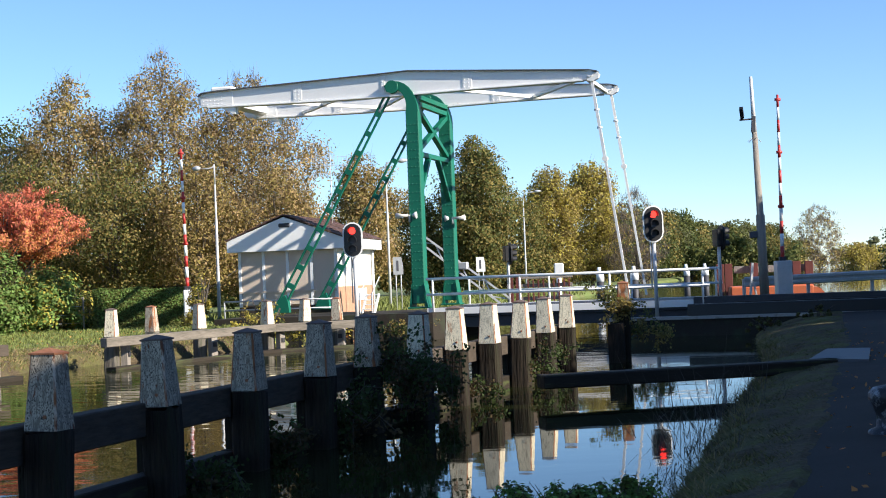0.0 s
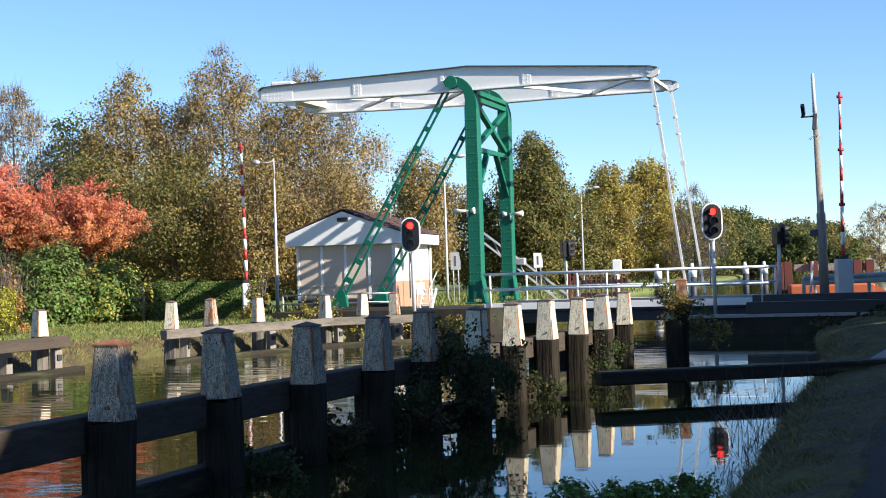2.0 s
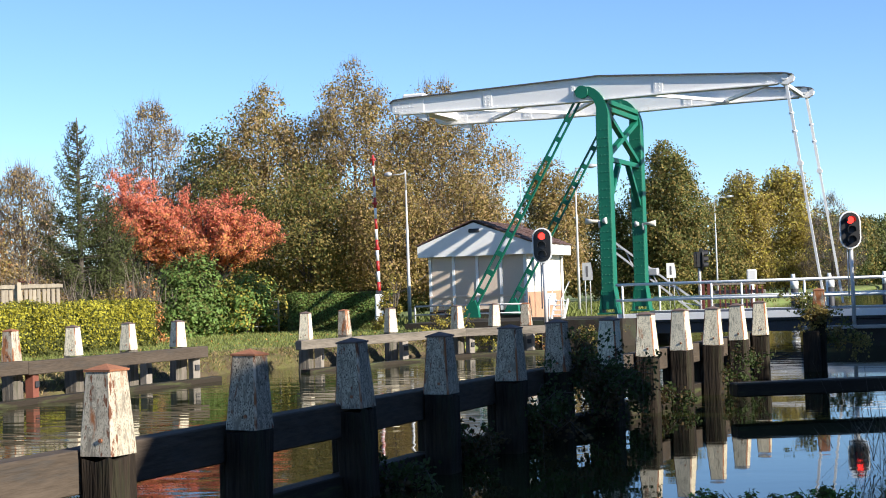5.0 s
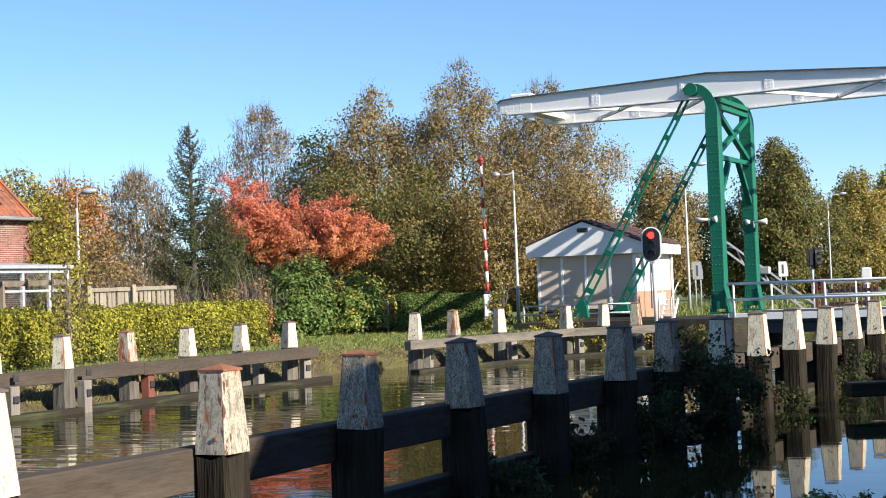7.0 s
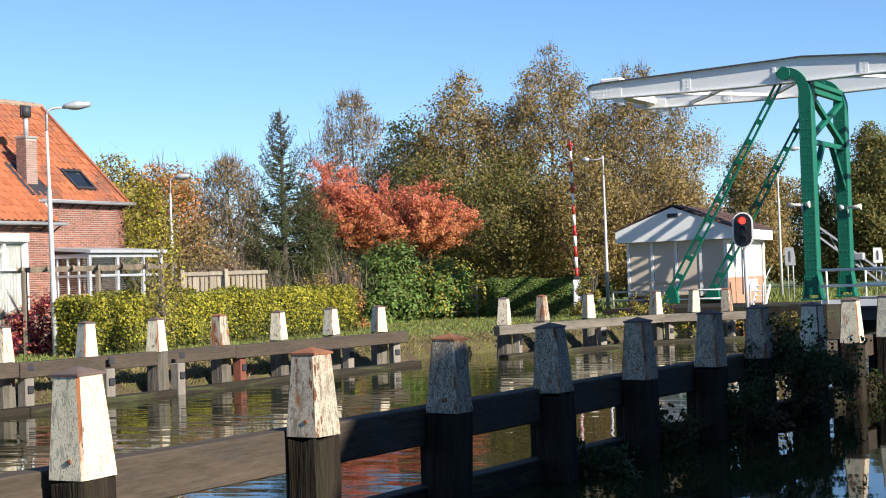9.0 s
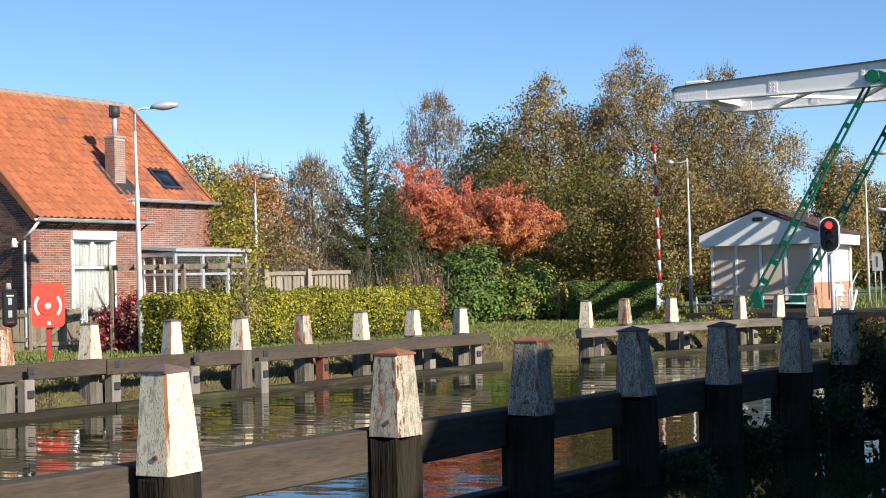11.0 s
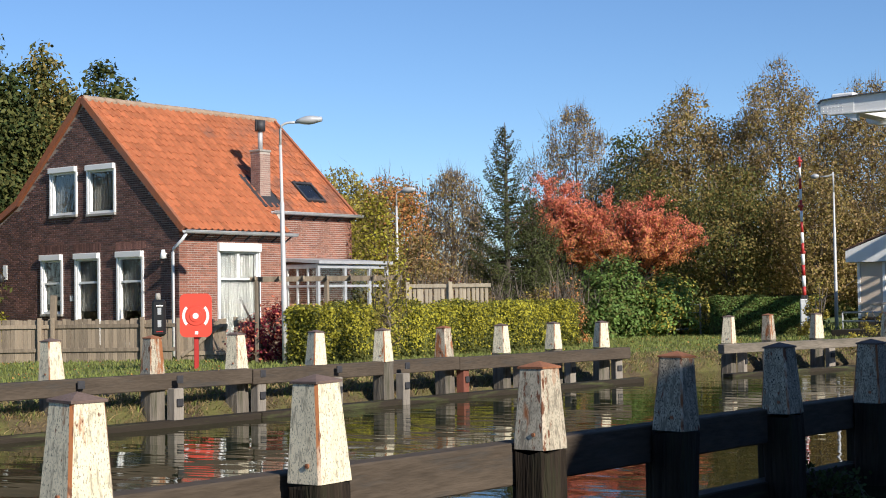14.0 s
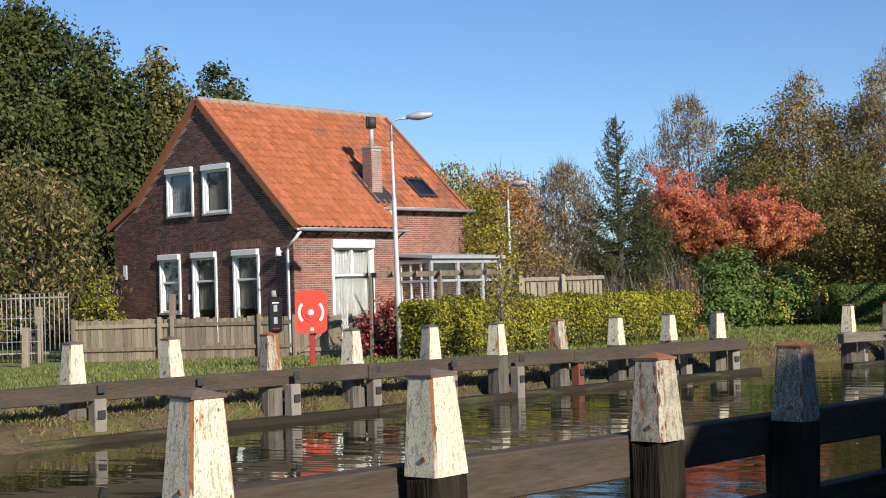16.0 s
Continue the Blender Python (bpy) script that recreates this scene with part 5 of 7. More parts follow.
def hedge(a, b, h, w, leaves, label, seed, n, size, second=None, share=0.3, rough=0.06):
    """A clipped hedge; the second colour keeps to its face and foot, the first, brighter as if sunlit, to its top and
    shoulders.
    """
    a, b = Vector(a), Vector(b)
    rng = np.random.default_rng(seed)
    L = (b - a).length
    ang = math.degrees(math.atan2(b.y - a.y, b.x - a.x))
    ob = empty("hedge", pose(a.x, a.y, min(ground_z(*a), ground_z(*b)) - 0.02, 0, 0, ang), label, "hedge")
    bm = bmesh.new()
    for k in range(int(L / 0.3)):
        x = 0.15 + k * 0.3
        for _ in range(3):
            tube(bm, [(x, 0, -0.1), (x + rng.uniform(-0.2, 0.2), rng.uniform(-0.3, 0.3) * w, h * 0.85)], [0.02, 0.006], 4, cap=False)
    part("stem_growth", bm, "bark", ob)["kind"] = "stuff"
    # dark block stands in for the shade deep between the leaves
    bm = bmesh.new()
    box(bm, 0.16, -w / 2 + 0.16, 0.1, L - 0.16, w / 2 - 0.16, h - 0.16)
    part("shade_core", bm, "l_dark", ob, "dark block for the shaded inside of the hedge")
    for mt, m, q in ((leaves, int(n * (1 - (share if second else 0))), 1), (second, int(n * share), 2)):
        if not mt:
            continue
        f = rng.uniform(size=m)
        high = rng.uniform(0.02, 1, m)
        # leaf colours sorted by height: sunlit tone high, shaded tone low
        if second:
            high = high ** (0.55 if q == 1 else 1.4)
        p = np.stack([rng.uniform(0, L, m), rng.uniform(-w / 2, w / 2, m), high * h], 1)
        face = np.zeros((m, 3))
        for lo, hi, axis, at, way in ((0, 0.45, 1, -w / 2, -1), (0.45, 0.55, 1, w / 2, 1), (0.55, 0.86, 2, h, 1), (0.86, 0.93, 0, 0, -1), (0.93, 1.01, 0, L, 1)):
            s = (f >= lo) & (f < hi)
            p[s, axis] = at
            face[s, axis] = way
        deep = np.abs(rng.normal(0, rough, m))
        p -= face * deep[:, None] - face * rough * 0.6
        # shears leave waves, and shoots push out here and there
        wave = 0.05 * np.sin(p[:, 0] * 2.3 + seed) + 0.04 * np.sin(p[:, 0] * 5.1) + 0.03 * np.sin(p[:, 2] * 6 + p[:, 0] * 3)
        p += face * wave[:, None] + rng.normal(size=(m, 3)) * rough * 0.4
        p[:, 2] = np.clip(p[:, 2], 0.02, None)
        foliage("leaves", p, size, mt, ob, seed + q, facing=face * 0.7 + np.array([0, 0, 0.3]) + rng.normal(size=(m, 3)) * 0.5)
    return ob


def polar(az, d):
    return -d * math.sin(radians(az)), d * math.cos(radians(az))


# the wood behind the hut and the red cherry
tree(*polar(18.1, 74), 11.1, 2.25, "l_brown", "thinly leaved tall grey tree with bare crown", 11, 13000, 0.055, "l_olive", 0.3, "pointed", 0.2, 7500, 0.5, 170, 60)
tree(*polar(16.0, 84), 10.9, 2.1, "l_spruce", "dark green tree in the wood", 12, 14000, 0.085, "l_green", 0.4, "round", 0.2, 0, 0.7, 90)
tree(*polar(13.9, 72), 11.5, 2.75, "l_olive", "tall pointed tree turning olive brown", 13, 52000, 0.062, "l_brown", 0.45, "pointed", 0.14, 2500, 0.6, 210, 46)
tree(*polar(10.5, 71), 12.3, 2.75, "l_brown", "tall tree with thin brown top", 14, 44000, 0.06, "l_olive", 0.5, "pointed", 0.12, 6500, 0.58, 230, 60)
tree(*polar(7.2, 72), 11.5, 3.1, "l_brown", "broad tree with thin brown autumn leaves", 15, 46000, 0.06, "l_olive", 0.45, "pointed", 0.12, 7000, 0.6, 250, 60)
tree(*polar(12.3, 66), 7.1, 2.5, "l_olive", "olive leaved tree at the edge of wood", 16, 24000, 0.058, "l_green", 0.5, "round", 0.2, 600, 0.55, 130, clear=1.3)
tree(*polar(9.3, 65), 6.9, 2.3, "l_olive", "olive leaved tree at the edge of wood", 17, 22000, 0.058, "l_brown", 0.35, "round", 0.2, 600, 0.55, 120, clear=1.5)
tree(*polar(6.4, 66), 6.4, 2.2, "l_brown", "brown leaved tree behind the hut", 18, 18000, 0.056, "l_olive", 0.5, "round", 0.15, 900, 0.5, 120)
tree(*polar(15.3, 69), 7.4, 2.3, "l_olive", "olive leaved tree behind red cherry", 19, 18000, 0.06, "l_green", 0.5, "round", 0.2, 400, 0.55, 110)
tree(*polar(17.2, 76), 7.4, 2.2, "l_olive", "half bare tree behind red cherry", 20, 10000, 0.06, "l_brown", 0.5, "round", 0.2, 1800, 0.5, 110)
tree(*polar(4.4, 110), 7.0, 1.5, "l_brown", "rust brown tree behind the hut roof", 21, 7000, 0.09, "l_orange", 0.5, "round", 0.15, 300, 0.5, 70)
# trees beyond the bridge
tree(*polar(2.95, 92), 9.1, 2.2, "l_olive", "brown olive tree across the road", 22, 26000, 0.078, "l_brown", 0.4, "round", 0.22, 900, 0.62, 100)
tree(*polar(1.2, 98), 7.0, 2.2, "l_olive", "olive tree across the road", 23, 16000, 0.078, "l_green", 0.5, "round", 0.12, 0, 0.65, 90)
tree(*polar(-1.35, 96), 10.3, 2.3, "l_green", "dense dark green round tree", 24, 42000, 0.085, "l_olive", 0.4, "round", 0.1, 0, 0.75, 130)
tree(*polar(0.1, 97), 6.8, 2.0, "l_green", "dense dark green tree", 25, 15000, 0.078, "l_olive", 0.4, "round", 0.1, 0, 0.65, 80)
tree(*polar(-2.9, 120), 7.9, 2.4, "l_olive", "olive tree in the far row", 26, 14000, 0.095, "l_green", 0.5, "round", 0.08, 0, 0.75, 80)
tree(*polar(-4.1, 128), 10.4, 2.3, "l_olive", "tall yellowing poplar in the far row", 27, 30000, 0.1, "l_yellow", 0.35, "column", 0.06, 600, 0.7, 130)
tree(*polar(-5.6, 132), 11.0, 2.5, "l_olive", "tall yellowing poplar in the far row", 28, 30000, 0.1, "l_yellow", 0.45, "column", 0.06, 600, 0.7, 130)
tree(*polar(-7.3, 128), 9.3, 2.5, "l_brown", "bare pale tree in the far row", 29, 1800, 0.08, "l_yellow", 0.3, "round", 0.15, 9000, 0.5, 130, 60)
for i in range(15):
    az = -6.4 - i * 0.42
    d = 165 + i * 8
    top = 1.4 + d * math.tan(radians(2.55 - 0.062 * i + 0.11 * math.sin(i * 2.4)))
    tree(*polar(az, d), top, d * 0.0145, ("l_green", "l_olive", "l_far")[i % 3], "green and olive tree in the distant row", 60 + i, 10500, 0.0006 * d + 0.05, ("l_dark", "l_green", "l_green")[i % 3], 0.5,
         "round", 0.04, 0, 1.0, 60, 12, group="distant row of trees")
tree(*polar(-14.0, 262), 12.2, 4.3, "l_brown", "large pale half bare willow in distance", 90, 6000, 0.12, "l_yellow", 0.3, "round", 0.05, 14000, 0.9, 150, 50)
tree(*polar(-12.8, 250), 7.0, 3.6, "l_olive", "olive tree in the distance", 91, 8000, 0.16, "l_green", 0.4, "round", 0.03, 0, 1.1, 60)
tree(*polar(-15.3, 300), 6.0, 4.6, "l_yellow", "yellow brown shrubs in the distance", 92, 8000, 0.18, "l_olive", 0.5, "round", 0.03, 0, 1.1, 60)
tree(*polar(-16.4, 320), 5.6, 5.0, "l_olive", "olive trees in the distance", 93, 8000, 0.18, "l_yellow", 0.4, "round", 0.03, 0, 1.1, 60)
tree(*polar(-17.3, 105), 5.4, 1.8, "l_dark", "dark green tree by the quay road", 94, 9000, 0.09, None, 0.3, "round", 0.1, 0, 0.6, 60)
# red cherry and its neighbours
cherry(*polar(16.3, 58.5), 5.5, 3.3, "l_red", "broad cherry tree in red and orange autumn leaf", 31, "l_orange", 0.42, 84)
cherry(*polar(18.7, 58), 6.6, 1.8, "l_red", "cherry tree with crimson upper shoots", 32, "l_orange", 0.25, 42, lean=-0.3)
shrub(*polar(17.0, 53.6), 3.2, 2.9, "l_bush", "large glossy evergreen laurel bush", 33, 13000, 0.062, "l_green", 0.3, droop=0.5, name="laurel")
shrub(*polar(14.8, 54.0), 2.45, 2.6, "l_bush", "loose green shrub with yellow leaves", 34, 6500, 0.06, "l_yellow", 0.35)
shrub(*polar(15.7, 55.6), 2.2, 2.2, "l_olive", "loose olive green garden shrub", 35, 4600, 0.06, "l_yellow", 0.3)
shrub(*polar(13.5, 55.6), 1.7, 1.7, "l_green", "loose green shrub with yellow leaves", 36, 3200, 0.06, "l_yellow", 0.3)
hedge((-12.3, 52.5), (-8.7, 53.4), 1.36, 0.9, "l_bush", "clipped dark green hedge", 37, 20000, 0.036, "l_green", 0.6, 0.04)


# spruce
def spruce(x, y, h, w, seed):
    rng = np.random.default_rng(seed)
    ob = empty("spruce", pose(x, y, ground_z(x, y)), "dark blue-green spruce with a bare spiky top", "tree")
    bm = bmesh.new()
    tube(bm, [(0, 0, -0.2), (0.03, 0, h * 0.5), (0, 0, h * 1.0)], [0.16, 0.08, 0.012], 7)
    pts = []
    for k in range(210):
        u = (k + rng.uniform()) / 210
        z = 0.3 + u * (h - 0.5)
        reach = (w * (1 - u) ** 0.8 + 0.1) * rng.uniform(0.75, 1.12)
        a = rng.uniform(0, 2 * math.pi)
        s = np.array([0, 0, z])
        m = s + np.array([math.cos(a), math.sin(a), -0.12 + 0.5 * u]) * reach * 0.65
        e = s + np.array([math.cos(a), math.sin(a), 0.06 + 1.1 * u]) * reach
        tube(bm, [s, m, e], [0.022, 0.012, 0.004], 4, cap=False)
        n = int(300 * (1 - u) ** 1.5 + 10)
        t = rng.uniform(0.15, 1, n)[:, None]
        base = (1 - t) ** 2 * s + 2 * t * (1 - t) * m + t * t * e
        pts.append(base + rng.normal(size=(n, 3)) * np.array([1, 1, 0.5]) * (0.03 + 0.10 * (1 - u)) - np.array([0, 0, 1]) * rng.uniform(0, 0.16 * (1 - u) + 0.02, n)[:, None])
    part("trunk", bm, "bark", ob)
    p = np.concatenate(pts)
    face = np.concatenate([p[:, :2] / w * 0.8, np.full((len(p), 1), 0.6)], 1) + rng.normal(size=(len(p), 3)) * 0.5
    foliage("needles", p, 0.055, "l_spruce", ob, seed, "", 0.6, 0.3, face)


spruce(*polar(20.85, 51), 7.5, 2.0, 41)
spruce(*polar(19.8, 52.5), 5.1, 1.9, 42)
tree(*polar(22.9, 66), 7.0, 1.9, "l_brown", "half bare grey tree against the sky", 43, 9000, 0.055, "l_olive", 0.25, "round", 0.2, 6500, 0.5, 130, 60)
tree(*polar(25.4, 64), 6.7, 1.9, "l_orange", "golden larch in autumn colour", 44, 26000, 0.062, "l_olive", 0.5, "round", 0.12, 1800, 0.55, 110)
tree(*polar(27.2, 62), 6.9, 1.7, "l_yellow", "yellow green garden tree", 45, 22000, 0.065, "l_olive", 0.5, "round", 0.12, 300, 0.5, 90)
tree(*polar(24.2, 58), 3.9, 1.5, "l_olive", "olive brown garden shrub tree", 46, 8000, 0.06, "l_brown", 0.5, "round", 0.08, 900, 0.45, 80)
tree(*polar(25.9, 47.6), 4.9, 0.8, "l_hedge", "slender yellow green columnar tree by the house", 47, 8500, 0.05, "l_olive", 0.5, "column", 0.03, 0, 0.3, 110, 20, 0.07)
tree(*polar(25.5, 34.6), 2.5, 0.42, "l_yellow", "thin sapling with yellow leaves before the hedge", 48, 700, 0.04, "l_olive", 0.45, "column", 0.15, 60, 0.24, 40, 16, 0.03, name="sapling")
# shrubs behind the long hedge
for i, (az, d, h, w, c1, c2) in enumerate(((23.4, 48, 2.5, 2.2, "l_brown", "l_olive"), (22.2, 47, 2.3, 2.0, "l_olive", "l_brown"), (21.2, 46, 1.9, 1.6, "l_brown", "l_olive"), (19.7, 47, 2.1, 1.7, "l_brown", "l_yellow"),
                                           (18.8, 48.5, 2.3, 1.7, "l_brown", "l_orange"), (24.6, 50, 2.7, 2.0, "l_olive", "l_brown"), (22.8, 49, 2.7, 0.9, "l_purple", "l_brown"), (25.8, 49, 2.6, 2.0, "l_olive", "l_yellow"))):
    q = shrub(*polar(az, d), h, w, c1, ("brown and olive garden shrub", "orange tinged garden shrub", "dark purple garden shrub")[2 if c1 == "l_purple" else i % 2], 100 + i, 2400, 0.05, c2, 0.4)
    rng = np.random.default_rng(400 + i)
    shoots(rng.normal(size=(30, 3)) * np.array([w * 0.25, w * 0.25, 0.2]) + np.array([0, 0, h * 0.55]), rng, 260, 0.6, q)
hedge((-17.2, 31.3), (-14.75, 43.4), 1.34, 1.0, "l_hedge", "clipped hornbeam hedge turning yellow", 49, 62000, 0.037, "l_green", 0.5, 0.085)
shrub(*polar(30.2, 37.6), 1.75, 1.7, "l_purple", "barberry bush with dark red leaves", 50, 3600, 0.042, "l_red", 0.35)
# oaks behind the house and the garden trees beside it
for az, d, h, s, c2, k, seed in ((43.2, 56, 12.7, 3.1, "l_dark", 70000, 51), (40.4, 57, 11.9, 2.0, "l_dark", 42000, 52), (38.2, 58, 11.4, 1.75, "l_olive", 36000, 53), (36.0, 60, 11.3, 1.6, "l_dark", 32000, 54), (47.2, 54, 12.2, 3.0, "l_dark", 40000, 58)):
    tree(*polar(az, d), h, s, "l_oak", "tall dense green oak behind the house", seed, k, 0.09, c2, 0.35, "round", 0.05, 0, 0.72, int(75 * s), 40, 0.28, group="oaks behind the house")
tree(*polar(37.6, 63), 8.0, 2.6, "l_oak", "dark green oak behind the gable", 59, 26000, 0.08, "l_dark", 0.5, "round", 0.05, 0, 0.8, 90, 20, 0.25)
tree(*polar(43.0, 45.0), 6.1, 1.9, "l_green", "cherry tree with drooping green and brown leaves", 55, 9500, 0.085, "l_brown", 0.4, "pointed", 0.15, 500, 0.55, 100, 40, 0.12, 1.0, 0.42, name="cherry_tree")
shrub(*polar(40.7, 43.0), 2.6, 1.6, "l_hedge", "yellow green shrub beside the gable", 56, 5200, 0.045, "l_green", 0.45)
shrub(*polar(44.9, 43.5), 2.4, 1.6, "l_olive", "olive green shrub by the garden gate", 57, 3600, 0.05, "l_green", 0.4)
# unseen trees added on the quay beside the camera, to shade the road and the nearer piles
for i, (x, y, h, s) in enumerate(((15.4, 15.8, 7.7, 2.9), (16.0, 21.5, 7.4, 2.9), (15.6, 25.6, 7.6, 2.6), (16.5, 18.6, 8.0, 2.6), (16.0, 29.0, 8.8, 3.3), (19.0, 35.0, 9.5, 3.3), (22.0, 41.0, 10.0, 3.5))):
    tree(x, y, h, s, "l_green", "unseen leafy tree added to shade the quay", 120 + i, 14500, 0.26, "l_olive", 0.4, "round", 0.0, 0, 0.9, 130, 40, 0.25, group="trees along the quay road")


def thicket(az0, az1, d, h, leaves, second, label, seed, n, size):
    """Low undergrowth in clumps that closes the foot of the wood."""
    rng = np.random.default_rng(seed)
    x0, y0 = polar((az0 + az1) / 2, d)
    ob = empty("undergrowth", pose(x0, y0, 0.4), label, "undergrowth", kind="stuff")
    k = max(30, n // 90)
    az = np.radians(rng.uniform(az0, az1, k))
    dd = d + rng.normal(0, 1.0, k)
    top = h * (0.66 + 0.2 * np.sin(az * 97 + seed) + 0.14 * np.sin(az * 263))
    c = np.stack([-dd * np.sin(az) - x0, dd * np.cos(az) - y0, top * rng.uniform(0.05, 1, k) ** 0.8], 1)
    r = np.clip(0.16 * h, 0.3, 1.4) * rng.uniform(0.6, 1.3, k)
    for mt, m, q in ((leaves, n // 2, 1), (second, n // 4, 2)):
        pick, way = rng.integers(k, size=m), unit(rng, m)
        p = c[pick] + way * (r[pick] * rng.uniform(0.1, 1, m) ** 0.5)[:, None]
        p[:, 2] = np.clip(p[:, 2], 0, None)
        foliage("leaves", p, size, mt, ob, seed + q, facing=way + np.array([0, 0, 0.4]) + rng.normal(size=(m, 3)) * 0.4)


thicket(5, 20, 98, 5.4, "l_olive", "l_dark", "dense wood behind the trees", 208, 30000, 0.2)
thicket(5, 20, 78, 3.2, "l_green", "l_dark", "dense olive undergrowth under the trees", 201, 22000, 0.12)
thicket(19, 33, 90, 4.2, "l_olive", "l_green", "dense wood behind the garden", 210, 22000, 0.18)
thicket(19, 31, 72, 3.2, "l_olive", "l_brown", "brown and olive undergrowth behind the garden", 202, 18000, 0.11)
thicket(34, 50, 66, 4.4, "l_green", "l_dark", "dark green undergrowth behind the house", 203, 18000, 0.13)
thicket(-3, 4.6, 120, 4.2, "l_olive", "l_green", "olive undergrowth beyond the road", 204, 16000, 0.16)
thicket(-13.2, -2.3, 200, 6.4, "l_green", "l_dark", "olive wood along the distant bank", 209, 26000, 0.22)
thicket(-26, -11.5, 420, 8, "l_far", "l_far", "distant autumn wood beyond the water", 206, 14000, 0.45)
thicket(12.8, 16.8, 57.5, 1.7, "l_olive", "l_dark", "shady growth below the red cherry", 207, 5000, 0.08)


# ---- growth on the banks ----
def blades(name, where, n, h, material, label, seed, lean=0.5, w=0.006):
    """Grass blades on the ground; where() gives a random place."""
    rng = np.random.default_rng(seed)
    verts, faces = [], []
    for _ in range(n):
        x, y = where(rng)
        z = ground_z(x, y)
        a, hh = rng.uniform(0, 2 * math.pi), h * rng.uniform(0.4, 1.3)
        dx, dy = math.cos(a) * w, math.sin(a) * w
        lx, ly = rng.normal(0, lean * hh, 2)
        k = len(verts)
        verts += [(x - dx, y - dy, z - 0.02), (x + dx, y + dy, z - 0.02), (x + lx * 0.4 + dx * 0.7, y + ly * 0.4 + dy * 0.7, z + hh * 0.6), (x + lx, y + ly, z + hh), (x + lx * 0.4 - dx * 0.7, y + ly * 0.4 - dy * 0.7, z + hh * 0.6)]
        faces += [(k, k + 1, k + 2, k + 4), (k + 4, k + 2, k + 3)]
    me = bpy.data.meshes.new(name)
    me.from_pydata(verts, [], faces)
    me.materials.append(M[material])
    return tagged(new(name, me), label, "grass", kind="stuff")


def near_bank(rng):
    y = 9.5 + 29 * rng.uniform() ** 1.3
    a, b = along(RIGHT, y), along(ROAD, y) + 0.15
    return a + (b - a) * rng.uniform(), y


def far_slope(rng):
    y = rng.uniform(15, 44)
    return along(LEFT, y) - rng.uniform(0.1, 1.5), y


def far_lawn(rng):
    y = rng.uniform(15, 56)
    return along(LEFT, y) - rng.uniform(1.0, 14.5), y


def beyond(rng):
    y = rng.uniform(57, 120)
    return along(LEFT, y) - rng.uniform(0.2, 12), y


def near_edge(rng):
    y = 8.5 + 27 * rng.uniform() ** 1.2
    return along(RIGHT, y) + rng.normal(0.12, 0.16), y


def bank(name, inner, outer, y0, y1, lift, label):
    """A bare earth slope between two lines, lumpy and with a frayed upper edge."""
    ys = np.arange(y0, y1, 0.2)
    verts, faces, k = [], [], 13
    for y in ys:
        a, b = inner(y), outer(y) + 0.14 * noise.noise((y * 0.8, 1.3, 5))
        for j in range(k):
            x = a + (b - a) * j / (k - 1)
            lump = 0.05 * noise.noise((x * 2.1, y * 2.1, 4)) + 0.03 * noise.noise((x * 6, y * 6, 9))
            verts.append((x, y, ground_z(x, y) + lift + (lump if 0 < j < k - 1 else -0.03)))
    for i in range(len(ys) - 1):
        faces += [(i * k + j, i * k + j + 1, (i + 1) * k + j + 1, (i + 1) * k + j) for j in range(k - 1)]
    me = bpy.data.meshes.new(name)
    me.from_pydata(verts, [], faces)
    me.materials.append(M["bankearth"])
    tagged(new(name, me), label, "bank", kind="structure")


bank("quay_bank", lambda y: along(RIGHT, y) - 0.12, lambda y: along(ROAD, y) + 0.34, 7.0, 40.0, 0.075, "dark trampled earth slope beside the quay road")
bank("canal_bank", lambda y: along(LEFT, y) - 0.75, lambda y: along(LEFT, y) + 0.12, 14.0, 43.5, 0.055, "bare brown earth bank behind the guide work")
blades("bank_grass", near_bank, 28000, 0.08, "sedge", "dull trampled grass on the quay bank", 301, 0.9, w=0.008)
blades("dry_grass", near_bank, 13000, 0.075, "straw", "dry grass among the quay bank", 302, 1.1, 0.005)
blades("bank_grass", near_edge, 7000, 0.12, "sedge", "long grass hanging over the water edge", 307, 0.9, 0.008)
blades("dry_grass", near_edge, 3500, 0.15, "straw", "dry stalks at the water edge", 308, 0.8, 0.005)
blades("dry_grass", far_slope, 13000, 0.14, "straw", "dry yellow grass hanging over the bank", 303, 0.9, 0.012)
blades("bank_grass", far_slope, 8000, 0.13, "blade", "green grass on the farther bank", 304, 0.7, 0.012)
blades("lawn_grass", far_lawn, 44000, 0.09, "blade", "short green grass on the farther bank", 305, 0.5, 0.014)
blades("meadow_grass", beyond, 9000, 0.3, "blade", "meadow grass beyond the bridge", 306, 0.5, 0.04)


def litter(name, where, n, size, material, label, seed):
    rng = np.random.default_rng(seed)
    pts = []
    for _ in range(n):
        x, y = where(rng)
        pts.append((x, y, ground_z(x, y) + 0.045))
    ob = foliage(name, pts, size, material, None, seed)
    tagged(ob, label, "leaves")


litter("fallen_leaves", lambda r: (along(RIGHT, (y := r.uniform(9, 34))) + r.uniform(0.2, 6), y), 900, 0.03, "l_orange", "scattered fallen leaves on the quay", 311)
litter("fallen_leaves", far_lawn, 2200, 0.022, "l_orange", "scattered fallen leaves on the lawn", 312)


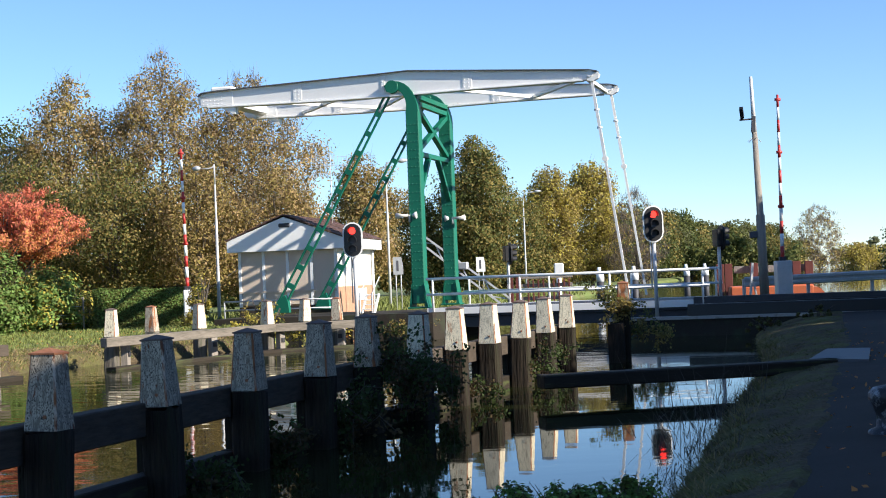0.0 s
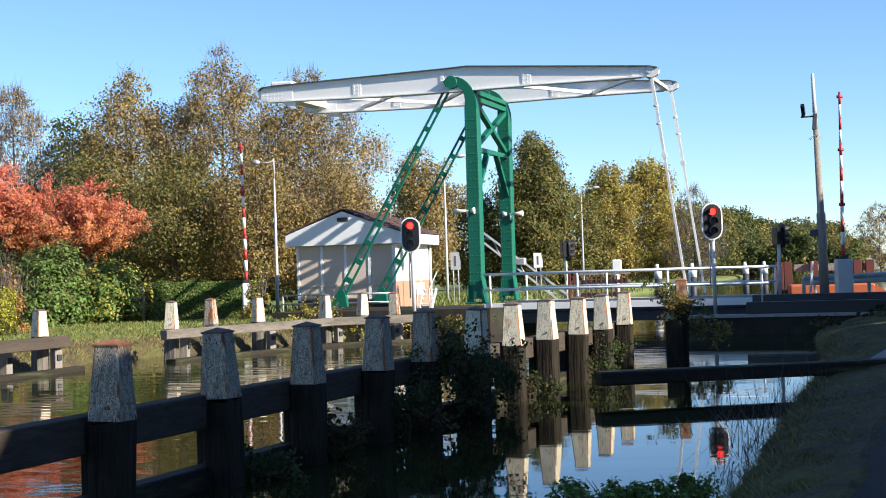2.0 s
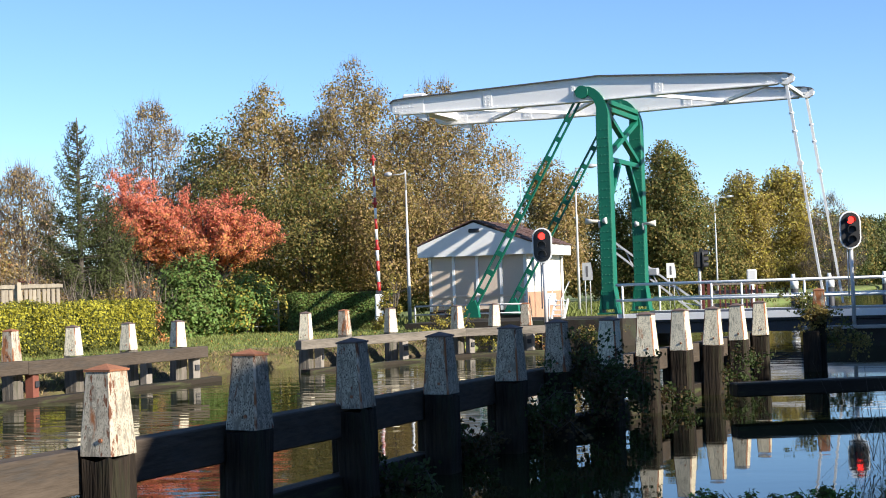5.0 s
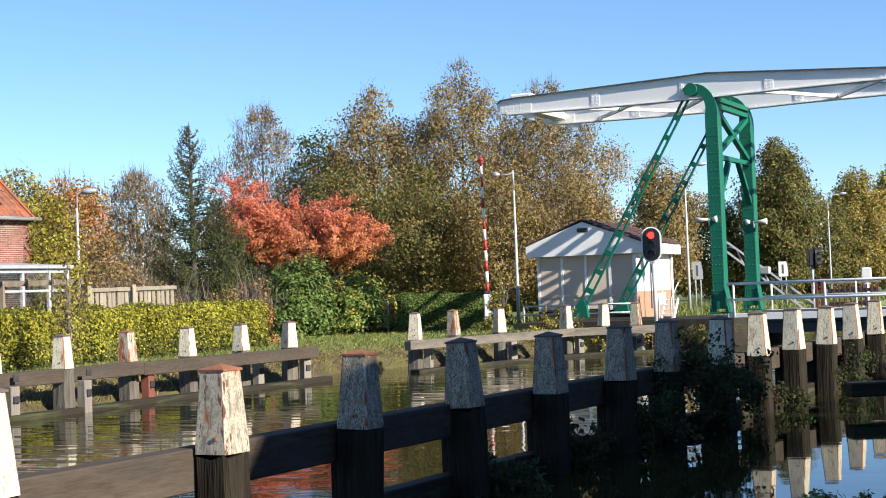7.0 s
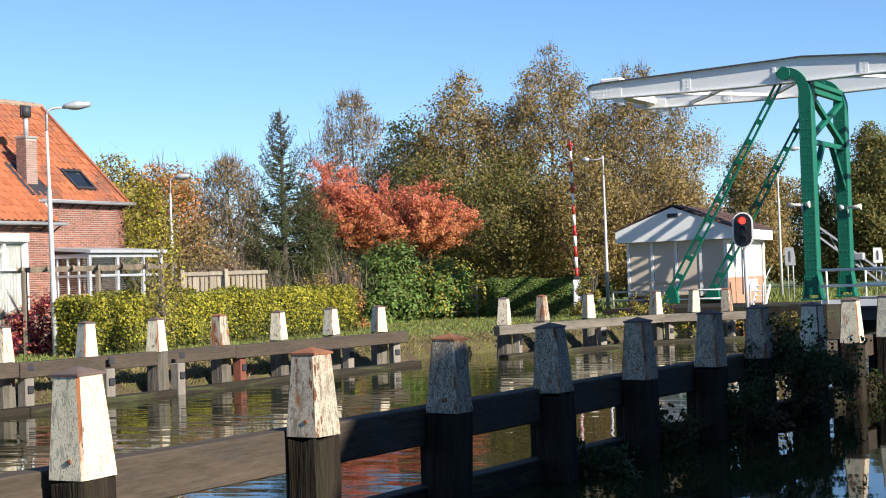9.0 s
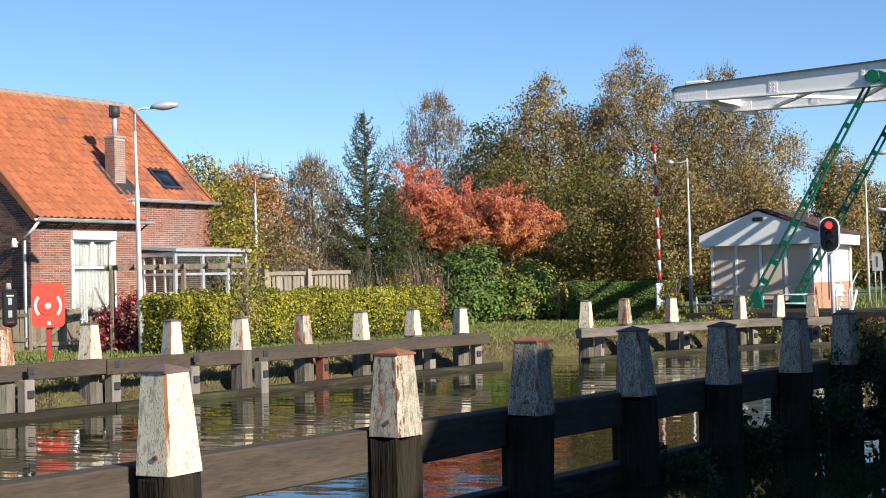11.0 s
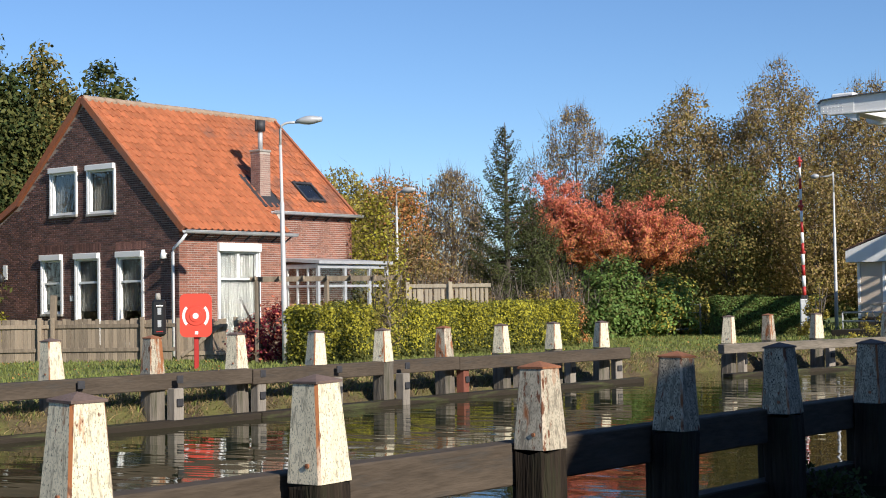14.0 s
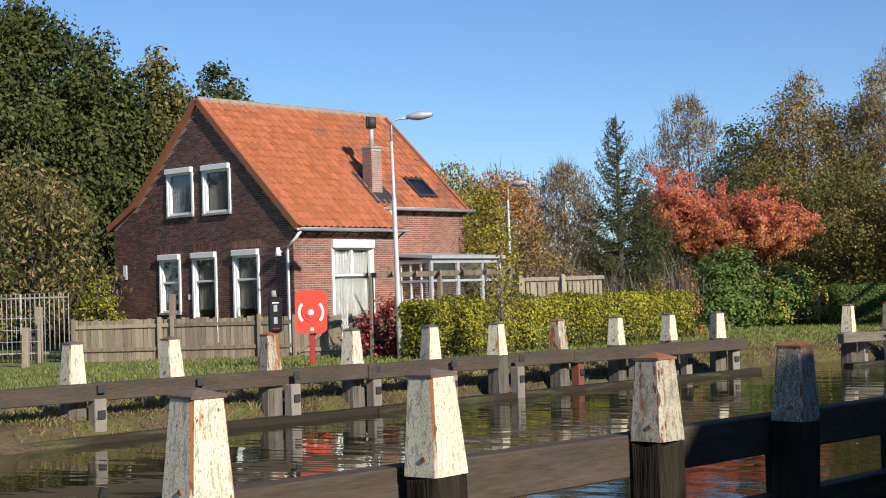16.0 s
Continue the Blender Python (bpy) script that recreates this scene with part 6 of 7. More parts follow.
def bramble(x, y, z, w, d, h, n, seed, label, leaves="l_olive", second="l_green", size=0.032):
    """Leafy shoots that hang over a pile."""
    rng = np.random.default_rng(seed)
    ob = empty("bramble", pose(x, y, z), label, "climber")
    bm = bmesh.new()
    pts = []
    for k in range(max(6, n // 60)):
        p = Vector((rng.uniform(-w, w) * 0.4, rng.uniform(-d, d) * 0.4, rng.uniform(-0.15, 0.25) * h))
        e = p + Vector((rng.normal(0, w * 0.4), rng.normal(0, d * 0.4), rng.uniform(-0.6, 0.6) * h))
        m = (p + e) / 2 + Vector((0, 0, 0.15))
        tube(bm, [p, m, e], [0.006, 0.005, 0.003], 4, cap=False)
        q = 60
        t = rng.uniform(0, 1, q)[:, None]
        P0, P1, P2 = np.array(p), np.array(m), np.array(e)
        pts.append((1 - t) ** 2 * P0 + 2 * t * (1 - t) * P1 + t * t * P2 + rng.normal(0, 0.05, (q, 3)))
    part("shoot_growth", bm, "bark", ob)["kind"] = "stuff"
    pts = np.concatenate(pts)
    k = len(pts) * 2 // 3
    foliage("leaves", pts[:k], size, leaves, ob, seed + 1, aspect=0.75)
    foliage("leaves", pts[k:], size, second, ob, seed + 2, aspect=0.75)


for i, (x, y, z, w, d, h, n) in enumerate(((-0.75, 18.6, 0.75, 0.6, 0.5, 0.9, 1300), (-0.45, 19.4, 0.45, 0.7, 0.9, 0.9, 2200), (-1.15, 17.6, 0.25, 0.6, 0.9, 0.6, 1500), (-1.75, 16.0, 0.12, 0.5, 0.8, 0.45, 1100), (-2.3, 14.3, 0.05, 0.6, 0.5, 0.4, 700),
                                          (0.0, 20.6, 0.35, 0.4, 0.7, 0.7, 1000), (0.6, 22.6, 0.1, 0.5, 0.6, 0.35, 700), (1.5, 25.4, 0.35, 0.8, 0.5, 0.6, 800), (2.1, 27.4, 0.4, 0.7, 0.5, 0.5, 700))):
    bramble(x, y, z, w, d, h, n, 321 + i, ("ivy and brambles climbing over two piles", "dark brambles between the piles", "dark brambles low on the guide beam")[i % 3] if i < 5 else "leafy brambles among the farther piles", "l_dark", "l_bramble", 0.026)
bramble(3.55, 30.6, 1.05, 0.7, 0.5, 0.9, 1100, 326, "brambles covering the single quay pile")
bramble(4.3, 31.2, 0.5, 0.8, 0.7, 0.7, 800, 327, "brambles at the foot of the quay pile")
bramble(-5.6, 41.0, 0.7, 0.7, 0.6, 0.9, 700, 328, "shrubby growth over the guide work", "l_yellow", "l_olive")
bramble(-8.0, 36.3, 0.6, 0.5, 0.5, 0.8, 500, 329, "leafy shoots round a pile", "l_olive", "l_yellow")
bramble(-1.6, 44.6, 0.25, 1.6, 0.5, 0.6, 1200, 335, "dark growth along the foot of the abutment", "l_dark", "l_olive")
bramble(-4.2, 41.6, 0.3, 0.7, 0.6, 0.7, 600, 330, "green growth below the guide beam", "l_green", "l_yellow")
shrub(-7.3, 44.9, 2.0, 0.9, "l_yellow", "thin young birch shoots on the bank", 331, 450, 0.05, "l_olive", 0.5)
shrub(-7.95, 48.1, 1.35, 0.95, "l_yellow", "leafy yellow green shrub before the barrier", 334, 900, 0.05, "l_olive", 0.5)
shrub(-5.2, 43.5, 1.9, 1.2, "l_yellow", "thin shrub with pale yellow leaves", 332, 600, 0.05, "l_olive", 0.4)
shrub(-2.9, 45.6, 1.7, 1.2, "l_yellow", "thin shrub with pale yellow leaves", 333, 520, 0.05, "l_orange", 0.3)
for i, (x, y) in enumerate(((0.5, 11.0), (0.8, 11.15), (1.1, 11.1), (1.35, 11.4), (0.65, 10.8))):
    q = shrub(x, y, 0.42, 0.6, "l_nettle", "low green nettles at the water edge", 341 + i, 2600, 0.02, "l_green", 0.4, name="nettles")
    q.matrix_basis = pose(x, y, -0.02)
for i, (x, y, h, w) in enumerate(((6.9, 38.6, 0.55, 1.5), (8.3, 38.9, 0.5, 1.4), (9.6, 38.7, 0.4, 1.2), (5.6, 34.6, 0.5, 1.1), (5.2, 32.0, 0.45, 1.0), (6.4, 37.0, 0.45, 1.2), (4.6, 29.2, 0.35, 0.9))):
    shrub(x, y, h, w, "l_bramble", "low brown and green weeds on the quay corner", 361 + i, 900, 0.035, "l_green", 0.45, name="weeds")
for i, (x, y) in enumerate(((2.3, 14.6), (2.9, 16.8), (3.6, 18.8))):
    ob = empty("bare_shoots", pose(x, y, 0.05), "bare twiggy shoots leaning over the water", "shrub")
    rng = np.random.default_rng(350 + i)
    shoots(rng.normal(size=(24, 3)) * np.array([0.2, 0.45, 0.02]) + np.array([0, 0, 0.08]), rng, 150, 0.4, ob, 0.005, 0.55, "bark")


# ---- signals, barriers, lamps and masts ----
def stadium(w, h, n=8):
    r = w / 2
    a = [(r * math.cos(t), h / 2 - r + r * math.sin(t)) for t in np.linspace(0, math.pi, n)]
    return a + [(-x, -z) for x, z in a]


def signal(x, y, z0, zlow, ztop, turn, label, lit=True, w=0.54):
    ob = empty("ship_signal", pose(x, y, z0, 0, 0, turn), label, "signal light")
    h, c = ztop - zlow, (ztop + zlow) / 2 - z0
    bm = bmesh.new()
    tube(bm, [(0.04, 0.1, -0.1), (0.02, 0.1, zlow - z0 + 0.2)], 0.055, 10)
    part("post", bm, "steel", ob, "galvanised tube post")
    bm = bmesh.new()
    tube(bm, [(-0.07, 0.12, 0.9), (-0.07, 0.12, zlow - z0 + 0.1)], 0.022, 6)
    part("conduit", bm, "steel", ob)
    bm = bmesh.new()
    prism(bm, [(p, q + c) for p, q in stadium(w + 0.05, h + 0.05)][::-1], 0.0, 0.05)
    part("rim", bm, "signwhite" if lit else "black", ob, "white rimmed back board" if lit else "black back board")
    bm = bmesh.new()
    prism(bm, [(p, q + c) for p, q in stadium(w - 0.03, h - 0.03)][::-1], -0.02, 0.03)
    part("board", bm, "black", ob, "matt black board")
    bm = bmesh.new()
    box(bm, -0.17, 0.05, c - h * 0.36, 0.17, 0.25, c + h * 0.36, 0.02)
    part("housing", bm, "black", ob)
    for k in (1, 0, -1):
        zz = c + k * h * 0.27
        bm = bmesh.new()
        tube(bm, [(0, -0.02, zz), (0, -0.035, zz)], 0.10, 16)
        part("lens", bm, "redlight" if k == 1 and lit else "darkplate", ob, "glowing red lens" if k == 1 and lit else "dark lens")
        bm = bmesh.new()
        arc = np.linspace(-0.4, math.pi + 0.4, 12)
        r0 = [[bm.verts.new((math.cos(a) * rad, yy, zz + math.sin(a) * rad)) for a in arc] for rad, yy in ((0.125, -0.02), (0.125, -0.20), (0.112, -0.20), (0.112, -0.02))]
        for a0, a1 in zip(r0, r0[1:]):
            for i in range(11):
                bm.faces.new((a0[i], a0[i + 1], a1[i + 1], a1[i]))
        part("hood", bm, "black", ob)
    return ob


signal(5.93, 42.29, 0.45, 2.62, 3.62, 8, "three-lens ship signal on quay showing red")
signal(-2.59, 42.95, 0.3, 2.53, 3.50, -4, "three-lens ship signal by the hut showing red", w=0.52)
signal(8.57, 46.2, 0.85, 2.36, 3.09, 108, "ship signal turned to the far side", False, 0.42)
signal(2.35, 52.9, 0.6, 2.2, 2.95, 104, "ship signal beyond the bridge turned away", False, 0.42)


def barrier(x, y, z0, zbox, ztop, lean, label, bw):
    ob = empty("road_barrier", pose(x, y, z0), label, "barrier")
    bm = bmesh.new()
    box(bm, -bw / 2, -bw / 2, -0.5, bw / 2, bw / 2, zbox - z0, 0.025)
    b = part("cabinet", bm, "steel" if bw > 0.4 else "signwhite", ob, "light grey drive cabinet")
    bm = bmesh.new()
    box(bm, -bw * 0.36, -bw / 2 - 0.012, 0.2, bw * 0.36, -bw / 2, zbox - z0 - 0.15, 0.004)
    part("door", bm, "steel" if bw > 0.4 else "signwhite", b)
    bm = bmesh.new()
    box(bm, -0.1, -0.06, zbox - z0, 0.1, 0.06, zbox - z0 + 0.12, 0.01)
    part("clamp", bm, "darksteel", ob)
    L, n = ztop - zbox, 13
    for k in range(n):
        bm = bmesh.new()
        a, b2 = zbox - z0 + 0.05 + L * k / n, zbox - z0 + 0.05 + L * (k + 1) / n
        r0, r1 = 0.062 - 0.026 * k / n, 0.062 - 0.026 * (k + 1) / n
        tube(bm, [(lean * (a - zbox + z0), 0, a), (lean * (b2 - zbox + z0), 0, b2)], [r0, r1], 8)
        part("band", bm, "red" if k % 2 == 0 else "signwhite", ob, "red band" if k % 2 == 0 else "white band")
    for u in (0.33, 0.66, 0.98):
        bm = bmesh.new()
        zz = zbox - z0 + L * u
        tube(bm, [(lean * L * u - 0.085, 0, zz), (lean * L * u + 0.085, 0, zz)], 0.045, 8)
        part("lamp", bm, "red", ob, "small red warning lamp")
    return ob


barrier(10.11, 44.87, 0.6, 1.95, 6.87, 0.010, "raised red and white road barrier on grey cabinet", 0.46)
barrier(-8.45, 49.3, 0.8, 1.75, 6.34, -0.015, "raised red and white road barrier beside the hut", 0.26)


def street_lamp(x, y, z0, ztop, reach, turn, label, head=0.75, lean=0.0):
    ob = empty("street_lamp", pose(x, y, z0, 0, 0, turn), label, "street lamp")
    h = ztop - z0
    bm = bmesh.new()
    tube(bm, [(-lean * 0.0, 0, -0.2), (-lean * h * 0.3, 0, h * 0.3), (-lean * h * 0.31, 0, h * 0.31), (-lean * h * 0.66, 0, h * 0.66), (-lean * h * 0.67, 0, h * 0.67), (-lean * h, 0, h * 0.9)], [0.075, 0.07, 0.06, 0.055, 0.04, 0.035], 10)
    part("pole", bm, "steel", ob, "grey tapered pole")
    bm = bmesh.new()
    r = reach * 0.55
    pts = [(-lean * h, 0, h * 0.9)] + [(-lean * h + r * (1 - math.cos(a)), 0, h - r * 0.4 - (0.1 * h - r * 0.4) * 0 + r * 0.6 * math.sin(a) - r * 0.4) for a in np.linspace(0, math.pi / 2, 6)] + [(-lean * h + reach, 0, h - r * 0.2)]
    tube(bm, pts, 0.03, 8)
    part("arm", bm, "steel", ob)
    bm = bmesh.new()
    xs = np.linspace(0, head, 7)
    ring = []
    for i, q in enumerate(xs):
        w, t = 0.05 + 0.09 * math.sin(math.pi * min(0.9, q / head * 0.95 + 0.08)), 0.04 + 0.07 * math.sin(math.pi * min(0.92, q / head))
        ring.append([bm.verts.new((-lean * h + reach - 0.05 + q, math.cos(a) * w, h - r * 0.2 + 0.03 + math.sin(a) * t + 0.06 * q)) for a in np.linspace(0, 2 * math.pi, 9)[:-1]])
    for a0, a1 in zip(ring, ring[1:]):
        for i in range(8):
            bm.faces.new((a0[i], a1[i], a1[(i + 1) % 8], a0[(i + 1) % 8]))
    bm.faces.new(ring[0])
    bm.faces.new(ring[-1][::-1])
    part("lantern", bm, "zinc", ob, "pale grey lantern head", True)
    return ob


street_lamp(-17.72, 31.45, 0.40, 6.28, 0.45, 20, "tall grey street lamp before the brick house", 0.62, 0.012)
street_lamp(-8.95, 59.3, 0.6, 6.42, -0.5, 0, "grey street lamp behind the barrier", -0.3)
street_lamp(-2.65, 72.0, 0.5, 7.5, 0.6, 0, "grey street lamp beyond the hut", 0.5)
street_lamp(6.2, 114.8, 0.5, 8.1, 0.9, 0, "grey street lamp on the far road", 0.5)
street_lamp(14.1, 134.3, 0.5, 7.6, 0.9, 0, "grey street lamp on the far road", 0.5)
street_lamp(-22.02, 47.1, 0.5, 5.7, 0.25, 0, "pale street lamp behind the garden", 0.5)


def mast():
    ob = empty("camera_mast", pose(9.92, 46.96, 0.8), "tall grey mast with a surveillance camera", "mast")
    bm = bmesh.new()
    tube(bm, [(0.06, 0, -0.2), (0.02, 0, 2.6), (0.02, 0, 2.62), (-0.05, 0, 5.2)], [0.15, 0.14, 0.11, 0.085], 12)
    part("lower_pole", bm, "greywood", ob, "weathered brown lower pole")
    bm = bmesh.new()
    tube(bm, [(-0.05, 0, 5.2), (-0.10, 0, 6.95)], [0.075, 0.05], 10)
    part("upper_pole", bm, "steel", ob)
    bm = bmesh.new()
    bar(bm, (-0.1, 0, 5.62), (-0.5, 0, 5.60), 0.05, 0.05)
    bar(bm, (-0.1, 0, 5.2), (-0.06, 0, 5.7), 0.16, 0.1)
    part("arm", bm, "darksteel", ob)
    bm = bmesh.new()
    bar(bm, (-0.42, -0.05, 5.68), (-0.5, -0.28, 5.95), 0.11, 0.13)
    tube(bm, [(-0.43, 0, 5.6), (-0.43, 0, 5.85)], 0.05, 8)
    part("camera_head", bm, "black", ob, "black camera housing")
    for k in range(4):
        bm = bmesh.new()
        a = 0.6 + k * 1.5
        tube(bm, [(-0.05, 0, 5.1), (-0.05 + math.cos(a) * 0.28, math.sin(a) * 0.28, 4.9)], 0.008, 5)
        part("spike", bm, "steel", ob)
    bm = bmesh.new()
    box(bm, -0.35, -0.06, 1.9, 0.12, -0.02, 2.1, 0.01)
    part("name_board", bm, "darkplate", ob)


mast()


# ---- lifebuoy box and black post on the bank ----
def lifebuoy():
    ob = empty("lifebuoy_box", pose(-18.15, 28.2, 0.36, 0, 0, 28), "red lifebuoy cabinet on a red post", "lifebuoy box")
    bm = bmesh.new()
    box(bm, -0.05, -0.03, -0.15, 0.05, 0.07, 0.95, 0.008)
    part("post", bm, "red", ob, "red steel post")
    bm = bmesh.new()
    pts, r = [], 0.13
    for cx, cz, a0 in ((0.35 - r, 0.96 - r, 0), (-0.35 + r, 0.96 - r, 90), (-0.35 + r, r, 180), (0.35 - r, r, 270)):
        pts += [(cx + r * math.cos(radians(a0 + k * 22.5)), 0.80 + cz + r * math.sin(radians(a0 + k * 22.5))) for k in range(5)]
    prism(bm, pts[::-1], -0.10, 0.0)
    b = part("cabinet", bm, "boxred", ob, "glossy red rounded cabinet")
    bm = bmesh.new()
    for rad, y in ((0.21, -0.115), (0.13, -0.13)):
        tube(bm, [(0, -0.1, 1.27), (0, y, 1.27)], [rad + 0.01, rad], 22)
    part("boss", bm, "boxred", b)
    bm = bmesh.new()
    tube(bm, [(0, -0.12, 1.27), (0, -0.138, 1.27)], 0.065, 18)
    part("hub_mark", bm, "signwhite", b, "white round mark")
    for s in (-1, 1):
        bm = bmesh.new()
        arc = np.linspace(-0.75, 0.75, 9)
        rings = [[bm.verts.new((s * (0.0 + rad * math.cos(a)), -0.106, 1.27 + rad * math.sin(a) * 1.05)) for a in arc] for rad in (0.235, 0.295)]
        for i in range(8):
            q = (rings[0][i], rings[1][i], rings[1][i + 1], rings[0][i + 1])
            bm.faces.new(q if s > 0 else q[::-1])
        part("ring_mark", bm, "signwhite", b, "white curved mark")
    bm = bmesh.new()
    box(bm, -0.02, -0.112, 0.86, 0.05, -0.101, 0.93)
    part("seal", bm, "signwhite", b)
    ob = empty("litter_bin", pose(-18.80, 27.72, 0.42, 0, 0, 30), "black rounded litter bin on a post", "litter bin")
    bm = bmesh.new()
    tube(bm, [(0, 0.1, -0.15), (0, 0.1, 1.5)], 0.045, 8)
    part("post", bm, "darksteel", ob)
    bm = bmesh.new()
    box(bm, -0.15, -0.16, 0.78, 0.15, 0.12, 1.58, 0.05)
    b = part("body", bm, "black", ob)
    bm = bmesh.new()
    tube(bm, [(-0.02, 0.0, 1.56), (-0.02, 0.0, 1.72)], [0.07, 0.05], 10)
    part("knob", bm, "concrete", ob, "pale knob")
    for z0, z1, c in ((1.25, 1.40, "zinc"), (0.98, 1.13, "zinc"), (1.43, 1.46, "signwhite"), (0.87, 0.89, "red")):
        bm = bmesh.new()
        box(bm, -0.02 if c == "zinc" else -0.05, -0.165, z0, 0.06 if c == "zinc" else 0.10, -0.158, z1)
        part("label", bm, c, b)


lifebuoy()


# ---- fences and garden timber ----
def board_fence(pts, h, label, z=0.4, bw=0.108, gap=0.005, material="fence", seed=1, rails=(0.3, 0.85), post_every=2.4, ragged=0.03):
    ob = empty("board_fence", Matrix(), label, "fence")
    r = random.Random(seed)
    for (x0, y0), (x1, y1) in zip(pts, pts[1:]):
        a, b = Vector((x0, y0, z)), Vector((x1, y1, z))
        L, d = (b - a).length, (b - a).normalized()
        ang = math.atan2(d.y, d.x)
        base = Matrix.Translation(a) @ Matrix.Rotation(ang, 4, "Z")
        n = int(L / (bw + gap))
        bm = bmesh.new()
        box(bm, 0, -0.01, -0.05, bw, 0.01, h, 0.004)
        me = None
        for k in range(n):
            if me is None:
                q = part("board", bm, material, ob)
                me = q.data
            else:
                q = new("board", me)
                q.parent = ob
            q.matrix_basis = base @ pose(k * (bw + gap), r.uniform(-0.006, 0.006), r.uniform(-ragged, ragged), 0, r.uniform(-0.8, 0.8), 0)
        for u in rails:
            bm = bmesh.new()
            box(bm, 0, -0.055, h * u - 0.05, L, -0.014, h * u + 0.05, 0.004)
            q = part("rail", bm, material, ob)
            q.matrix_basis = base
        for k in range(int(L / post_every) + 1):
            bm = bmesh.new()
            box(bm, -0.05, -0.13, -0.1, 0.05, -0.058, h + 0.06, 0.006)
            q = part("post", bm, material, ob)
            q.matrix_basis = base @ pose(min(k * post_every, L - 0.05), 0, 0)
    return ob


board_fence([(-27.4, 30.9), (-24.8, 31.8), (-21.7, 32.75)], 1.12, "low grey weathered board fence before the house", seed=2)
board_fence([(-21.6, 32.8), (-20.4, 33.2)], 1.08, "grey board garden gate with a diagonal brace", seed=3, rails=(0.2, 0.85))
board_fence([(-20.2, 33.3), (-18.4, 34.0)], 1.08, "low grey board fence beside the gate", seed=4)
board_fence([(-17.6, 38.3), (-15.4, 39.1)], 1.95, "pale upright board fence behind the hedge", seed=5, bw=0.09, gap=0.03, material="palefence", rails=(0.1, 0.6, 0.97), ragged=0.005, post_every=1.2)
bm = bmesh.new()
bar(bm, (-21.5, 32.74, 0.55), (-20.5, 33.1, 1.35), 0.05, 0.09)
tagged(link("gate_brace", bm, "fence"), "grey diagonal brace of the garden gate", "brace")


def pergola():
    ob = empty("pergola", Matrix(), "open timber pergola frame beside the house", "pergola")
    for x, y in ((-18.75, 31.9), (-17.35, 32.9), (-16.1, 33.8)):
        bm = bmesh.new()
        box(bm, x - 0.05, y - 0.05, 0.3, x + 0.05, y + 0.05, 2.42, 0.008)
        part("post", bm, "fence", ob)
    bm = bmesh.new()
    bar(bm, (-18.9, 31.8, 2.47), (-15.8, 34.0, 2.47), 0.06, 0.13)
    part("beam", bm, "fence", ob)
    for k in range(7):
        u = k / 6
        p = Vector((-18.8, 31.87, 2.5)).lerp(Vector((-15.9, 33.93, 2.5)), u)
        bm = bmesh.new()
        bar(bm, p + Vector((0.14, -0.2, 0)), p + Vector((-0.6, 0.9, 0)), 0.04, 0.09)
        part("rafter", bm, "fence", ob)


pergola()
for x, y, h in ((-27.0, 28.6, 1.0), (-28.4, 30.6, 1.5), (-26.1, 33.4, 1.75)):
    bm = bmesh.new()
    box(bm, -0.08, -0.08, -0.2, 0.08, 0.08, h, 0.012)
    q = link("fence_post", bm, "fence")
    q.matrix_basis = pose(x, y, ground_z(x, y), 1, 2, 20)
    tagged(q, "short grey timber gate post on the grass", "post")


def wire_fence(pts, h, label, step=2.0, rails=4, material="zinc"):
    ob = empty("wire_fence", Matrix(), label, "fence")
    for (x0, y0), (x1, y1) in zip(pts, pts[1:]):
        a, b = Vector((x0, y0, 0)), Vector((x1, y1, 0))
        n = max(1, round((b - a).length / step))
        for k in range(n + 1):
            p = a.lerp(b, k / n)
            z = ground_z(p.x, p.y)
            bm = bmesh.new()
            tube(bm, [(p.x, p.y, z - 0.1), (p.x, p.y, z + h)], 0.035, 6)
            part("post", bm, "greywood", ob)
        for k in range(rails):
            bm = bmesh.new()
            tube(bm, [(a.x, a.y, ground_z(a.x, a.y) + h * (k + 1) / rails - 0.03), (b.x, b.y, ground_z(b.x, b.y) + h * (k + 1) / rails - 0.03)], 0.006, 4)
            part("wire", bm, material, ob)


def pale_fence(a, b, h, label):
    """Upright round pales between two rails."""
    ob = empty("pale_fence", Matrix(), label, "fence")
    a, b = Vector((*a, ground_z(*a))), Vector((*b, ground_z(*b)))
    n = int((b - a).length / 0.14)
    for k in range(n + 1):
        p = a.lerp(b, k / n)
        bm = bmesh.new()
        tube(bm, [p - Vector((0, 0, 0.1)), p + Vector((0, 0, h))], 0.035 if k % 12 == 0 else 0.014, 6)
        part("post" if k % 12 == 0 else "pale", bm, "concrete", ob)
    for z in (0.25, h - 0.12):
        bm = bmesh.new()
        bar(bm, a + Vector((0, 0, z)), b + Vector((0, 0, z)), 0.03, 0.04)
        part("rail", bm, "concrete", ob)


pale_fence((-33.0, 30.4), (-28.3, 31.7), 1.9, "tall grey steel pale fence beside the house")
wire_fence([(-31.5, 28.6), (-28.0, 30.3)], 1.25, "grey wire mesh fence beside the house")
wire_fence([(-16.6, 51.0), (-12.6, 52.2)], 1.15, "low wire fence with thin posts by shrubs")


# ---- quay, abutments and the crossing beams ----
def slab(name, pts, z0, z1, material, label, category, kind="structure"):
    bm = bmesh.new()
    lo = [bm.verts.new((*p, z0)) for p in pts]
    hi = [bm.verts.new((*p, z1)) for p in pts]
    bm.faces.new(lo[::-1])
    bm.faces.new(hi)
    k = len(pts)
    for i in range(k):
        bm.faces.new((lo[i], lo[(i + 1) % k], hi[(i + 1) % k], hi[i]))
    bmesh.ops.recalc_face_normals(bm, faces=bm.faces)
    return tagged(link(name, bm, material), label, category, kind=kind)


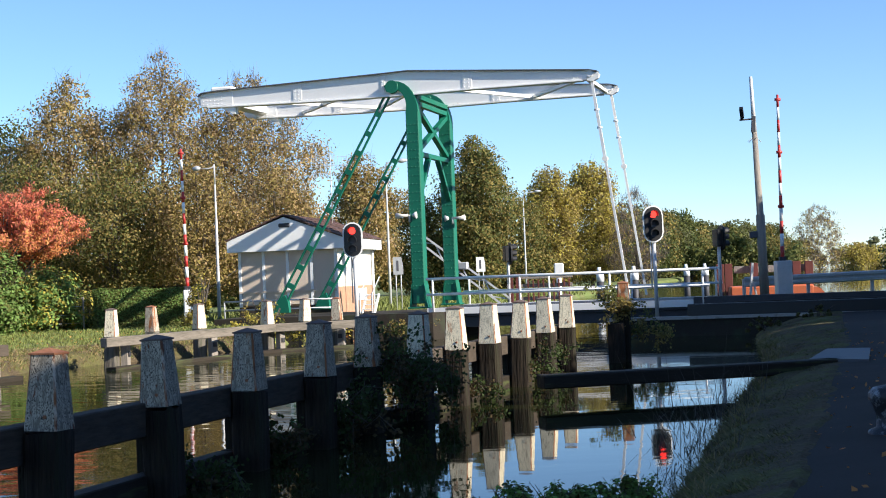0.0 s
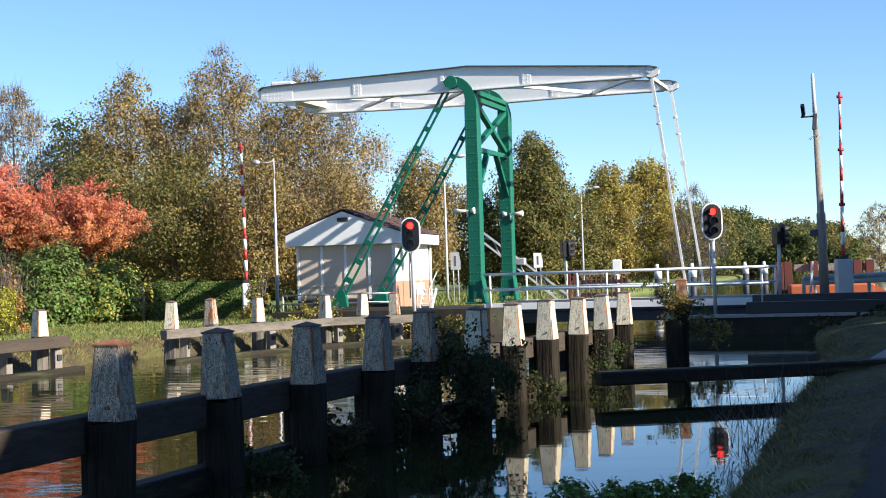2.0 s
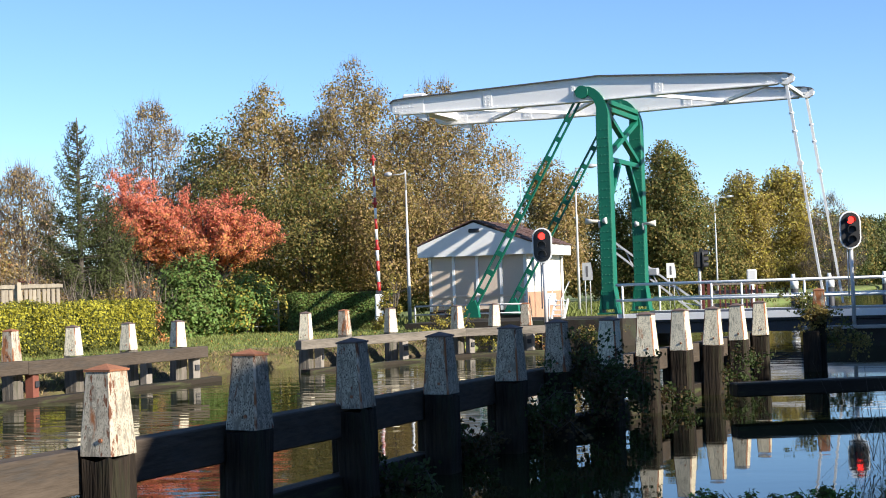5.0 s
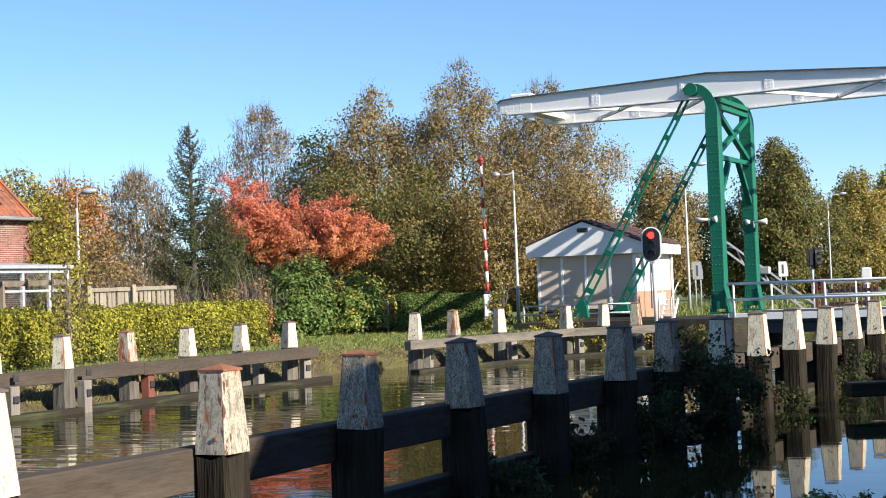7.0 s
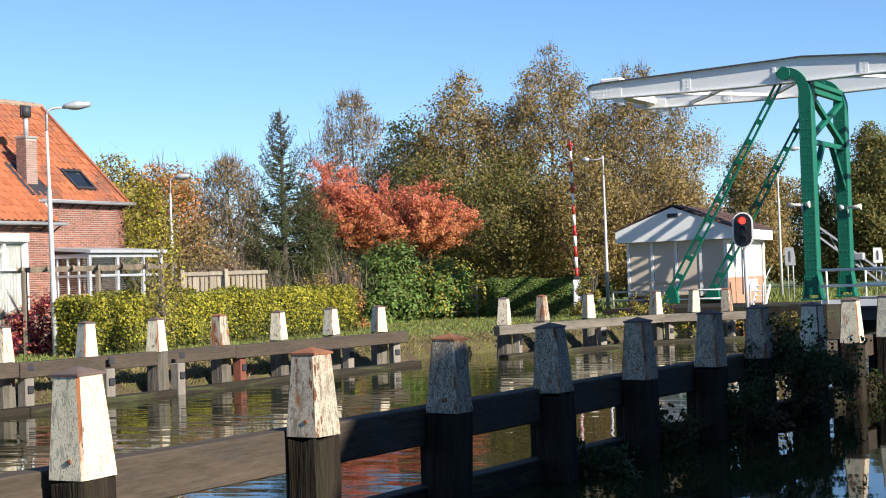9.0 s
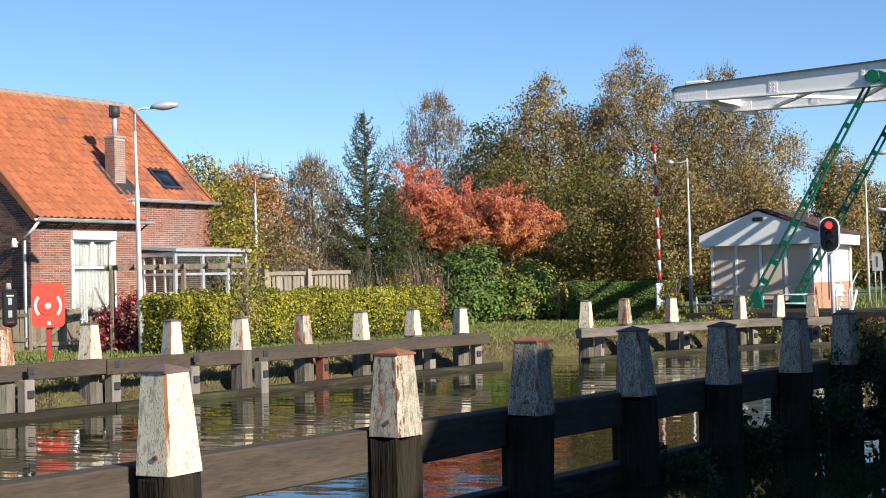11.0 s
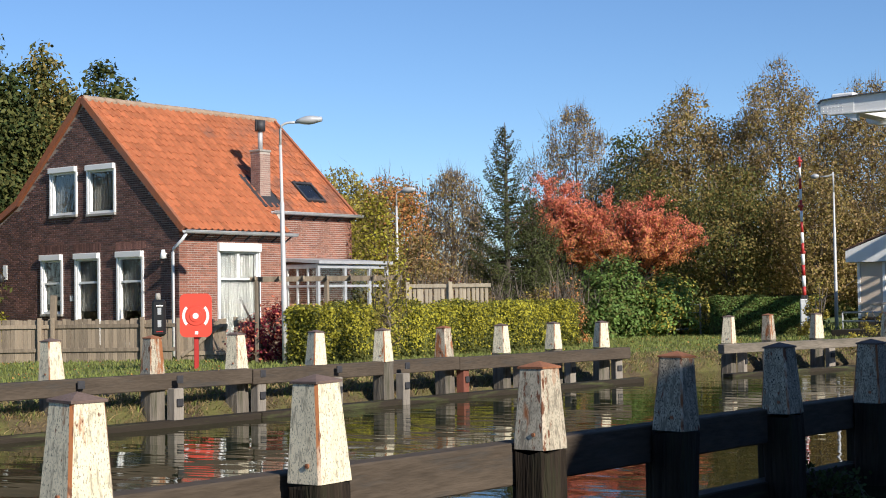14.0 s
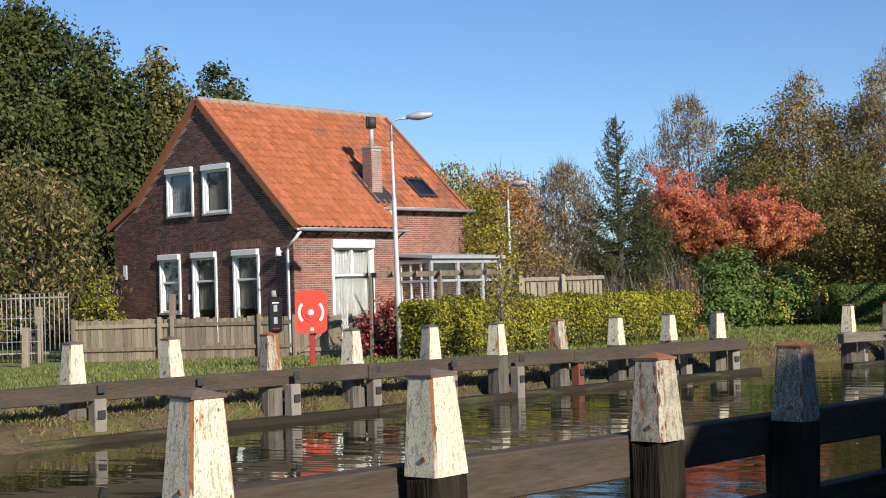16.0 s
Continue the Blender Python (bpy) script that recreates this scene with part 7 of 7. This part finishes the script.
# both abutments are coloured nearly black to look shaded
slab("abutment", [(4.5, 41.2), (12.5, 39.2), (14.5, 46.5), (7.6, 48.4)], -1.0, 0.46, "darkconcrete", "mossy concrete quay-side bridge abutment, darkened as in shade", "abutment")
slab("abutment_far", [(-7.2, 46.6), (-0.4, 45.0), (0.2, 45.3), (1.1, 49.2), (-6.0, 51.5)], -1.0, 0.80, "darkconcrete", "concrete bridge abutment under the green portal, darkened as in shade", "abutment")
slab("coping", [(4.4, 41.15), (12.4, 39.15), (12.5, 39.6), (4.5, 41.6)], 0.46, 0.54, "concrete", "pale concrete coping along the quay wall", "coping")
slab("road_slab", [(8.2, 42.7), (20, 39.6), (21.2, 44.0), (9.2, 47.2)], 0.3, 0.84, "asphalt", "dark asphalt road end before the bridge", "road")


def solid(name, a, b, w, h, material, label, category, bevel=0.02):
    a, b = Vector(a), Vector(b)
    bm = bmesh.new()
    d = b - a
    m = Matrix.Translation(a) @ d.to_track_quat("X", "Z").to_matrix().to_4x4()
    box(bm, 0, -w / 2, -h, d.length, w / 2, 0, bevel)
    ob = link(name, bm, material)
    ob.matrix_basis = m
    return tagged(ob, label, category)


solid("cross_beam", (1.35, 21.97, 0.40), (6.0, 23.2, 0.40), 0.35, 0.20, "wetwood", "heavy dark beam from the piles to the bank", "beam")
solid("kerb_beam", (6.6, 41.0, 0.86), (11.9, 39.7, 0.86), 0.3, 0.34, "black", "long black kerb beam on the quay", "kerb")
solid("kerb_beam", (7.2, 43.6, 1.0), (12.6, 42.2, 1.0), 0.25, 0.22, "darksteel", "dark steel kerb beside the road", "kerb")


def quay_pile():
    ob = pile("mooring_pile", 1.62, 1.0, True, 77)
    ob.matrix_basis = pose(3.62, 30.9, 0, 0, 1.5, -8)
    tagged(ob, "single white-capped pile overgrown with brambles", group="piles of the nearer guide work")
    solid("fender", (3.3, 30.6, 0.80), (3.6, 30.52, 0.80), 0.28, 1.8, "pile", "short dark timber fender beside pile", "fender")


quay_pile()


def bollard():
    ob = empty("bollard", pose(3.93, 13.45, ground_z(3.93, 13.45) + 0.02), "worn black iron mooring bollard on the quay", "bollard")
    bm = bmesh.new()
    prof = [(0.20, 0.0), (0.19, 0.03), (0.125, 0.06), (0.12, 0.16), (0.15, 0.25), (0.185, 0.30), (0.185, 0.36), (0.14, 0.41), (0.05, 0.43)]
    rings = [[bm.verts.new((r * math.cos(a), r * math.sin(a), z)) for a in np.linspace(0, 2 * math.pi, 17)[:-1]] for r, z in prof]
    for a0, a1 in zip(rings, rings[1:]):
        for i in range(16):
            bm.faces.new((a0[i], a0[(i + 1) % 16], a1[(i + 1) % 16], a1[i]))
    bm.faces.new(rings[-1])
    part("body", bm, mat("bollard_iron", (0.03, 0.03, 0.034), 0.5, 0.3, vary=0.4, scale=10, fine=40, bump=0.4, stain=(0.28, 0.29, 0.30), stain_amount=0.45, stain_scale=10), ob, "chipped black paint over pale iron", True)


bollard()
slab("cover_plate", [(5.6, 23.3), (6.35, 22.7), (7.2, 25.6), (6.5, 25.8)], 0.30, 0.40, "darkplate", "blue-grey steel cover plate on the road", "plate", "")


def guard_rail():
    ob = empty("guard_rail", Matrix(), "grey steel guard rail beside the road", "guard rail")
    a, b = Vector((9.6, 48.2, 1.31)), Vector((20, 48.6, 1.46))
    bm = bmesh.new()
    prism(bm, [(0, -0.16), (0.06, -0.13), (0.06, -0.06), (0, -0.02), (0, 0.02), (0.06, 0.06), (0.06, 0.13), (0, 0.16), (-0.02, 0.16), (-0.02, -0.16)], 0, (b - a).length)
    q = part("rail", bm, "zinc", ob)
    q.matrix_basis = Matrix.Translation(a) @ (b - a).to_track_quat("Y", "Z").to_matrix().to_4x4()
    for k in range(6):
        p = a.lerp(b, k / 5)
        bm = bmesh.new()
        box(bm, p.x - 0.05, p.y + 0.02, 0.4, p.x + 0.05, p.y + 0.12, p.z + 0.1, 0.006)
        part("post", bm, "zinc", ob)


guard_rail()


# ---- beyond the bridge ----
def barge():
    ob = empty("work_barge", pose(11.5, 60.6, 0.3, 0, 0, -8), "orange work pontoon with rust red posts moored beyond bridge", "barge")
    bm = bmesh.new()
    box(bm, 0, 0, -0.5, 3.3, 2.2, 0.68, 0.06)
    h = part("hull", bm, "orange", ob, "orange painted hull")
    bm = bmesh.new()
    tube(bm, [(3.3, 0.02, 0.12), (3.3, 2.1, 0.12)], 0.46, 14)
    part("bow", bm, "orange", h)
    for x in (-0.45, -0.1, 0.95, 2.7, 3.2):
        bm = bmesh.new()
        box(bm, x, 2.3, -0.6, x + 0.32, 2.62, 1.62, 0.01)
        part("spud", bm, "rustred", ob, "rust red steel post")
    bm = bmesh.new()
    box(bm, 0.3, 2.64, 1.2, 3.6, 2.74, 1.5, 0.01)
    part("board_rail", bm, "greywood", ob)


barge()


def mooring_post(x, y, label="white topped black mooring post in water"):
    ob = empty("mooring_post", pose(x, y, 0), label, "mooring post", "mooring posts beyond the bridge")
    bm = bmesh.new()
    tube(bm, [(0, 0, -0.8), (0, 0, 1.25)], 0.19, 12)
    part("shaft", bm, "darksteel", ob, "black tube shaft")
    bm = bmesh.new()
    tube(bm, [(0, 0, 1.25), (0, 0, 1.68)], 0.2, 12)
    tube(bm, [(-0.05, 0, 1.68), (-0.05, 0, 2.0)], [0.13, 0.09], 10)
    part("head", bm, "signwhite", ob, "white painted head")


for az, d in ((-5.9, 78), (-7.2, 80), (-9.15, 95), (-9.85, 96)):
    mooring_post(*polar(az, d))


def rust_railing():
    ob = empty("steel_gate", pose(3.2, 58.5, 0.55, 0, 0, -8), "rust red steel railing with grey boards", "railing")
    for k in range(9):
        bm = bmesh.new()
        box(bm, k * 0.2, 0, 0, k * 0.2 + 0.06, 0.06, 1.05, 0.004)
        part("bar", bm, "rustred", ob)
    for z in (0.25, 0.75, 1.08):
        bm = bmesh.new()
        box(bm, -0.4, 0.065, z, 1.75, 0.12, z + 0.14, 0.008)
        part("board", bm, "greywood", ob)
    for x in (-0.45, -0.75):
        bm = bmesh.new()
        box(bm, x, -0.05, -0.3, x + 0.2, 0.12, 1.3, 0.01)
        part("post", bm, "rustred", ob)
    bm = bmesh.new()
    tube(bm, [(1.2, 0.6, -0.3), (1.2, 0.6, 1.3)], 0.1, 8)
    box(bm, 1.03, 0.5, 1.15, 1.40, 0.75, 1.66, 0.04)
    part("white_cabinet", bm, "signwhite", ob, "small white cabinet")


rust_railing()


def road_sign(x, y, z, w, h, zt, label, material="signwhite"):
    ob = empty("road_sign", pose(x, y, z), label, "sign")
    for s in (-0.25, 0.25):
        bm = bmesh.new()
        tube(bm, [(s * w, 0.03, 0), (s * w, 0.03, zt + h)], 0.025, 6)
        part("post", bm, "steel", ob)
    bm = bmesh.new()
    prism(bm, [(-w / 2, zt), (w / 2, zt), (w / 2, zt + h * 0.45), (w * 0.35, zt + h), (-w / 2, zt + h)][::-1], -0.02, 0.0)
    p = part("plate", bm, material, ob)
    bm = bmesh.new()
    box(bm, -w * 0.15, -0.03, zt + h * 0.2, w * 0.05, -0.021, zt + h * 0.8)
    part("mark", bm, "darkplate", p)


road_sign(1.69, 70, 0.5, 0.42, 0.68, 1.5, "white road sign on two thin posts")
road_sign(-1.85, 60, 0.6, 0.4, 0.7, 1.4, "grey sign seen from behind", "zinc")


def boom():
    """The grey lattice boom of the drive, which leans behind the portal."""
    ob = empty("drive_boom", BR, "grey steel drive boom leaning behind the portal", "boom")
    a, b = Vector((-1.2, 2.6, 2.25)), Vector((1.55, 3.3, -0.02))
    d = (b - a).normalized()
    n = Vector((-d.z, 0, d.x))
    bm = bmesh.new()
    bar(bm, a + n * 0.13, b + n * 0.17, 0.14, 0.07)
    bar(bm, a - n * 0.13, b - n * 0.17, 0.14, 0.07)
    part("chord", bm, "zinc", ob)
    L = (b - a).length
    for k in range(7):
        p, q = a + d * L * k / 7, a + d * L * (k + 1) / 7
        bm = bmesh.new()
        s = 1 if k % 2 else -1
        bar(bm, p + n * 0.13 * s, q - n * 0.15 * s, 0.06, 0.04)
        part("lattice", bm, "zinc", ob)
    bm = bmesh.new()
    box(bm, 0.0, 2.8, 1.15, 0.32, 3.08, 1.4, 0.03)
    part("motor", bm, "zinc", ob, "grey motor housing")


boom()
for side, x in ((-HALF, -0.28), (HALF, 0.28)):
    ob = empty("loudspeaker", BR @ pose(x, side - 0.25, 2.85, 0, 0, -90 if x < 0 else 90), "small cream horn loudspeaker on the pillar", "loudspeaker")
    bm = bmesh.new()
    tube(bm, [(0, -0.32, 0), (0, -0.12, 0), (0, 0.06, 0)], [0.10, 0.05, 0.04], 12)
    part("horn", bm, "cream", ob)
    bm = bmesh.new()
    tube(bm, [(0, 0.1, -0.2), (0, 0.1, 0.02)], 0.03, 6)
    tube(bm, [(0.05 if x < 0 else -0.05, 0.22, 0), (0.05 if x < 0 else -0.05, 0.34, 0)], [0.05, 0.11], 12)
    part("bracket", bm, "steel", ob)


def tube_rail(name, pts, zs, r, label, posts=1.8, material="signwhite", zfoot=None):
    ob = empty(name, Matrix(), label, "railing")
    for (x0, y0), (x1, y1) in zip(pts, pts[1:]):
        for z in zs:
            bm = bmesh.new()
            tube(bm, [(x0, y0, z), (x1, y1, z)], r, 8)
            part("rail", bm, material, ob)
        n = max(1, round(math.hypot(x1 - x0, y1 - y0) / posts))
        for k in range(n + 1):
            x, y = x0 + (x1 - x0) * k / n, y0 + (y1 - y0) * k / n
            bm = bmesh.new()
            tube(bm, [(x, y, (zfoot if zfoot is not None else ground_z(x, y)) - 0.1), (x, y, max(zs))], r * 0.9, 8)
            part("post", bm, material, ob)
    return ob


tube_rail("hut_railing", [(-7.2, 48.9), (-3.6, 48.0)], (1.30, 1.02), 0.028, "thin grey tube railing before the hut", material="zinc")


def stairs():
    ob = empty("steel_stairs", pose(-2.5, 47.6, 0.45, 0, 0, -12), "white steel steps with handrails beside the hut", "stairs")
    for x in (-0.22, 0.18):
        bm = bmesh.new()
        bar(bm, (x, 0, 0.1), (x + 0.1, 0.5, 0.95), 0.04, 0.1)
        part("stringer", bm, "signwhite", ob)
        bm = bmesh.new()
        tube(bm, [(x, -0.02, 0.0), (x, -0.02, 0.95), (x + 0.12, 0.6, 1.5)], 0.025, 6)
        part("handrail", bm, "signwhite", ob)
    for k in range(6):
        bm = bmesh.new()
        box(bm, -0.2 + 0.02 * k, 0.08 * k, 0.15 + 0.15 * k, 0.18 + 0.02 * k, 0.08 * k + 0.16, 0.18 + 0.15 * k, 0.005)
        part("tread", bm, "signwhite", ob)


stairs()


def lean_post():
    ob = empty("barrier_rest", pose(8.95, 44.1, 0.62, 0, 0, 0), "leaning galvanised barrier rest on the quay", "post")
    bm = bmesh.new()
    bar(bm, (-0.05, 0, -0.2), (0.1, 0, 1.3), 0.1, 0.06)
    part("upright", bm, "steel", ob)
    bm = bmesh.new()
    bar(bm, (0.28, 0, -0.2), (0.1, 0, 0.75), 0.08, 0.05)
    part("strut", bm, "steel", ob)


lean_post()


# ---- plain unseen houses, added to close the place, shade the piles and block sky ----
def unseen_house(x0, y0, x1, y1, eave, ridge, label):
    ob = empty("unseen_house", Matrix(), label, "house")
    bm = bmesh.new()
    box(bm, x0, y0, 0, x1, y1, eave)
    part("wall", bm, "redbrick", ob)
    bm = bmesh.new()
    prism(bm, [(x0 - 0.3, eave - 0.1), (x1 + 0.3, eave - 0.1), ((x0 + x1) / 2, ridge)][::-1], y0 - 0.1, y1 + 0.1)
    part("roof", bm, "browntile", ob)


unseen_house(9.6, 2.3, 17.0, 13.4, 7.0, 11.2, "unseen plain brick house added to shade the piles")
# two more unseen houses, added behind the camera to cut sky light
unseen_house(0.5, -19.0, 9.0, -9.0, 7.0, 11.5, "unseen plain brick house added to block sky light")
unseen_house(24.0, -26.0, 32.0, -2.0, 6.0, 9.5, "unseen plain brick house added to dim the sky light")


# ---- roof pantiles of the house ----
def pantile():
    w, l, n = 0.262, 0.385, 6
    verts, faces = [], []
    for y, lift in ((0.0, 0.036), (l, 0.008)):
        for k in range(n + 1):
            u = k / n
            verts.append((u * w, y, lift + 0.030 * math.cos(2 * math.pi * (u - 0.12)) + 0.02))
    for k in range(n + 1):
        x, _, z = verts[k]
        verts.append((x, 0.004, z - 0.03))
    for k in range(n):
        faces += [(k, k + 1, n + 2 + k, n + 1 + k), (2 * n + 2 + k, 2 * n + 3 + k, k + 1, k)]
    return verts, faces


def pantiles():
    roof = next(o for o in bpy.data.objects if o.name == "roof")
    v, f = pantile()
    me = bpy.data.meshes.new("pantile")
    me.from_pydata(v, [], f)
    me.materials.append(M["tile"])
    r = random.Random(9)
    rest_v, rest_f, made = [], [], 0
    across, up = 0.2385, 0.318
    for c in range(33):
        y = -0.05 + c * across
        x_low = 0.27 if y < 4.0 else -0.40
        for k in range(19):
            s = k * up
            x = 0.27 - s * 0.734
            if x > x_low + 0.1 or x < RIDGE_X + 0.13:
                continue
            if (-1.55 < x < -0.72 and 5.68 < y < 6.85) or (-1.5 < x < -0.6 and 3.85 < y < 4.6):
                continue
            m = Matrix.Translation((x, y, gable_top(x) + 0.10)) @ ROOF_TURN @ pose(r.uniform(-0.006, 0.006), r.uniform(-0.008, 0.008), r.uniform(-0.004, 0.006), r.uniform(-1, 1), 0, r.uniform(-1.2, 1.2))
            if made < 300 and c < 18:
                q = new("pantile", me)
                q.parent, q.matrix_basis = roof, m
                made += 1
            else:
                b = len(rest_v)
                rest_v += [tuple(m @ Vector(p)) for p in v]
                rest_f += [tuple(i + b for i in q) for q in f]
    raw("pantile_field", rest_v, rest_f, "tile", roof, "orange clay pantiles", "stuff")


pantiles()
